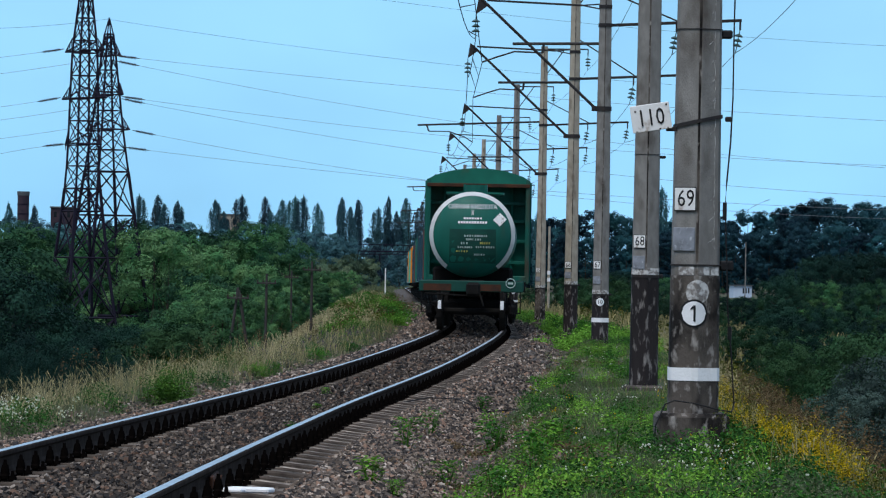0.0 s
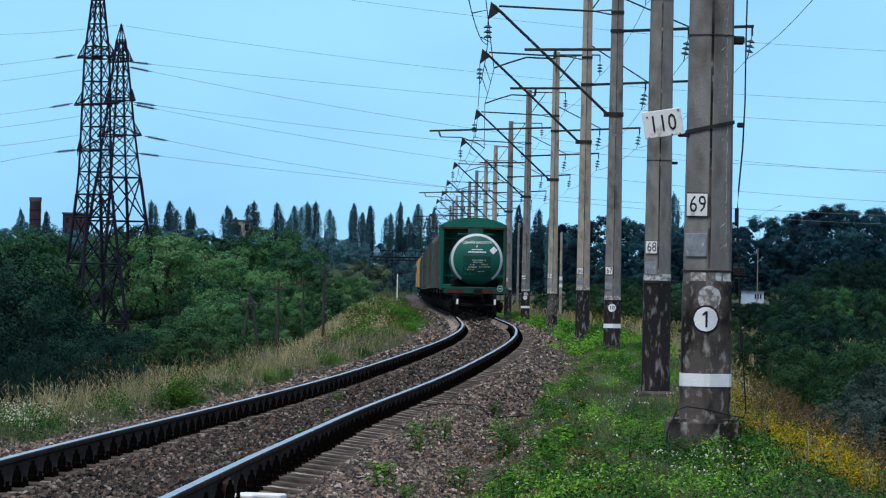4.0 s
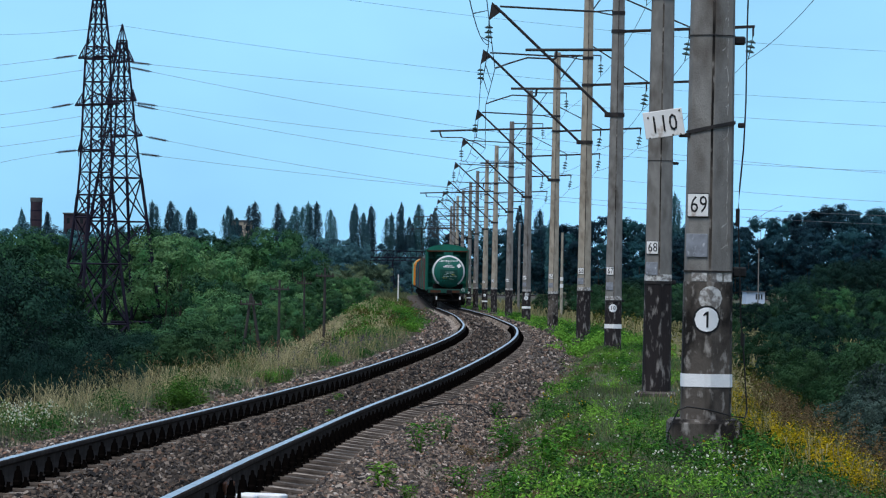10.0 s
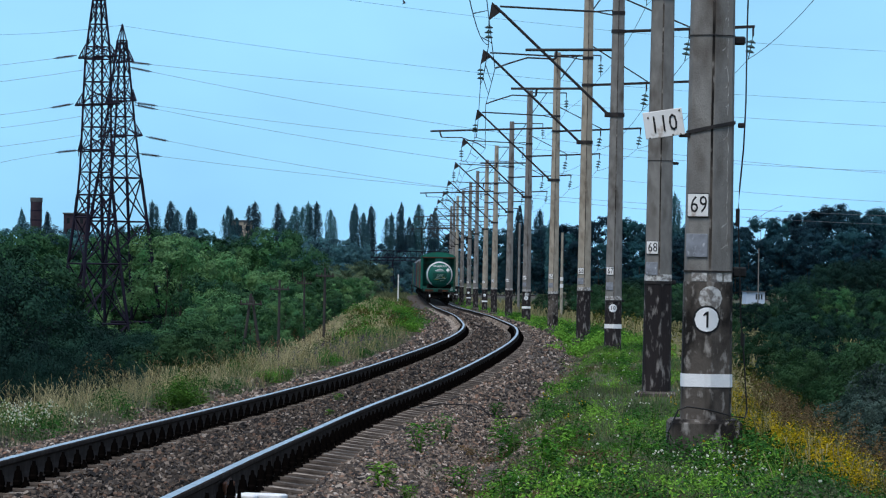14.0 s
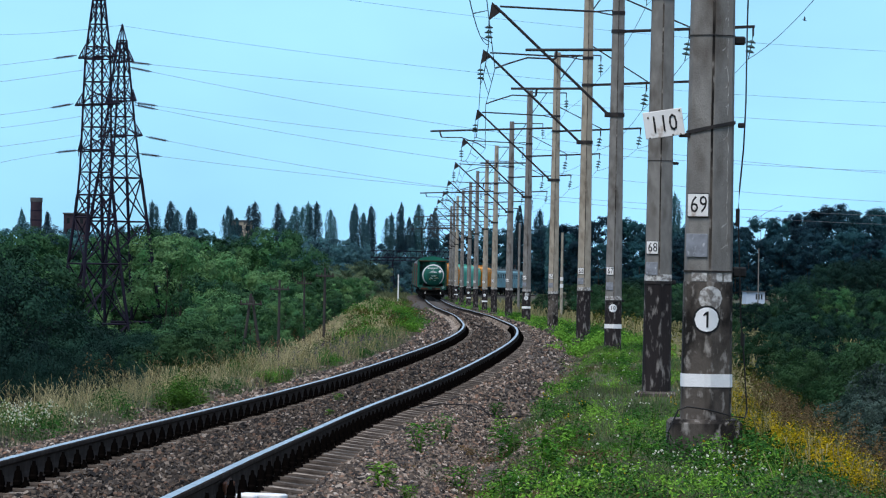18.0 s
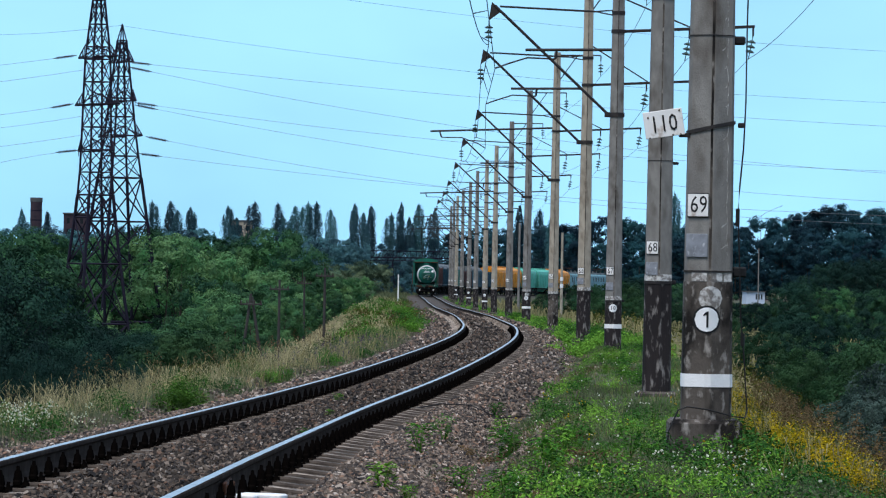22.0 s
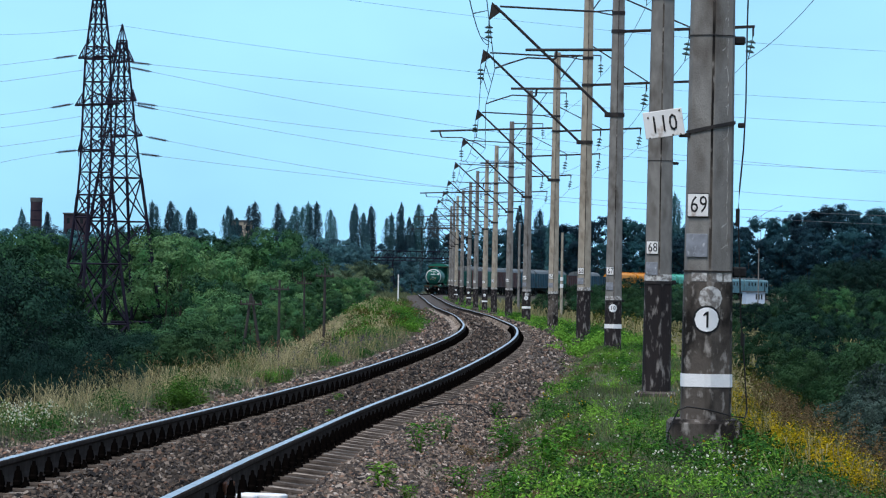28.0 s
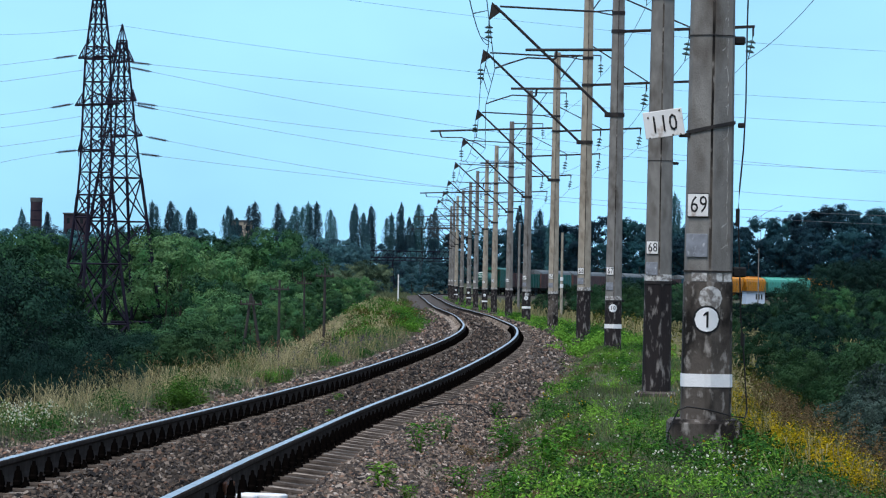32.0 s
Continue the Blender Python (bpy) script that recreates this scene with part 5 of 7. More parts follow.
def coupler(parent, length):
    for s in (-1, 1):
        b = bmesh.new()
        box(b, (0, s * (length / 2 - 0.35), 1.04), (0.22, 0.7, 0.24), bevel=0.05)
        box(b, (0.06, s * (length / 2 - 0.02), 1.04), (0.36, 0.22, 0.34), bevel=0.06)
        part("coupler", b, M["under"], parent)


def end_sheet_y(r, depth=0.42, radius=1.088):
    """How far the dished tank end lies back from its crown at radius r."""
    t = min(1.0, r / radius)
    return depth * (1 - math.sqrt(max(0.0, 1 - 0.82 * t ** 2.2))) / (1 - math.sqrt(0.18))


TANK_Z, TANK_BACK = 2.41, -5.35


def on_tank_end(ob, lift):
    """Lay a flat part, drawn in x and z about the tank's axis, on the dished end."""
    for v in ob.data.vertices:
        r = math.hypot(v.co.x, v.co.z)
        v.co = (v.co.x, TANK_BACK + end_sheet_y(r) - lift + v.co.y, v.co.z + TANK_Z)


def ring_grid(bm, r0, r1, a0, a1, n, m=3):
    rows = []
    for i in range(n + 1):
        a = a0 + (a1 - a0) * i / n
        rows.append([bm.verts.new(((r0 + (r1 - r0) * j / m) * math.sin(a), 0, (r0 + (r1 - r0) * j / m) * math.cos(a))) for j in range(m + 1)])
    for p, q in zip(rows, rows[1:]):
        for j in range(m):
            bm.faces.new((p[j], q[j], q[j + 1], p[j + 1]))


def patch(bm, x0, x1, z0, z1, nx=6, nz=4):
    g = [[bm.verts.new((x0 + (x1 - x0) * i / nx, 0, z0 + (z1 - z0) * j / nz)) for j in range(nz + 1)] for i in range(nx + 1)]
    for i in range(nx):
        for j in range(nz):
            bm.faces.new((g[i][j], g[i + 1][j], g[i + 1][j + 1], g[i][j + 1]))


def build_tank_wagon():
    w = root("tank_wagon", label="dark green acid tank wagon with white-ringed end and white lettering", category="tank wagon", group="train")
    L = 12.0
    prof = [(1.088 * k / 12, end_sheet_y(1.088 * k / 12)) for k in range(13)]
    verts, faces = [], []
    n = 40
    rings = [(r, TANK_BACK + y) for r, y in prof] + [(r, -TANK_BACK - y) for r, y in reversed(prof)]
    for r, y in rings:
        for k in range(n):
            a = 2 * math.pi * k / n
            verts.append((r * math.sin(a), y, TANK_Z + r * math.cos(a)))
    for i in range(len(rings) - 1):
        for k in range(n):
            faces.append((i * n + k, i * n + (k + 1) % n, (i + 1) * n + (k + 1) % n, (i + 1) * n + k))
    tank = soup("tank", verts, faces, M["green_paint"], w)
    tank.data.shade_smooth()
    b = bmesh.new()
    ring_grid(b, 0.985, 1.086, math.radians(-142), math.radians(142), 48, 2)
    on_tank_end(part("end_ring", b, M["ring_white"], w, "white painted ring"), 0.008)
    b = bmesh.new()
    patch(b, -0.57, 0.60, -0.72, 0.14)
    on_tank_end(part("dark_panel", b, M["tank_dark"], w, "darker repainted rectangle"), 0.006)
    b = bmesh.new()
    v = [b.verts.new(p) for p in ((0.69, 0, 0.56), (0.86, 0, 0.40), (0.69, 0, 0.22), (0.52, 0, 0.38))]
    b.faces.new(v)
    bmesh.ops.subdivide_edges(b, edges=b.edges[:], cuts=3, use_grid_fill=True)
    on_tank_end(part("hazard_diamond", b, M["white_plate"], w, "white diamond"), 0.012)
    for text, size, z in (("СЕРНАЯ КИСЛОТА", 0.155, 0.70), ("Х", 0.15, 0.545)):
        ob = writing("tank_lettering", text, size, M["white_paint"], w, Matrix(), "white stencilled letters")
        for vv in ob.data.vertices:
            vv.co = (vv.co.x * 0.86, -vv.co.z, vv.co.y + z)
        on_tank_end(ob, 0.014)
    b = bmesh.new()
    for x0, x1, z, h in ((-0.22, 0.22, 0.41, 0.045), (-0.36, 0.38, 0.31, 0.06)):
        x = x0
        while x < x1:
            patch(b, x, x + 0.05, z - h / 2, z + h / 2, 1, 1)
            x += 0.068
    on_tank_end(part("stencil_rows", b, M["white_paint"], w, "small white stencil rows"), 0.012)
    rng = random.Random(5)
    for k, (x0, x1, z, h) in enumerate(((-0.20, 0.36, -0.03, 0.05), (-0.15, 0.24, -0.12, 0.045), (-0.28, -0.10, -0.22, 0.05), (0.20, 0.46, -0.21, 0.055), (-0.36, 0.0, -0.32, 0.045), (0.10, 0.58, -0.31, 0.05), (-0.40, -0.12, -0.42, 0.045), (0.06, 0.34, -0.50, 0.045))):
        b = bmesh.new()
        x = x0
        while x < x1:
            patch(b, x, x + rng.uniform(0.02, 0.045), z - h / 2, z + h / 2, 1, 1)
            x += rng.uniform(0.05, 0.07)
        on_tank_end(part("stencil_rows", b, M["stencil_yellow"] if k in (3, 6) else M["stencil_grey"], w, "faded stencil bars"), 0.012)
    # under-frame, end beams, saddles, ladder and platform
    b = bmesh.new()
    box(b, (0, 0, 1.12), (0.6, 10.9, 0.30), bevel=0.02)
    for s in (-1, 1):
        box(b, (s * 1.15, 0, 1.14), (0.14, 10.9, 0.22), bevel=0.02)
        box(b, (0, s * 3.9, 1.35), (2.0, 0.6, 0.5), bevel=0.06)
    part("underframe", b, M["under"], w)
    for s in (-1, 1):
        b = bmesh.new()
        box(b, (0, s * 5.42, 1.11), (2.62, 0.10, 0.28), bevel=0.02)
        part("end_beam", b, M["tank_dark"], w, "green end beam with rust")
    b = bmesh.new()
    for x0, x1 in ((-1.2, -0.5), (0.2, 0.75)):
        box(b, ((x0 + x1) / 2, -5.475, 1.08), (x1 - x0, 0.006, 0.17))
    part("rust_streaks", b, M["rust"], w, "rust patches")
    b = bmesh.new()
    for k in range(20):
        a, c = 2 * math.pi * k / 20, 2 * math.pi * (k + 1) / 20
        rod(b, (0.99 + 0.115 * math.cos(a), -5.48, 1.20 + 0.115 * math.sin(a)), (0.99 + 0.115 * math.cos(c), -5.48, 1.20 + 0.115 * math.sin(c)), 0.012, n=4)
    box(b, (0.99, -5.478, 1.20), (0.13, 0.006, 0.05))
    part("painted_emblem", b, M["stencil_grey"], w, "round painted mark")
    for s in (-1, 1):
        b = bmesh.new()
        box(b, (s * 0.785, -5.46, 0.80), (0.06, 0.05, 0.40))
        part("signal_bracket", b, M["under"], w)
        b = bmesh.new()
        box(b, (s * 0.785, -5.49, 0.64), (0.088, 0.03, 0.22), bevel=0.01)
        part("tail_marker", b, M["white_paint"], w, "white tail marker")
        b = bmesh.new()
        rod(b, (s * 1.24, -5.45, 0.45), (s * 1.24, -5.45, 1.2), 0.016, n=5)
        rod(b, (s * 1.0, -5.45, 0.45), (s * 1.0, -5.45, 1.0), 0.016, n=5)
        for z in (0.45, 0.72):
            box(b, (s * 1.12, -5.45, z), (0.28, 0.18, 0.025))
        part("shunter_step", b, M["under"], w)
    b = bmesh.new()
    rod(b, (0.2, -5.5, 1.0), (0.32, -5.62, 0.62), 0.025, n=6)
    rod(b, (-1.15, -5.5, 0.92), (0.3, -5.5, 0.86), 0.018, n=6)
    part("brake_hose", b, M["under"], w)
    b = bmesh.new()
    rod(b, (0, 0, TANK_Z + 1.0), (0, 0, TANK_Z + 1.35), 0.32, n=16)
    for s in (-1, 1):
        rod(b, (0.28 * s, -0.9, TANK_Z + 1.0), (0.28 * s, -0.9, TANK_Z + 1.35), 0.03, n=6)
    box(b, (0, 0, TANK_Z + 1.12), (1.5, 2.2, 0.05))
    part("filling_dome", b, M["green_paint"], w)
    for s in (-1, 1):
        bogie(w, s * 3.9)
    coupler(w, L)
    return w, L


def build_ore_hopper():
    w = root("hopper_wagon", label="tall green hopper wagon with ribbed end and arched top", category="hopper wagon", group="train")
    L = 13.0
    hw, eave, top = 1.44, 4.02, 4.36
    for s in (-1, 1):
        b = bmesh.new()
        box(b, (s * 1.40, 0, 2.6), (0.06, 11.6, 2.9), bevel=0.01)
        part("side_sheet", b, M["green_paint"], w)
    b = bmesh.new()
    box(b, (0, 0, 1.25), (2.7, 11.6, 0.25), bevel=0.02)
    part("floor", b, M["green_paint"], w)
    for e in (-1, 1):
        b = bmesh.new()
        v = [b.verts.new(p) for p in ((-1.36, e * 5.2, 4.0), (1.36, e * 5.2, 4.0), (1.36, e * 4.75, 1.3), (-1.36, e * 4.75, 1.3), (-1.36, e * 5.15, 4.0), (1.36, e * 5.15, 4.0), (1.36, e * 4.7, 1.3), (-1.36, e * 4.7, 1.3))]
        for f in ((0, 1, 2, 3), (7, 6, 5, 4), (0, 3, 7, 4), (1, 5, 6, 2), (0, 4, 5, 1), (3, 2, 6, 7)):
            b.faces.new([v[k] for k in f])
        part("end_sheet", b, M["green_paint"], w)
        for z in (1.75, 2.35, 2.9, 3.4):
            b = bmesh.new()
            y = e * (4.80 + (z - 1.3) / 2.7 * 0.45 + 0.06)
            box(b, (0, y, z), (2.7, 0.10, 0.09), bevel=0.01)
            part("end_rib", b, M["green_paint"], w)
        for x in (-0.95, 0.95):
            b = bmesh.new()
            rod(b, (x, e * 4.86, 1.3), (x, e * 5.30, 3.95), 0.045, n=4)
            part("end_post", b, M["green_paint"], w)
        for x in (-1.38, 1.38):
            b = bmesh.new()
            box(b, (x, e * 5.72, 2.62), (0.12, 0.14, 2.85), bevel=0.015)
            part("corner_post", b, M["green_paint"], w)
        # arched head panel
        b = bmesh.new()
        n = 14
        rows = []
        for i in range(n + 1):
            x = -hw + 2 * hw * i / n
            zt = eave + (top - eave) * math.cos(math.pi / 2 * (x / hw)) ** 0.7 if abs(x) < hw - 1e-6 else eave
            rows.append([b.verts.new((x, e * yy, z)) for yy in (5.78, 5.70) for z in (eave - 0.14, zt)])
        for p, q in zip(rows, rows[1:]):
            for f in ((0, 1), (3, 2), (1, 3), (2, 0)):
                b.faces.new((p[f[0]], q[f[0]], q[f[1]], p[f[1]]))
        part("head_panel", b, M["teal_green"], w, "lighter green arched panel")
        b = bmesh.new()
        box(b, (0, e * 5.80, eave - 0.14), (2.86, 0.05, 0.10), bevel=0.01)
        part("rusty_edge", b, M["rust"], w, "rusty edge")
    b = bmesh.new()
    n = 12
    rows = []
    for i in range(n + 1):
        x = -hw + 2 * hw * i / n
        zt = eave + (top - eave) * max(0, math.cos(math.pi / 2 * (x / hw))) ** 0.7
        rows.append([b.verts.new((x, yy, z)) for yy in (-5.7, 5.7) for z in (zt, zt - 0.05)])
    for p, q in zip(rows, rows[1:]):
        for f in ((0, 2), (3, 1), (2, 3), (1, 0)):
            b.faces.new((p[f[0]], q[f[0]], q[f[1]], p[f[1]]))
    part("roof", b, M["green_paint"], w)
    for k in range(10):
        for s in (-1, 1):
            b = bmesh.new()
            box(b, (s * 1.45, -5.0 + 1.11 * k, 2.6), (0.08, 0.10, 2.8))
            part("side_rib", b, M["green_paint"], w)
    finish_wagon(w, L, M["green_paint"])
    return w, L


def finish_wagon(w, L, mat):
    b = bmesh.new()
    box(b, (0, 0, 1.05), (0.5, L - 1.2, 0.3), bevel=0.02)
    for s in (-1, 1):
        box(b, (s * 1.2, 0, 1.06), (0.14, L - 1.3, 0.2))
        box(b, (0, s * (L / 2 - 0.62), 1.08), (2.7, 0.1, 0.28), bevel=0.02)
    part("underframe", b, M["under"], w)
    for s in (-1, 1):
        bogie(w, s * (L / 2 - 2.2))
    coupler(w, L)


def build_gondola(mat, words, load=False, height=3.45):
    w = root("gondola_wagon", label=words, category="open wagon", group="train")
    L = 13.9
    for s in (-1, 1):
        b = bmesh.new()
        box(b, (s * 1.42, 0, (1.25 + height) / 2), (0.06, 12.6, height - 1.25))
        box(b, (s * 1.43, 0, height), (0.14, 12.7, 0.14), bevel=0.02)
        part("side_wall", b, mat, w)
        b = bmesh.new()
        box(b, (0, s * 6.3, (1.25 + height) / 2), (2.84, 0.06, height - 1.25))
        box(b, (0, s * 6.34, height), (2.9, 0.12, 0.14), bevel=0.02)
        for z in (1.9, 2.55, 3.0):
            box(b, (0, s * 6.37, z), (2.84, 0.08, 0.1))
        part("end_wall", b, mat, w)
        for k in range(9):
            b = bmesh.new()
            box(b, (s * 1.50, -6.2 + 1.55 * k, (1.2 + height) / 2), (0.12, 0.16, height - 1.2), bevel=0.015)
            part("side_post", b, mat, w)
    b = bmesh.new()
    box(b, (0, 0, 1.28), (2.8, 12.6, 0.1))
    part("floor", b, M["under"], w)
    finish_wagon(w, L, mat)
    return w, L


def build_covered(mat, words, roof, rib=True, height=4.38, shape="hopper"):
    """Covered hopper or van: rounded roof, ribbed sides; hopper ends slope inwards below."""
    w = root("covered_wagon", label=words, category="covered wagon", group="train")
    L = 14.7 if shape == "hopper" else 14.2
    hl = L / 2 - 0.75
    prof = [(-1.45, 1.25), (-1.52, 3.45), (-1.38, 3.95), (-1.0, height - 0.2), (-0.45, height - 0.05), (0, height), (0.45, height - 0.05), (1.0, height - 0.2), (1.38, 3.95), (1.52, 3.45), (1.45, 1.25)]
    if shape != "hopper":
        prof = [(-1.5, 1.2), (-1.5, 3.6), (-1.3, 3.95), (-0.8, 4.2), (0, 4.3), (0.8, 4.2), (1.3, 3.95), (1.5, 3.6), (1.5, 1.2)]
    cut = 1.3 if shape == "hopper" else 0.0
    for which in ("body", "roof"):
        b = bmesh.new()
        pts = [p for p in prof if (p[1] <= 3.65 if which == "body" else p[1] >= 3.44)]
        if which == "body":
            left = [p for p in pts if p[0] < 0]
            right = [p for p in pts if p[0] > 0]
            for side in (left, right):
                rows = [[b.verts.new((x, e * (hl - (cut if z < 2 else 0)), z)) for x, z in side] for e in (-1, 1)]
                for k in range(len(side) - 1):
                    b.faces.new((rows[0][k], rows[0][k + 1], rows[1][k + 1], rows[1][k]))
            for e in (-1, 1):
                ll = [b.verts.new((x, e * (hl - (cut if z < 2 else 0)), z)) for x, z in left + right]
                b.faces.new(ll if e < 0 else list(reversed(ll)))
        else:
            rows = [[b.verts.new((x, e * hl, z)) for x, z in pts] for e in (-1, 1)]
            for k in range(len(pts) - 1):
                b.faces.new((rows[0][k], rows[0][k + 1], rows[1][k + 1], rows[1][k]))
            b.faces.new(rows[0])
            b.faces.new(list(reversed(rows[1])))
        part(which, b, mat if which == "body" else roof, w)
    b = bmesh.new()
    box(b, (0, 0, height + (0.05 if shape == "hopper" else -0.22)), (0.5, 2 * hl - 0.5, 0.05))
    for k in range(4):
        box(b, (0, -hl + 1.7 + k * (2 * hl - 3.4) / 3, height + (0.08 if shape == "hopper" else -0.2)), (0.9, 0.7, 0.12), bevel=0.03)
    part("roof_walk", b, roof, w)
    for s in (-1, 1):
        for k in range(9):
            b = bmesh.new()
            box(b, (s * 1.53, -hl + 0.12 + k * (2 * hl - 0.24) / 8, 2.5), (0.07, 0.10, 2.2 if 0 < k < 8 else 2.5))
            part("side_rib", b, mat, w)
        b = bmesh.new()
        for q in (-0.25, 0.25):
            rod(b, (q, s * (hl + 0.08), 1.2), (q, s * (hl + 0.08), 4.1), 0.03, n=4)
        for k in range(8):
            rod(b, (-0.25, s * (hl + 0.08), 1.4 + 0.35 * k), (0.25, s * (hl + 0.08), 1.4 + 0.35 * k), 0.02, n=4)
        part("ladder", b, M["under"], w)
    if shape == "hopper":
        for k in (-1, 1):
            b = bmesh.new()
            v = [b.verts.new(p) for p in ((-1.3, k * 2.4 - 1.7, 1.3), (1.3, k * 2.4 - 1.7, 1.3), (1.3, k * 2.4 + 1.7, 1.3), (-1.3, k * 2.4 + 1.7, 1.3), (-0.5, k * 2.4 - 0.4, 0.55), (0.5, k * 2.4 - 0.4, 0.55), (0.5, k * 2.4 + 0.4, 0.55), (-0.5, k * 2.4 + 0.4, 0.55))]
            for f in ((0, 1, 2, 3), (7, 6, 5, 4), (0, 4, 5, 1), (1, 5, 6, 2), (2, 6, 7, 3), (3, 7, 4, 0)):
                b.faces.new([v[i] for i in f])
            part("discharge_funnel", b, mat, w)
    finish_wagon(w, L, mat)
    return w, L


def build_engine():
    w = root("electric_locomotive", label="faded light blue-green electric locomotive section with roof gear", category="locomotive", group="train")
    L = 16.4
    b = bmesh.new()
    prof = [(-1.5, 1.15), (-1.5, 3.55), (-1.25, 3.85), (1.25, 3.85), (1.5, 3.55), (1.5, 1.15)]
    ys = (-7.9, 7.3)
    rows = [[b.verts.new((x, y, z)) for x, z in prof] for y in ys]
    rows.append([b.verts.new((x * 0.92, 7.75 if z < 2.6 else 7.5, z)) for x, z in prof])
    for p, q in zip(rows, rows[1:]):
        for k in range(6):
            b.faces.new((p[k], p[(k + 1) % 6], q[(k + 1) % 6], q[k]))
    b.faces.new(rows[0])
    b.faces.new(list(reversed(rows[-1])))
    part("body", b, M["loco_paint"], w)
    for s in (-1, 1):
        for y in (-5.2, -3.2, -1.2, 0.8, 2.8):
            b = bmesh.new()
            box(b, (s * 1.505, y, 2.95), (0.03, 0.9, 0.7), bevel=0.01)
            part("louvre_window", b, M["window"], w, "dark louvre window")
        b = bmesh.new()
        box(b, (s * 1.505, 6.3, 2.8), (0.03, 0.9, 0.85), bevel=0.01)
        part("cab_window", b, M["window"], w)
        b = bmesh.new()
        box(b, (s * 1.505, 5.1, 2.3), (0.03, 0.7, 1.9), bevel=0.01)
        part("cab_door", b, M["window"], w)
        b = bmesh.new()
        box(b, (s * 0.62, 7.72, 2.95), (1.0, 0.12, 0.75), bevel=0.02)
        part("windscreen", b, M["window"], w)
    for y in (-5, -1.5, 2, 5):
        b = bmesh.new()
        box(b, (0, y, 4.0), (1.6, 1.8, 0.3), bevel=0.06)
        part("roof_box", b, M["roof_white"], w, "pale roof equipment")
    for k in range(9):
        b = bmesh.new()
        x = 0.8 * (-1 if k % 2 else 1)
        rod(b, (x, -6.5 + 1.6 * k, 3.85), (x, -6.5 + 1.6 * k, 4.45), 0.10, 0.05, n=8)
        part("roof_insulator", b, M["roof_white"], w, "pale roof insulator")
    b = bmesh.new()
    for s in (-1, 1):
        rod(b, (s * 0.6, 3.4, 4.3), (s * 0.5, 5.4, 4.75), 0.03, n=5)
        rod(b, (s * 0.5, 5.4, 4.75), (s * 0.6, 3.4, 4.8), 0.03, n=5)
    rod(b, (-0.9, 3.4, 4.82), (0.9, 3.4, 4.82), 0.03, n=5)
    part("pantograph", b, M["rust"], w, "folded pantograph")
    finish_wagon(w, L, M["loco_paint"])
    return w, L


TRAIN = []


def build_train():
    tank = build_tank_wagon()
    hopper = build_ore_hopper()
    kinds = {
        "brown": build_gondola(M["brown_paint"], "red-brown ribbed open wagon"),
        "teal": build_gondola(M["green_paint"], "dark green ribbed open wagon"),
        "blue": build_gondola(M["blue_paint"], "dull blue ribbed open wagon"),
        "van": build_covered(M["teal_paint"], "teal covered van with grey roof", M["roof_white"], shape="van"),
        "bluevan": build_covered(M["blue_paint"], "dull blue covered van with grey roof", M["roof_white"], shape="van"),
        "rustvan": build_covered(M["brown_paint"], "faded red-brown covered van with grey roof", M["roof_white"], shape="van"),
        "yellow": build_covered(M["yellow_paint"], "ochre yellow covered hopper wagon", M["yellow_paint"]),
        "mint": build_covered(M["mint_paint"], "pale green covered hopper wagon", M["mint_paint"]),
        "engine": build_engine(),
    }
    order = ["brown", "teal", "rustvan", "van", "rustvan", "rustvan", "bluevan", "bluevan", "van", "brown", "bluevan", "blue", "yellow", "yellow", "mint", "mint", "yellow", "engine", "engine"]
    at = 0.0
    used = set()
    for i, key in enumerate(["tank", "hopper"] + order):
        ob, L = {"tank": tank, "hopper": hopper, **kinds}[key]
        if key in used:
            ob = copy_thing(ob, Matrix())
        used.add(key)
        TRAIN.append((ob, at + L / 2, L, i == len(order)))
        at += L


build_train()
SPEED, START = 18.8, arc_of(113)


def wagon_pose(s, half, flip):
    a, b = on_route(s - half), on_route(s + half)
    d = (b - a).normalized()
    yaw = math.atan2(d.y, d.x) - math.pi / 2
    pitch = math.asin(d.z)
    return Matrix.Translation((a + b) / 2) @ Matrix.Rotation(yaw + (math.pi if flip else 0), 4, "Z") @ Matrix.Rotation(-pitch if flip else pitch, 4, "X")


# ---- grass, weeds and flowers ----
veg = np.random.default_rng(21)


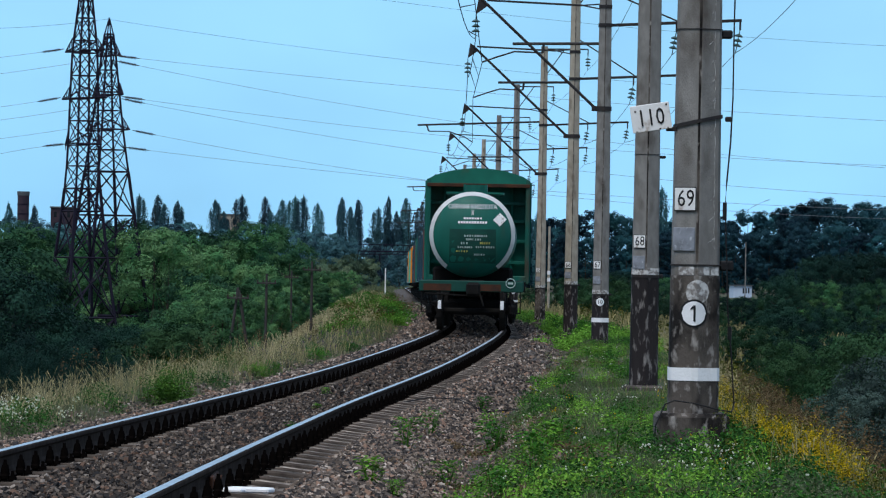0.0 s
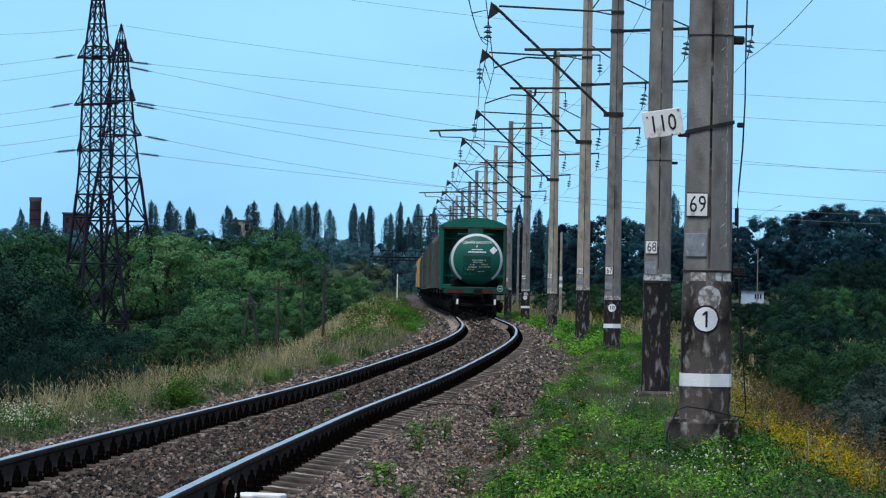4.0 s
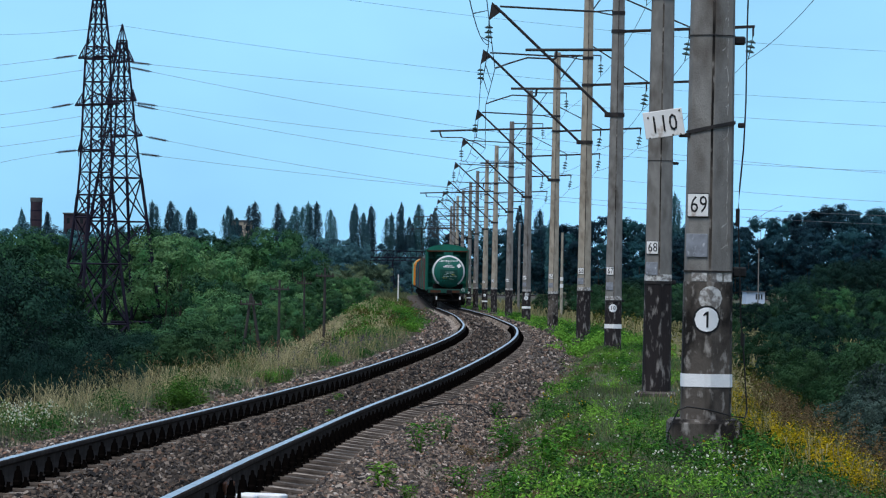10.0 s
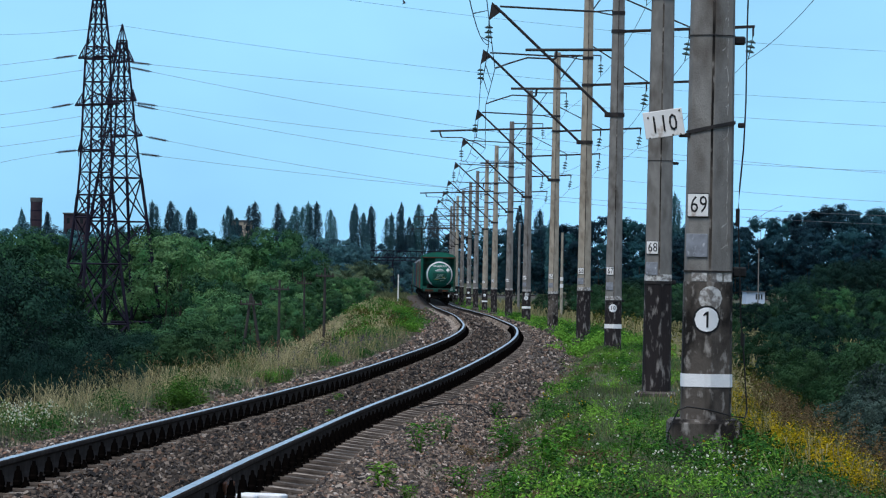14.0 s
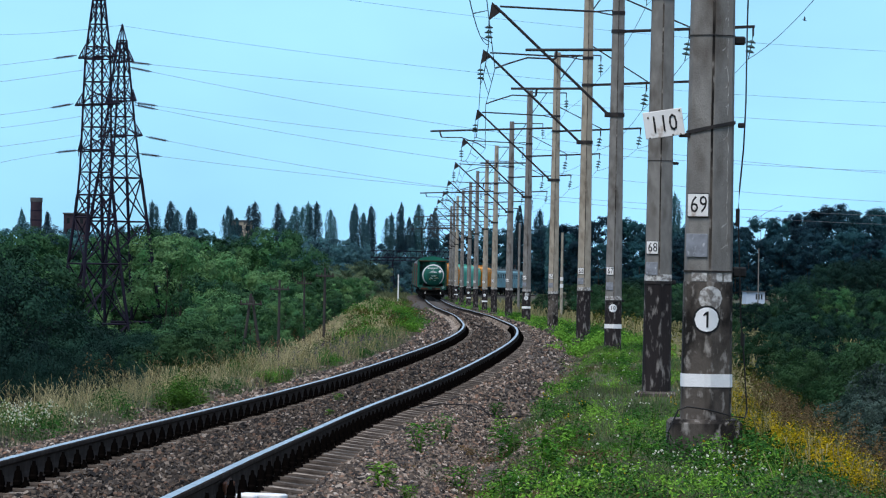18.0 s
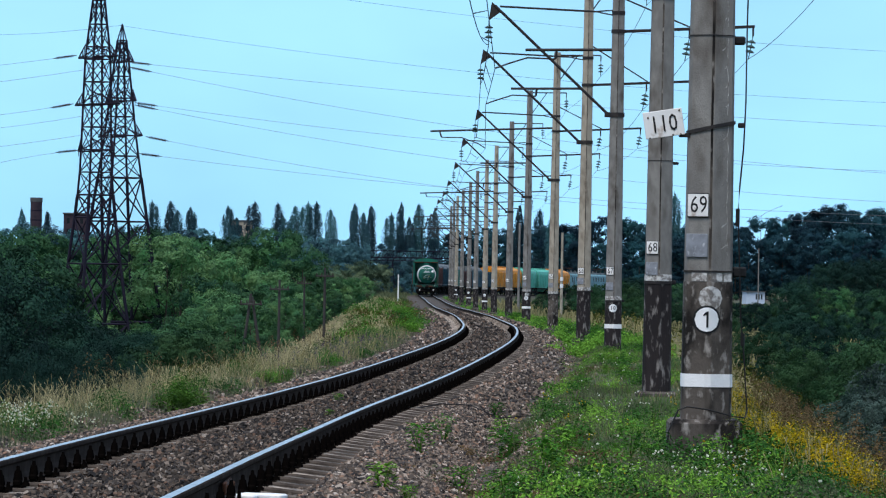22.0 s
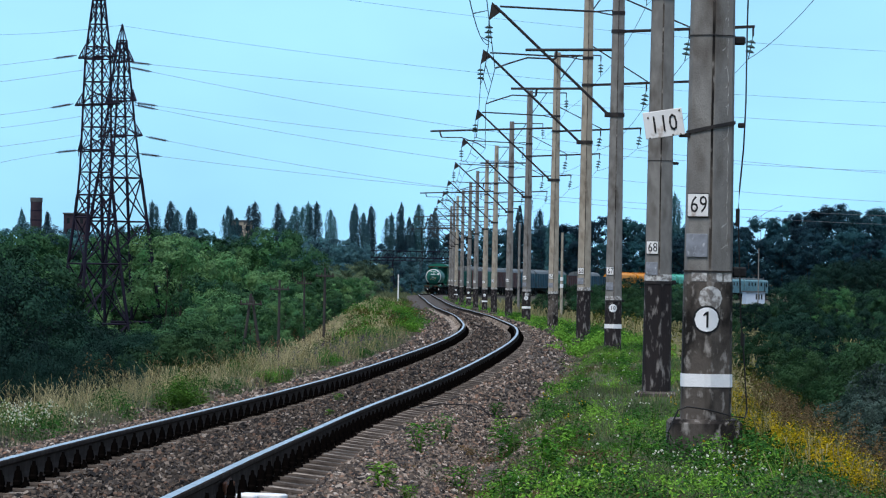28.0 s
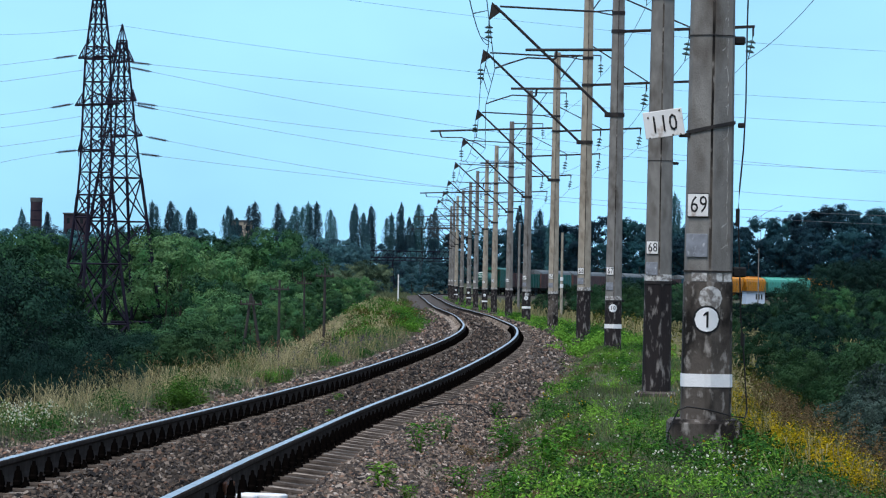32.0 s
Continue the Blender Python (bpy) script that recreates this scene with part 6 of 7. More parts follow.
def blades(name, x, y, h, width, mat, label, lean=0.35, head=0.0, z=None):
    """Many bent grass blades as one object; head: share of the length that is a wider seed head."""
    n = len(x)
    # trodden short round the first pole's footing
    h = np.where((np.abs(x - 2.05) < 0.55) & (y > 30.5) & (y < 35.6), np.minimum(h, 0.07), h)
    z = ground_z(x, y) - 0.02 if z is None else z
    a = veg.uniform(0, 2 * np.pi, n)
    bend = h * veg.uniform(0.05, lean, n)
    side = veg.uniform(0, 2 * np.pi, n)
    wx, wy = np.cos(side) * width / 2, np.sin(side) * width / 2
    dx, dy = np.cos(a) * bend, np.sin(a) * bend
    p0 = np.stack([x, y, z], 1)
    w = np.stack([wx, wy, np.zeros(n)], 1)
    mid = p0 + np.stack([dx * 0.35, dy * 0.35, h * 0.55], 1)
    tip = p0 + np.stack([dx, dy, h], 1)
    if head > 0:
        neck = mid + (tip - mid) * (1 - head * 2)
        belly = neck + (tip - neck) * 0.45
        wh = w * veg.uniform(1.4, 2.3, n)[:, None]
        v = np.stack([p0 - w, p0 + w, mid + w * 0.8, mid - w * 0.8, neck + w * 0.6, neck - w * 0.6, belly + wh, belly - wh, tip], 1)
        quads = np.array([[0, 1, 2, 3], [3, 2, 4, 5], [5, 4, 6, 7]])
        tris = np.array([[7, 6, 8]])
        k = 9
    else:
        v = np.stack([p0 - w, p0 + w, mid + w * 0.75, mid - w * 0.75, tip], 1)
        quads, tris, k = np.array([[0, 1, 2, 3]]), np.array([[3, 2, 4]]), 5
    base = (np.arange(n) * k)[:, None, None]
    faces = (quads[None] + base).reshape(-1, 4).tolist() + (tris[None] + base).reshape(-1, 3).tolist()
    ob = soup(name, v.reshape(-1, 3).tolist(), faces, M[mat])
    return tagged(ob, label, "grass", kind="stuff")


def scatter(n, y0, y1, u0, u1, near=1.6, patchy=0.0, pscale=1.0):
    """Places along the track: more of them near, thinned by broad patches."""
    t = veg.uniform(0, 1, n)
    y = y0 + (y1 - y0) * t ** near
    u = veg.uniform(u0, u1, n)
    x = line_x(y) + u
    if patchy:
        keep = veg.uniform(0, 1, n) > patchy * (0.5 + 0.5 * np.sin(x * 2.1 * pscale + 0.5 * y * pscale) * np.sin(0.33 * y * pscale - x * pscale))
        x, y = x[keep], y[keep]
    return x, y


def heads(name, x, y, h, size, count, mat, label, stem="grass_green", spread=0.08, cat="flowers"):
    """Flower stems with a small cluster of petals at the top."""
    n = len(x)
    z = ground_z(x, y)
    m = n * count
    px, py, pz = np.repeat(x, count) + veg.normal(0, spread, m), np.repeat(y, count) + veg.normal(0, spread, m), np.repeat(z + h, count) + veg.normal(0, spread * 0.8, m)
    d = veg.normal(size=(m, 3))
    d /= np.linalg.norm(d, axis=1)[:, None]
    e = np.cross(d, veg.normal(size=(m, 3)))
    e /= np.linalg.norm(e, axis=1)[:, None]
    s = size * veg.uniform(0.6, 1.4, m)[:, None]
    p = np.stack([px, py, pz], 1)
    g = np.cross(d, e)
    v = np.stack([p - d * s, p + e * s * 0.8, p + d * s, p - e * s * 0.8, p + g * s * 0.9, p - g * s * 0.9], 1).reshape(-1, 3)
    tri = np.array([[0, 1, 4], [1, 2, 4], [2, 3, 4], [3, 0, 4], [1, 0, 5], [2, 1, 5], [3, 2, 5], [0, 3, 5]])
    f = (tri[None] + (np.arange(m) * 6)[:, None, None]).reshape(-1, 3)
    ob = soup(name, v.tolist(), f.tolist(), M[mat])
    tagged(ob, label, cat, kind="stuff")
    blades("flower_stems", x, y, h, np.full(n, 0.006), stem, "thin stems under the " + label.split(" on")[0][:40], lean=0.12)
    return ob


def herbs(name, x, y, h, spread, count, leaf, mat, label, low=0.0, lean=0.25, cat="weeds"):
    """Many small plants as one object: leaves gathered round a leaning stem, from share low of its height upwards."""
    n = len(x)
    h, spread = np.broadcast_to(h, n), np.broadcast_to(spread, n)
    a, k = veg.uniform(0, 2 * np.pi, n), veg.uniform(0, lean, n)
    i = np.repeat(np.arange(n), count)
    t = low + (1 - low) * veg.beta(1.5, 1.2, len(i))
    g = veg.normal(size=(len(i), 3))
    w = spread[i] * (0.35 + 0.65 * np.sin(np.pi * np.clip(t, 0, 1)) ** 0.7)
    px, py = x[i] + np.cos(a[i]) * k[i] * h[i] * t + g[:, 0] * w, y[i] + np.sin(a[i]) * k[i] * h[i] * t + g[:, 1] * w
    pz = ground_z(x, y)[i] + np.maximum(h[i] * t + 0.25 * g[:, 2] * spread[i], 0.008)
    d = np.stack([g[:, 0], g[:, 1], 0.5 + np.abs(g[:, 2])], 1)
    d /= np.linalg.norm(d, axis=1)[:, None]
    me = leaf_mesh(name, veg, np.stack([px, py, pz], 1), d, leaf, M[mat])
    return tagged(new(name, me), label, cat, kind="stuff")


def patches(n, y0, y1, u0, u1, near, lumps, size):
    """Places gathered in lumps along the track."""
    cy = y0 + (y1 - y0) * veg.uniform(0, 1, lumps) ** near
    cu = veg.uniform(u0, u1, lumps)
    r = size * veg.uniform(0.5, 1.5, lumps)
    k = veg.integers(0, lumps, n)
    y = cy[k] + veg.normal(size=n) * r[k] * 2.2
    x = line_x(np.maximum(y, 20)) + cu[k] + veg.normal(size=n) * r[k]
    keep = y > 21
    return x[keep], y[keep]


def build_verges():
    uni = veg.uniform
    # right-hand verge: fine short grass, thinner towards the ballast, with bare dry patches
    x, y = scatter(90000, 21, 150, 2.15, 4.9, 1.9, 0.9, 1.2)
    u = x - line_x(y)
    keep = uni(0, 1, len(x)) < smooth(2.1, 3.2, u + 0.45 * wobble(x, y, 3)) * (0.55 + 0.45 * wobble(x, y, 1.7)) + 0.05
    x, y = x[keep], y[keep]
    blades("verge_grass", x, y, uni(0.04, 0.15, len(x)) * (1 + 0.6 * wobble(x, y, 1.5)), uni(0.0025, 0.006, len(x)) * (1 + y / 90), "grass_green", "short green grass on the verge beside the poles", 0.8)
    x, y = patches(22000, 22, 120, 2.4, 4.8, 1.7, 46, 0.17)
    blades("verge_tufts", x, y, uni(0.05, 0.17, len(x)), uni(0.003, 0.006, len(x)) * (1 + y / 100), "weed_grey", "soft grey-green grass tufts on the verge", 0.8)
    x, y = scatter(16000, 21, 170, 2.3, 5.2, 1.9, 0.95, 0.8)
    blades("verge_straw", x, y, uni(0.03, 0.12, len(x)), uni(0.004, 0.008, len(x)) * (1 + y / 120), "grass_dry", "dry straw among the green verge grass", 0.8)
    x, y = patches(700, 22, 90, 2.2, 3.6, 1.7, 26, 0.2)
    herbs("verge_litter", x, y, 0.05, 0.06, 22, 0.030, "rust_flower", "brown dead herbs at the ballast edge", lean=0.6)
    # leafy herbs in lumps
    for n, lumps, h0, h1, wide, count, leaf, mat, name, label in (
            (620, 34, 0.07, 0.26, 0.050, 56, 0.023, "weed", "verge_herbs", "bright green leafy herbs on the verge"),
            (720, 34, 0.06, 0.24, 0.055, 56, 0.026, "weed_dark", "verge_nettles", "dark green broad-leaved herbs on the verge"),
            (300, 24, 0.08, 0.26, 0.040, 44, 0.019, "weed_lime", "verge_sprigs", "yellow-green sprigs on the verge"),
            (360, 30, 0.08, 0.22, 0.075, 50, 0.020, "weed_grey", "verge_wormwood", "grey-green feathery herbs on the verge")):
        x, y = patches(n, 22, 150, 2.55, 4.75, 1.8, lumps, 0.17)
        herbs(name, x, y, uni(h0, h1, len(x)), wide, count, leaf, mat, label)
    # the lump of herbs beside the first pole's footing
    x, y = 2.42 + 0.10 * veg.normal(size=60), 34.3 + 0.5 * veg.normal(size=60)
    herbs("footing_herbs", x, y, uni(0.10, 0.30, 60), 0.05, 40, 0.040, "weed_dark", "dark green herbs growing against the pole footing")
    # slope edge: a ragged band of yellowing plants, olive and withered brown ones behind
    def band(n, off, wide, y0=29.0, y1=74.0):
        yy = y0 + (y1 - y0) * uni(0, 1, n) ** 1.3
        return line_x(yy) + 4.80 + 0.016 * (yy - 30) + off + 0.10 * np.sin(yy * 0.7) + wide * veg.normal(size=n), yy
    x, y = band(2600, 0.15, 0.30)
    blades("slope_grass", x, y, uni(0.12, 0.42, len(x)), uni(0.004, 0.009, len(x)), "grass_dry", "tall dry grass on the slope edge", 0.5, 0.12)
    x, y = band(5200, 0.45, 0.45)
    blades("slope_green", x, y, uni(0.10, 0.36, len(x)), uni(0.006, 0.012, len(x)), "olive_leaf", "olive stalks on the slope edge", 0.5)
    x, y = band(520, -0.02, 0.10)
    herbs("golden_herbs", x, y, uni(0.12, 0.40, len(x)), 0.032, 95, 0.017, "gold_leaf", "golden yellow herbs on the slope edge", 0.2, 0.3)
    x, y = band(260, 0.42, 0.30)
    herbs("yellowing_herbs", x, y, uni(0.15, 0.48, len(x)), 0.045, 40, 0.018, "gold_leaf", "yellowing herbs scattered on the slope", 0.35, 0.3)
    x, y = band(900, 0.36, 0.36)
    herbs("olive_herbs", x, y, uni(0.12, 0.46, len(x)), 0.055, 70, 0.021, "olive_leaf", "olive green herbs on the slope edge", 0.05, 0.3)
    x, y = band(420, 0.75, 0.40)
    herbs("green_herbs", x, y, uni(0.12, 0.40, len(x)), 0.06, 36, 0.034, "weed_dark", "dark green herbs on the slope", 0.05, 0.3)
    x, y = band(520, 0.78, 0.34, 33.0, 84.0)
    x = np.maximum(x, line_x(y) + 5.0)
    blades("withered_stems", x, y, uni(0.35, 0.72, len(x)), uni(0.004, 0.007, len(x)), "rust_flower", "withered brown stems on the slope", 0.25)
    herbs("withered_umbels", x, y, uni(0.40, 0.74, len(x)), 0.050, 34, 0.024, "rust_flower", "withered red-brown flower heads on the slope", 0.72, 0.2)
    x, y = scatter(150, 27, 90, 2.6, 4.8, 1.5, 0.6, 1.0)
    heads("white_flowers", x, y, uni(0.07, 0.20, len(x)), 0.0085, 3, "white_flower", "small white flowers in the verge grass", spread=0.022)
    y = 29.5 + 4.0 * uni(0, 1, 34)
    x = 2.08 + 0.30 * veg.normal(size=34)
    heads("daisies", x, y, uni(0.05, 0.15, 34), 0.010, 3, "white_flower", "white daisies in front of the pole footing", spread=0.016)
    x, y = scatter(16, 28, 70, 2.6, 4.6, 1.7)
    heads("yellow_flowers", x, y, uni(0.12, 0.30, len(x)), 0.009, 4, "yellow_flower", "small yellow flowers in the verge grass", spread=0.025)
    # left-hand bank: straw grass over grey-green and dark herbs
    x, y = scatter(4500, 75, 145, -4.4, -2.5, 1.2, 0.8, 0.7)
    blades("bank_mixed", x, y, uni(0.10, 0.36, len(x)), uni(0.006, 0.013, len(x)), "grass_dry", "low dry grass mixed with green on the bank", 0.6, 0.12)
    x, y = scatter(4200, 40, 92, -4.7, -2.75, 1.5, 0.95, 1.1)
    blades("bank_grass", x, y, uni(0.16, 0.60, len(x)), uni(0.002, 0.0045, len(x)) * (1 + y / 110), "grass_dry", "tall dry straw-coloured grass on the bank", 0.85, 0.14)
    x, y = patches(7000, 41, 100, -4.6, -2.7, 1.2, 60, 0.16)
    blades("bank_tufts", x, y, uni(0.10, 0.45, len(x)), uni(0.0018, 0.004, len(x)) * (1 + y / 110), "straw_pale", "pale dry grass tufts on the bank", 0.85, 0.12)
    x, y = scatter(26000, 40, 150, -4.6, -2.35, 1.6, 0.8, 0.9)
    blades("bank_green", x, y, uni(0.05, 0.26, len(x)), uni(0.003, 0.007, len(x)) * (1 + y / 150), "weed_grey", "grey-green grass along the ballast edge", 0.7)
    for n, lumps, u0, u1, h0, h1, wide, count, leaf, mat, name, label in (
            (900, 40, -4.4, -2.5, 0.08, 0.34, 0.07, 44, 0.030, "weed_dark", "bank_herbs", "dark green herbs on the bank"),
            (420, 24, -4.2, -2.45, 0.06, 0.24, 0.06, 40, 0.026, "weed", "bank_sprigs", "bright green herbs on the bank"),
            (260, 26, -4.5, -2.9, 0.20, 0.50, 0.07, 30, 0.032, "olive_leaf", "bank_olive", "olive green herbs on the bank"),
            (420, 36, -4.2, -2.5, 0.08, 0.28, 0.08, 40, 0.026, "weed_grey", "bank_wormwood", "grey-green feathery herbs on the bank")):
        x, y = patches(n, 42, 150, u0, u1, 1.3, lumps, 0.16)
        herbs(name, x, y, uni(h0, h1, len(x)), wide, count, leaf, mat, label)
    x, y = patches(95, 43, 54, -3.2, -2.7, 1.0, 8, 0.12)
    heads("meadow_flowers", x, y, uni(0.08, 0.30, len(x)), 0.011, 7, "white_flower", "creamy white meadow flowers on the bank", spread=0.035)
    x, y = scatter(160, 84, 118, -3.6, -2.6, 1.0, 0.5)
    herbs("sage_spikes", x, y, uni(0.14, 0.36, len(x)), 0.018, 26, 0.026, "purple_flower", "purple sage spikes on the bank", 0.4, 0.2, "flowers")
    x, y = scatter(90, 58, 130, -4.6, -3.0, 1.0, 0.4)
    blades("dock_stems", x, y, uni(0.4, 0.8, len(x)), np.full(len(x), 0.008), "rust_flower", "rusty dock stems on the bank", 0.2)
    herbs("withered_docks", x, y, uni(0.45, 0.82, len(x)), 0.045, 34, 0.030, "rust_flower", "rusty brown dock heads on the bank", 0.6, 0.2)
    # mound and far dry meadows
    x, y = scatter(15000, 140, 430, -10.5, -3.2, 1.3, 0.5, 0.25)
    blades("mound_grass", x, y, uni(0.12, 0.42, len(x)), uni(0.010, 0.025, len(x)) * (1 + y / 200), "straw_pale", "dry grass on the low mound", 0.5, 0.15)
    x, y = scatter(9000, 400, 680, -24.0, -2.4, 1.0, 0.5, 0.2)
    blades("far_grass", x, y, uni(0.2, 0.7, len(x)), uni(0.05, 0.10, len(x)), "weed_grey", "grey-green rough grass beyond the mound", 0.5)
    for n, h1, mat, name, label in ((340, 0.55, "weed_dark", "mound_herbs", "dark green herbs on the mound"), (260, 0.6, "weed", "mound_sprigs", "bright green herbs on the mound"), (200, 0.6, "olive_leaf", "mound_olive", "olive herbs on the mound"), (150, 0.6, "rust_flower", "mound_docks", "red-brown withered herbs on the mound")):
        x, y = patches(n, 130, 420, -5.4, -2.5, 1.3, 22, 0.35)
        herbs(name, x, y, uni(0.15, h1, len(x)), 0.16, 34, 0.075, mat, label)
    x, y = scatter(16000, 105, 520, 4.3, 34.0, 1.4, 0.5, 0.15)
    blades("meadow_grass", x, y, uni(0.25, 0.7, len(x)), uni(0.015, 0.035, len(x)) * (1 + y / 200), "grass_dry", "pale dry meadow beyond the poles", 0.5, 0.12)
    x, y = scatter(8000, 74, 150, 4.6, 8.5, 1.2, 0.6, 0.5)
    blades("meadow_edge", x, y, uni(0.12, 0.42, len(x)), uni(0.006, 0.013, len(x)), "straw_pale", "dry grass behind the poles", 0.6, 0.12)
    x, y = patches(380, 90, 420, 5.5, 12.0, 1.2, 40, 0.5)
    herbs("meadow_herbs", x, y, uni(0.25, 0.8, len(x)), 0.22, 34, 0.085, "olive_leaf", "olive herbs in the dry meadow", 0.0)
    for n, mat, name, label in ((800, "weed", "far_verge", "green herbs along the distant poles"), (500, "weed_dark", "far_verge_herbs", "dark herbs along the distant poles")):
        x, y = patches(n, 110, 520, 2.3, 3.7, 1.2, 70, 0.24)
        herbs(name, x, y, uni(0.12, 0.42, len(x)), 0.14, 30, 0.070, mat, label)


build_verges()


def weed_plant(seed, h, leaves, size, mat, tufts=0):
    """A leafy plant; with tufts its leaves gather in uneven sprays."""
    rng = random.Random(seed)
    verts, faces = [], []
    spray = []
    for k in range(tufts):
        a, r = rng.uniform(0, 6.28), h * 0.75 * rng.random() ** 0.6
        spray.append(Vector((math.cos(a) * r, math.sin(a) * r, h * rng.uniform(0.12, 1.0) * (1.05 - 0.55 * r / (h * 0.75)))))
    for k in range(leaves):
        a, t = rng.uniform(0, 6.28), rng.random() ** 0.7
        p = Vector((math.cos(a), math.sin(a), 0)) * (h * 0.45 * rng.random()) + Vector((0, 0, h * t))
        if tufts:
            c = spray[k % tufts]
            p = c + Vector((rng.gauss(0, 1), rng.gauss(0, 1), rng.gauss(0, 1) - 0.3)) * (h * (0.10 + 0.10 * (k % tufts) / tufts))
            p.z = max(0.02, p.z)
        d = Vector((math.cos(a), math.sin(a), rng.uniform(-0.3, 0.8))).normalized()
        s = d.cross(Vector((0, 0, 1))).normalized()
        L = size * rng.uniform(0.6, 1.3)
        i = len(verts)
        verts += [p, p + d * L * 0.5 + s * L * 0.28, p + d * L - Vector((0, 0, L * 0.2)), p + d * L * 0.5 - s * L * 0.28]
        faces.append((i, i + 1, i + 2, i + 3))
    me = bpy.data.meshes.new("weed_leaves")
    me.from_pydata(verts, [], faces)
    me.materials.append(M[mat])
    bm = bmesh.new()
    for k in range(5):
        a = rng.uniform(0, 6.28)
        rod(bm, (0, 0, -0.03), (math.cos(a) * h * 0.3, math.sin(a) * h * 0.3, h * rng.uniform(0.6, 0.95)), 0.006, 0.003, n=4)
    st = bpy.data.meshes.new("stems")
    bm.to_mesh(st)
    bm.free()
    st.materials.append(M[mat])
    return me, st


WEEDS = [weed_plant(40 + i, 0.22 + 0.06 * (i % 3), 150, 0.058, "weed") for i in range(5)]
BUSHES = [weed_plant(60 + i, 0.6, 1900, 0.062, "bush_leaf" if i % 2 else "weed", 22) for i in range(4)]


def put_weed(kind, x, y, size, label, name="weed"):
    ob = root(name, label=label, category="weed" if name == "weed" else "bush", group="weeds in the ballast" if name == "weed" else "low bushes")
    for nm, me in zip(("foliage", "stalk"), kind):
        tagged(new(nm, me), kind="stuff").parent = ob
    ob.matrix_basis = pose(x, y, float(ground_z(x, y)), 0, 0, tree_rng.uniform(0, 360)) @ Matrix.Diagonal((size, size, size, 1))


# weeds standing in the ballast, then along the verge's edge
for i, (u, y, size) in enumerate(((0.66, 42.5, 1.0), (1.75, 40.5, 1.0), (1.85, 46.5, 0.8), (2.05, 60, 0.95), (2.5, 44, 1.2), (1.75, 31.6, 0.9), (2.2, 36, 0.8), (2.35, 53, 0.9), (1.95, 31, 0.6), (2.55, 68, 1.2), (0.2, 55, 0.5), (-0.2, 62, 0.5))):
    put_weed(WEEDS[i % 5], float(line_x(y)) + u, y, size, "bright green weed growing in the ballast")
for i in range(40):
    y = 29 + 80 * tree_rng.random() ** 1.5
    u = tree_rng.uniform(2.5, 4.6)
    if y < 36 and u > 3.4:
        u -= 1.0
    put_weed(WEEDS[i % 5], float(line_x(y)) + u, y, tree_rng.uniform(0.5, 1.0), "bright green weed among the verge grass")
for k, (x, y) in enumerate(((1.75, 34.2), (1.9, 33.9), (2.1, 34.1), (2.3, 34.0), (2.42, 34.5), (2.5, 35.2), (1.62, 34.6))):
    put_weed(WEEDS[k % 5], x, y, 0.55 + 0.1 * (k % 3), "green weed growing against the pole footing")
for u, y, size in ((-2.42, 62.5, 0.85), (-2.5, 63.6, 0.75), (-5.0, 69, 1.0), (-2.6, 78, 0.55), (-2.6, 81, 0.5), (-2.65, 92, 0.5), (-2.6, 104, 0.6), (-3.9, 138, 1.2), (-4.2, 142, 1.3), (-2.7, 150, 0.9), (-2.6, 158, 0.9), (-2.7, 170, 1.1), (-3.2, 185, 1.4), (-3.4, 220, 1.6), (3.0, 118, 0.9), (3.2, 135, 0.9), (2.9, 150, 1.0), (2.8, 190, 1.0), (2.8, 230, 1.2), (3.3, 90, 0.6)):
    put_weed(BUSHES[int(y * 2) % 4], float(line_x(y)) + u, y, size, "low bright green bush beside the track", "low_bush")


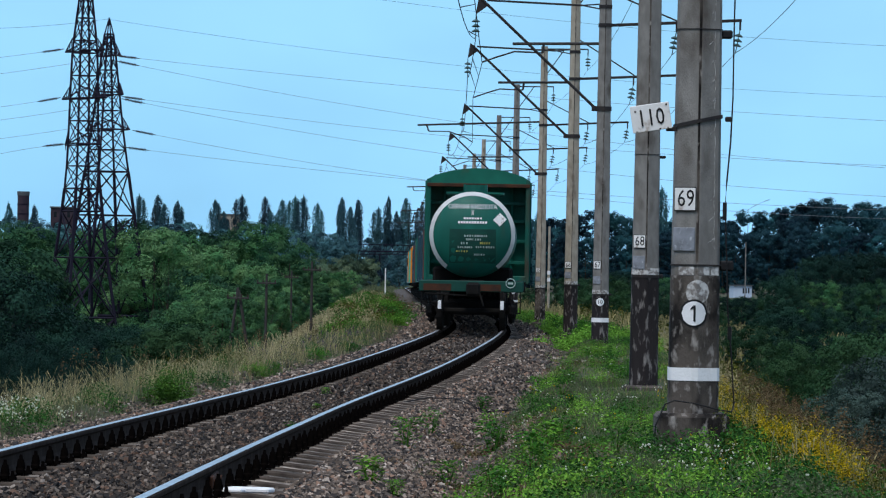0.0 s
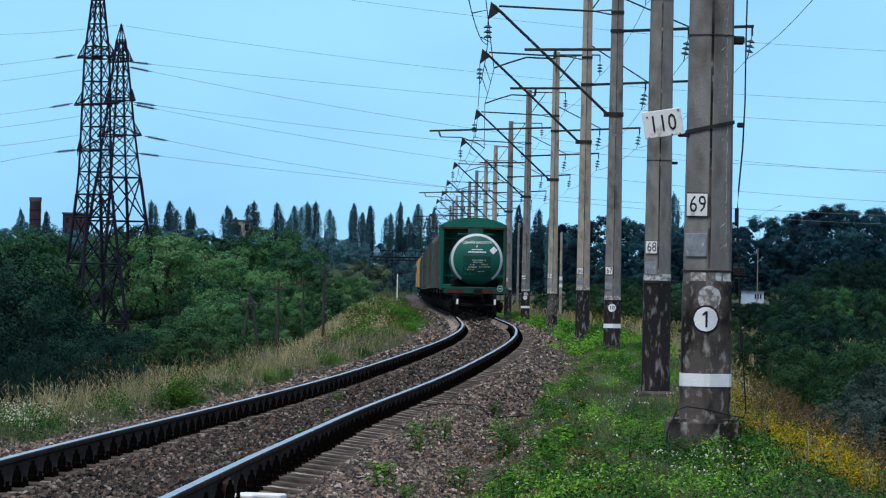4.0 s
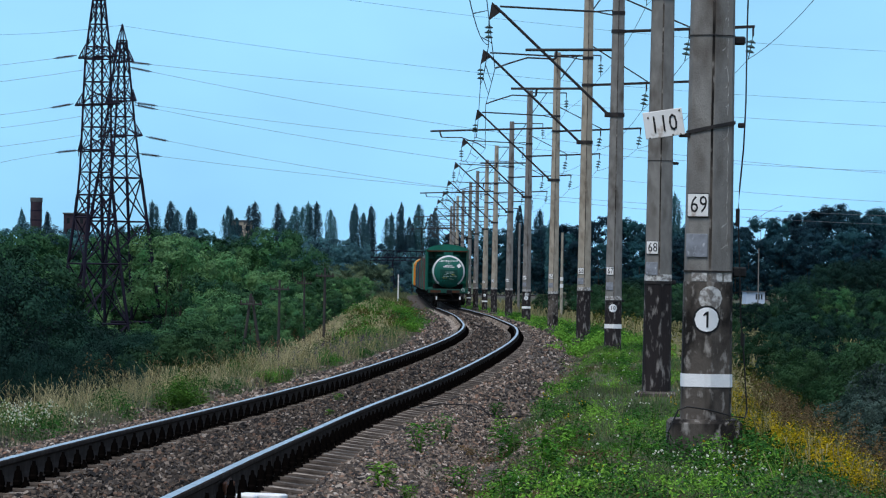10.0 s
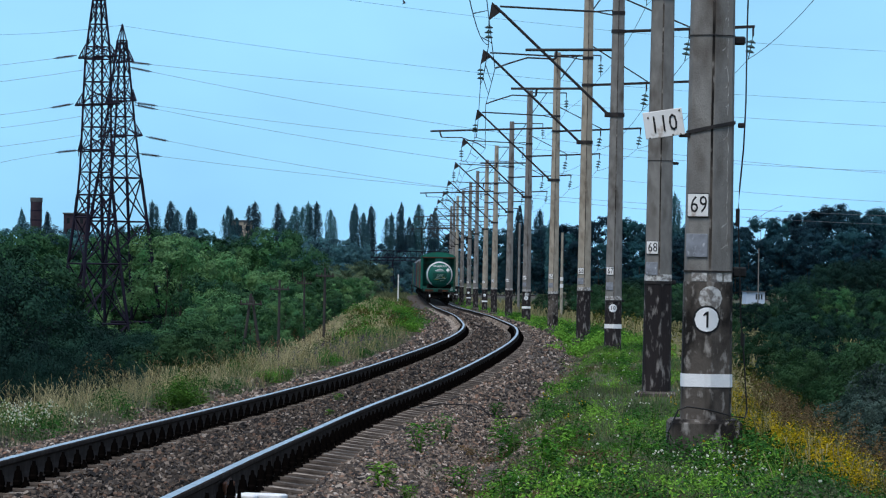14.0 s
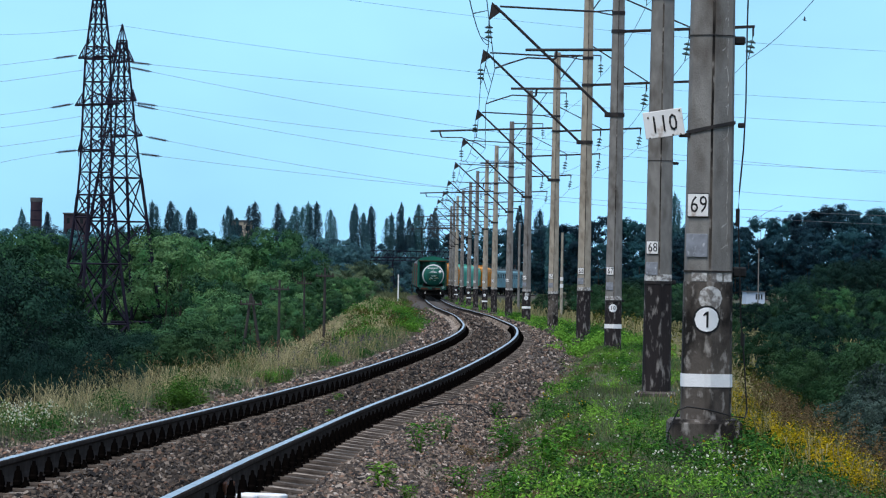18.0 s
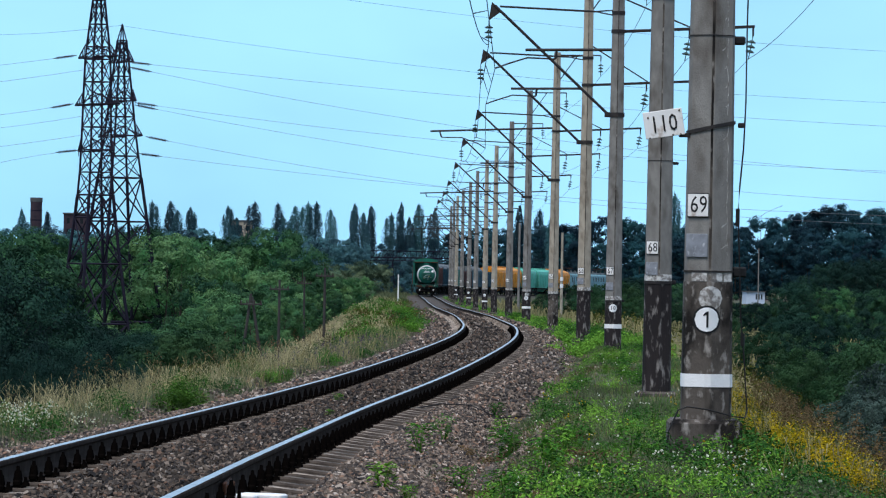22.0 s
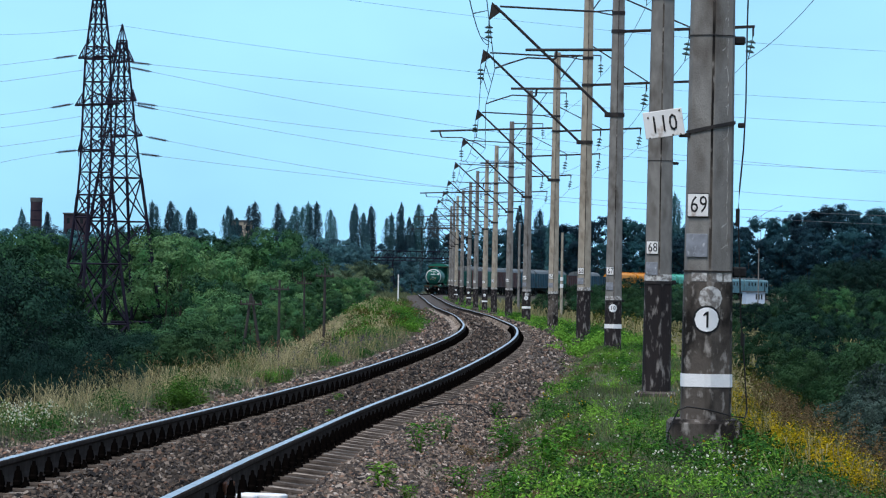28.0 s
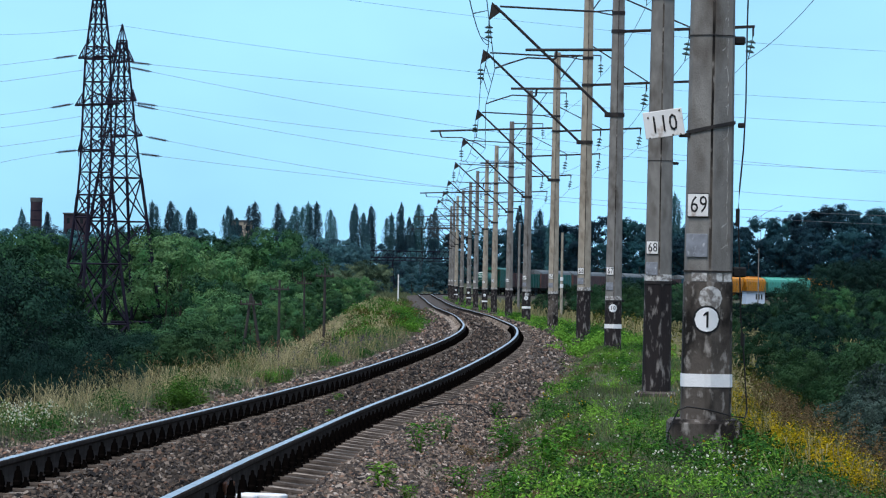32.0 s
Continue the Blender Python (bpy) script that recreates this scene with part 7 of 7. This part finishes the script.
# ---- small and distant things ----
def build_small():
    # boarded cabin on the far slope
    y = 690.0
    x, zc = bearing(551, y), EYE_Z - 62 * y / LENS + 0.0183 * 551 * y / LENS
    cabin = root("cabin", pose(x, y, zc, 0, 0, 12), label="small white boarded cabin with a flat roof", category="cabin")
    bm = bmesh.new()
    box(bm, (0, 0, -1.0), (2.9, 2.4, 4.6))
    part("wall", bm, M["cabin_white"], cabin)
    bm = bmesh.new()
    box(bm, (0, 0, 1.35), (3.2, 2.8, 0.12))
    part("roof", bm, M["slate"], cabin)
    for k in range(3):
        bm = bmesh.new()
        box(bm, (0.1 + 0.42 * k, -1.21, 0.55), (0.22, 0.04, 0.8))
        part("window", bm, M["window"], cabin)
    # slim concrete posts
    for b, yy, low, high, r, mat, words in ((211, 260, -55, 58, 0.09, "pale_concrete", "slim pale concrete post beside the meadow"), (135, 330, -40, 75, 0.10, "concrete", "slim grey concrete post beyond the line"),
                                            (559, 640, -30, 30, 0.09, "concrete", "slim grey post by the cabin"), (-78, 390, -51, -16, 0.07, "white_plate", "short white marker post on the mound")):
        x = bearing(b, yy)
        z0 = EYE_Z + (low + 0.0183 * b) * yy / LENS
        z1 = EYE_Z + (high + 0.0183 * b) * yy / LENS
        post = root("post", pose(x, yy, z0), label=words, category="post")
        bm = bmesh.new()
        rod(bm, (0, 0, min(-0.5, float(ground_z(x, yy)) - z0 - 0.3)), (0, 0, z1 - z0), r, r * 0.7, n=8)
        part("shaft", bm, M[mat], post)
        if b == 211:
            for q in (0.5, 0.9):
                bm = bmesh.new()
                rod(bm, (0, 0, q), (0, 0, q + 0.22), r * 1.06, n=8)
                part("painted_ring", bm, M["white_paint"], post, "white painted ring")
    # a street lamp whose arm shows above the far wood
    y = 1230.0
    lamp = root("street_lamp", pose(bearing(562, y), y, float(ground_z(bearing(562, y), y))), label="grey street lamp with a long raised arm above the trees", category="street lamp")
    top = EYE_Z + (89 + 0.0183 * 562) * y / LENS - float(ground_z(bearing(562, y), y))
    bm = bmesh.new()
    rod(bm, (0, 0, 0), (0, 0, top), 0.11, 0.07, n=8)
    part("pole", bm, M["concrete"], lamp)
    bm = bmesh.new()
    strip(bm, [(0, 0, top - 0.2), (1.2, 0, top + 0.6), (3.0, 0, top + 1.5), (5.0, 0, top + 2.4)], 0.05, 6)
    part("arm", bm, M["concrete"], lamp)
    bm = bmesh.new()
    box(bm, (5.3, 0, top + 2.5), (0.9, 0.3, 0.16), Matrix.Rotation(-0.42, 3, "Y"), bevel=0.05)
    part("lantern", bm, M["iron"], lamp)
    # timber telegraph poles in the valley
    for b, yy, low, high in ((-338, 150, -96, -50), (-288, 172, -100, -26), (-208, 185, -90, -4), (-244, 230, -62, -20)):
        x = bearing(b, yy)
        z1 = EYE_Z + (high + 0.0183 * b) * yy / LENS
        zg = float(ground_z(x, yy)) - 0.3
        post = root("telegraph_pole", pose(x, yy, zg), label="weathered timber telegraph pole in the valley", category="telegraph pole", group="telegraph poles")
        h = z1 - zg
        bm = bmesh.new()
        rod(bm, (-0.5 if b == -338 else 0, 0, 0), (0, 0, h), 0.065, 0.045, n=8)
        part("shaft", bm, M["grey_wood"], post)
        if b == -338:
            bm = bmesh.new()
            rod(bm, (0.65, 0, 0), (0.03, 0, h - 0.1), 0.065, 0.045, n=8)
            part("brace_leg", bm, M["grey_wood"], post)
        bm = bmesh.new()
        box(bm, (0, -0.12, h - 0.35), (0.75, 0.05, 0.06), bevel=0.01)
        part("cross_arm", bm, M["grey_wood"], post)
        for q in (-0.33, -0.13, 0.13, 0.33):
            bm = bmesh.new()
            rod(bm, (q, -0.12, h - 0.32), (q, -0.12, h - 0.22), 0.03, 0.02, n=6)
            part("insulator", bm, M["porcelain"], post)
    # brick water tower, works building and tower block on the skyline
    y = 1080.0

    def up(b, e):
        return EYE_Z + (e + 0.0183 * b) * y / LENS
    b = -721
    tower = root("water_tower", pose(bearing(b, y), y, -4), label="round dark brick tower with a pale rim on the skyline", category="tower")
    h = up(b, 120) + 4
    bm = bmesh.new()
    rod(bm, (0, 0, 0), (0, 0, h - 1.0), 1.42, 1.38, n=20)
    part("drum", bm, M["brick_far"], tower)
    bm = bmesh.new()
    rod(bm, (0, 0, h - 1.0), (0, 0, h), 1.5, n=20)
    part("rim", bm, M["slate"], tower, "paler rim")
    for z in (h - 3.2, h - 5.5):
        bm = bmesh.new()
        rod(bm, (0, 0, z), (0, 0, z + 0.25), 1.47, n=20)
        part("band", bm, M["rust_iron"], tower)
    for b, wide, e, mat, words in ((-655, 5.4, 91, "brick_far", "dark brick works building on the skyline"), (-360, 5.0, 78, "pale_concrete", "distant pale block of flats among poplars"), (-372, 3.0, 70, "brick_far", "distant reddish brick house among poplars")):
        h = up(b, e) + 4
        house = root("far_building", pose(bearing(b, y), y + 8, -4), label=words, category="building", group="skyline buildings")
        bm = bmesh.new()
        box(bm, (0, 0, h / 2), (wide, 7, h))
        part("wall", bm, M[mat], house)
        bm = bmesh.new()
        box(bm, (0, 0, h + 0.15), (wide + 0.5, 7.4, 0.4), bevel=0.08)
        part("roof", bm, M["slate"], house)
        for i in range(3):
            for j in range(4):
                bm = bmesh.new()
                box(bm, ((i - 1) * wide * 0.3, -3.51, h - 1.6 - 2.6 * j), (wide * 0.13, 0.06, 1.3))
                part("window", bm, M["window"], house)
    # pipe bridge across the far cutting
    y = 760.0
    bridge = root("pipe_bridge", pose(0, y, 0), label="dark rusty lattice pipe bridge across the line", category="bridge")
    z0, z1 = EYE_Z + 7 * y / LENS, EYE_Z + 24 * y / LENS
    x0, x1 = bearing(-128, y), bearing(14, y)
    bm = bmesh.new()
    for z in (z0, z1):
        for yy in (-0.8, 0.8):
            rod(bm, (x0, yy, z), (x1, yy, z), 0.06, n=4)
    n = 14
    for k in range(n):
        a, b2 = x0 + (x1 - x0) * k / n, x0 + (x1 - x0) * (k + 1) / n
        for yy in (-0.8, 0.8):
            rod(bm, (a, yy, z0), (b2, yy, z1), 0.035, n=4)
            rod(bm, (b2, yy, z0), (b2, yy, z1), 0.035, n=4)
    part("truss", bm, M["rust_iron"], bridge)
    for x in (x0, x1, (x0 + x1) / 2 - 3):
        bm = bmesh.new()
        zz = float(ground_z(x, y)) - 1
        for q in (-0.7, 0.7):
            rod(bm, (x + q, 0, zz), (x, 0, z0), 0.07, n=5)
        part("trestle", bm, M["rust_iron"], bridge)
    bm = bmesh.new()
    rod(bm, (x0, 0, z0 + 0.5), (x1, 0, z0 + 0.5), 0.10, n=8)
    part("pipe", bm, M["rust_iron"], bridge)
    # cable lying on the ballast, and a pale stick by the near rail
    bm = bmesh.new()
    pts = [(float(line_x(yy)) + u, yy, float(ground_z(float(line_x(yy)) + u, yy)) + 0.05) for u, yy in ((0.95, 60.0), (1.3, 60.4), (1.7, 60.1), (2.1, 59.6), (2.6, 60.2), (3.0, 60.8))]
    strip(bm, pts, 0.009, 6)
    tagged(mesh_object("ground_cable", bm, M["black"]), "black bonding cable lying across the ballast", "cable")
    bm = bmesh.new()
    p = Vector((float(line_x(29.0)) + 1.08, 29.0, float(line_z(29.0)) - RAIL_H + 0.03))
    box(bm, p, (0.30, 0.12, 0.035), Matrix.Rotation(radians(-20), 3, "Z"), bevel=0.01)
    box(bm, p + Vector((-0.16, -0.1, 0.0)), (0.26, 0.10, 0.03), Matrix.Rotation(radians(-16), 3, "Z"), bevel=0.01)
    tagged(mesh_object("painted_slat", bm, M["white_paint"]), "white painted slats lying beside the rail", "slat")


build_small()


def build_bird(name):
    bird = root(name, label="dark bird gliding across the sky", category="bird", group="birds")
    bm = bmesh.new()
    for a, b, r0, r1 in (((0, -0.22, 0), (0, 0.0, 0.01), 0.02, 0.06), ((0, 0, 0.01), (0, 0.16, 0.01), 0.06, 0.035), ((0, 0.16, 0.01), (0, 0.23, 0.0), 0.035, 0.008)):
        rod(bm, a, b, r0, r1, n=8)
    part("body", bm, M["black"], bird)
    for s in (-1, 1):
        bm = bmesh.new()
        v = [bm.verts.new(p) for p in ((0, 0.10, 0.02), (s * 0.28, 0.08, 0.13), (s * 0.55, -0.06, 0.20), (s * 0.26, -0.08, 0.11), (0, -0.08, 0.02))]
        w = [bm.verts.new(q.co + Vector((0, 0, 0.012))) for q in v]
        bm.faces.new(v)
        bm.faces.new(list(reversed(w)))
        for k in range(5):
            bm.faces.new((v[k], w[k], w[(k + 1) % 5], v[(k + 1) % 5]))
        part("wing", bm, M["black"], bird)
    return bird


BIRDS = [build_bird("bird"), build_bird("bird")]


# ---- what moves ----
def sky_point(b, e, y):
    """A point in the air on a bearing, at an elevation, y metres ahead."""
    return Vector((bearing(b, y), y, EYE_Z + (e + 0.0183 * b) * y / LENS))


def motions():
    for ob, offset, length, flip in TRAIN:
        rows = []
        for k in range(33):
            s = START + SPEED * k + offset
            rows.append((float(k), wagon_pose(s, length * 0.33, flip)))
        walk(ob, rows)
    # two birds cross the sky, one after the other
    for bird, course in zip(BIRDS, (((0.0, -3600, 200), (10.9, -800, 295), (12.0, -512, 302), (12.5, -372, 342), (13.0, -251, 368), (13.5, -164, 418), (14.2, -40, 480), (32.0, 3000, 1900)),
                                    ((0.0, -700, 1900), (17.0, 480, 520), (18.0, 632, 434), (18.5, 756, 402), (19.2, 930, 360), (32.0, 4000, -40)))):
        pts = [(t, sky_point(b, e, 420.0)) for t, b, e in course]
        rows = []
        for k, (t, p) in enumerate(pts):
            a, c = pts[max(k - 1, 0)][1], pts[min(k + 1, len(pts) - 1)][1]
            d = (c - a).normalized()
            rows.append((t, Matrix.Translation(p) @ Matrix.Rotation(math.atan2(d.y, d.x) - math.pi / 2, 4, "Z") @ Matrix.Rotation(math.asin(d.z) * 0.6, 4, "X") @ Matrix.Rotation(radians(25), 4, "Y")))
        walk(bird, rows)


motions()
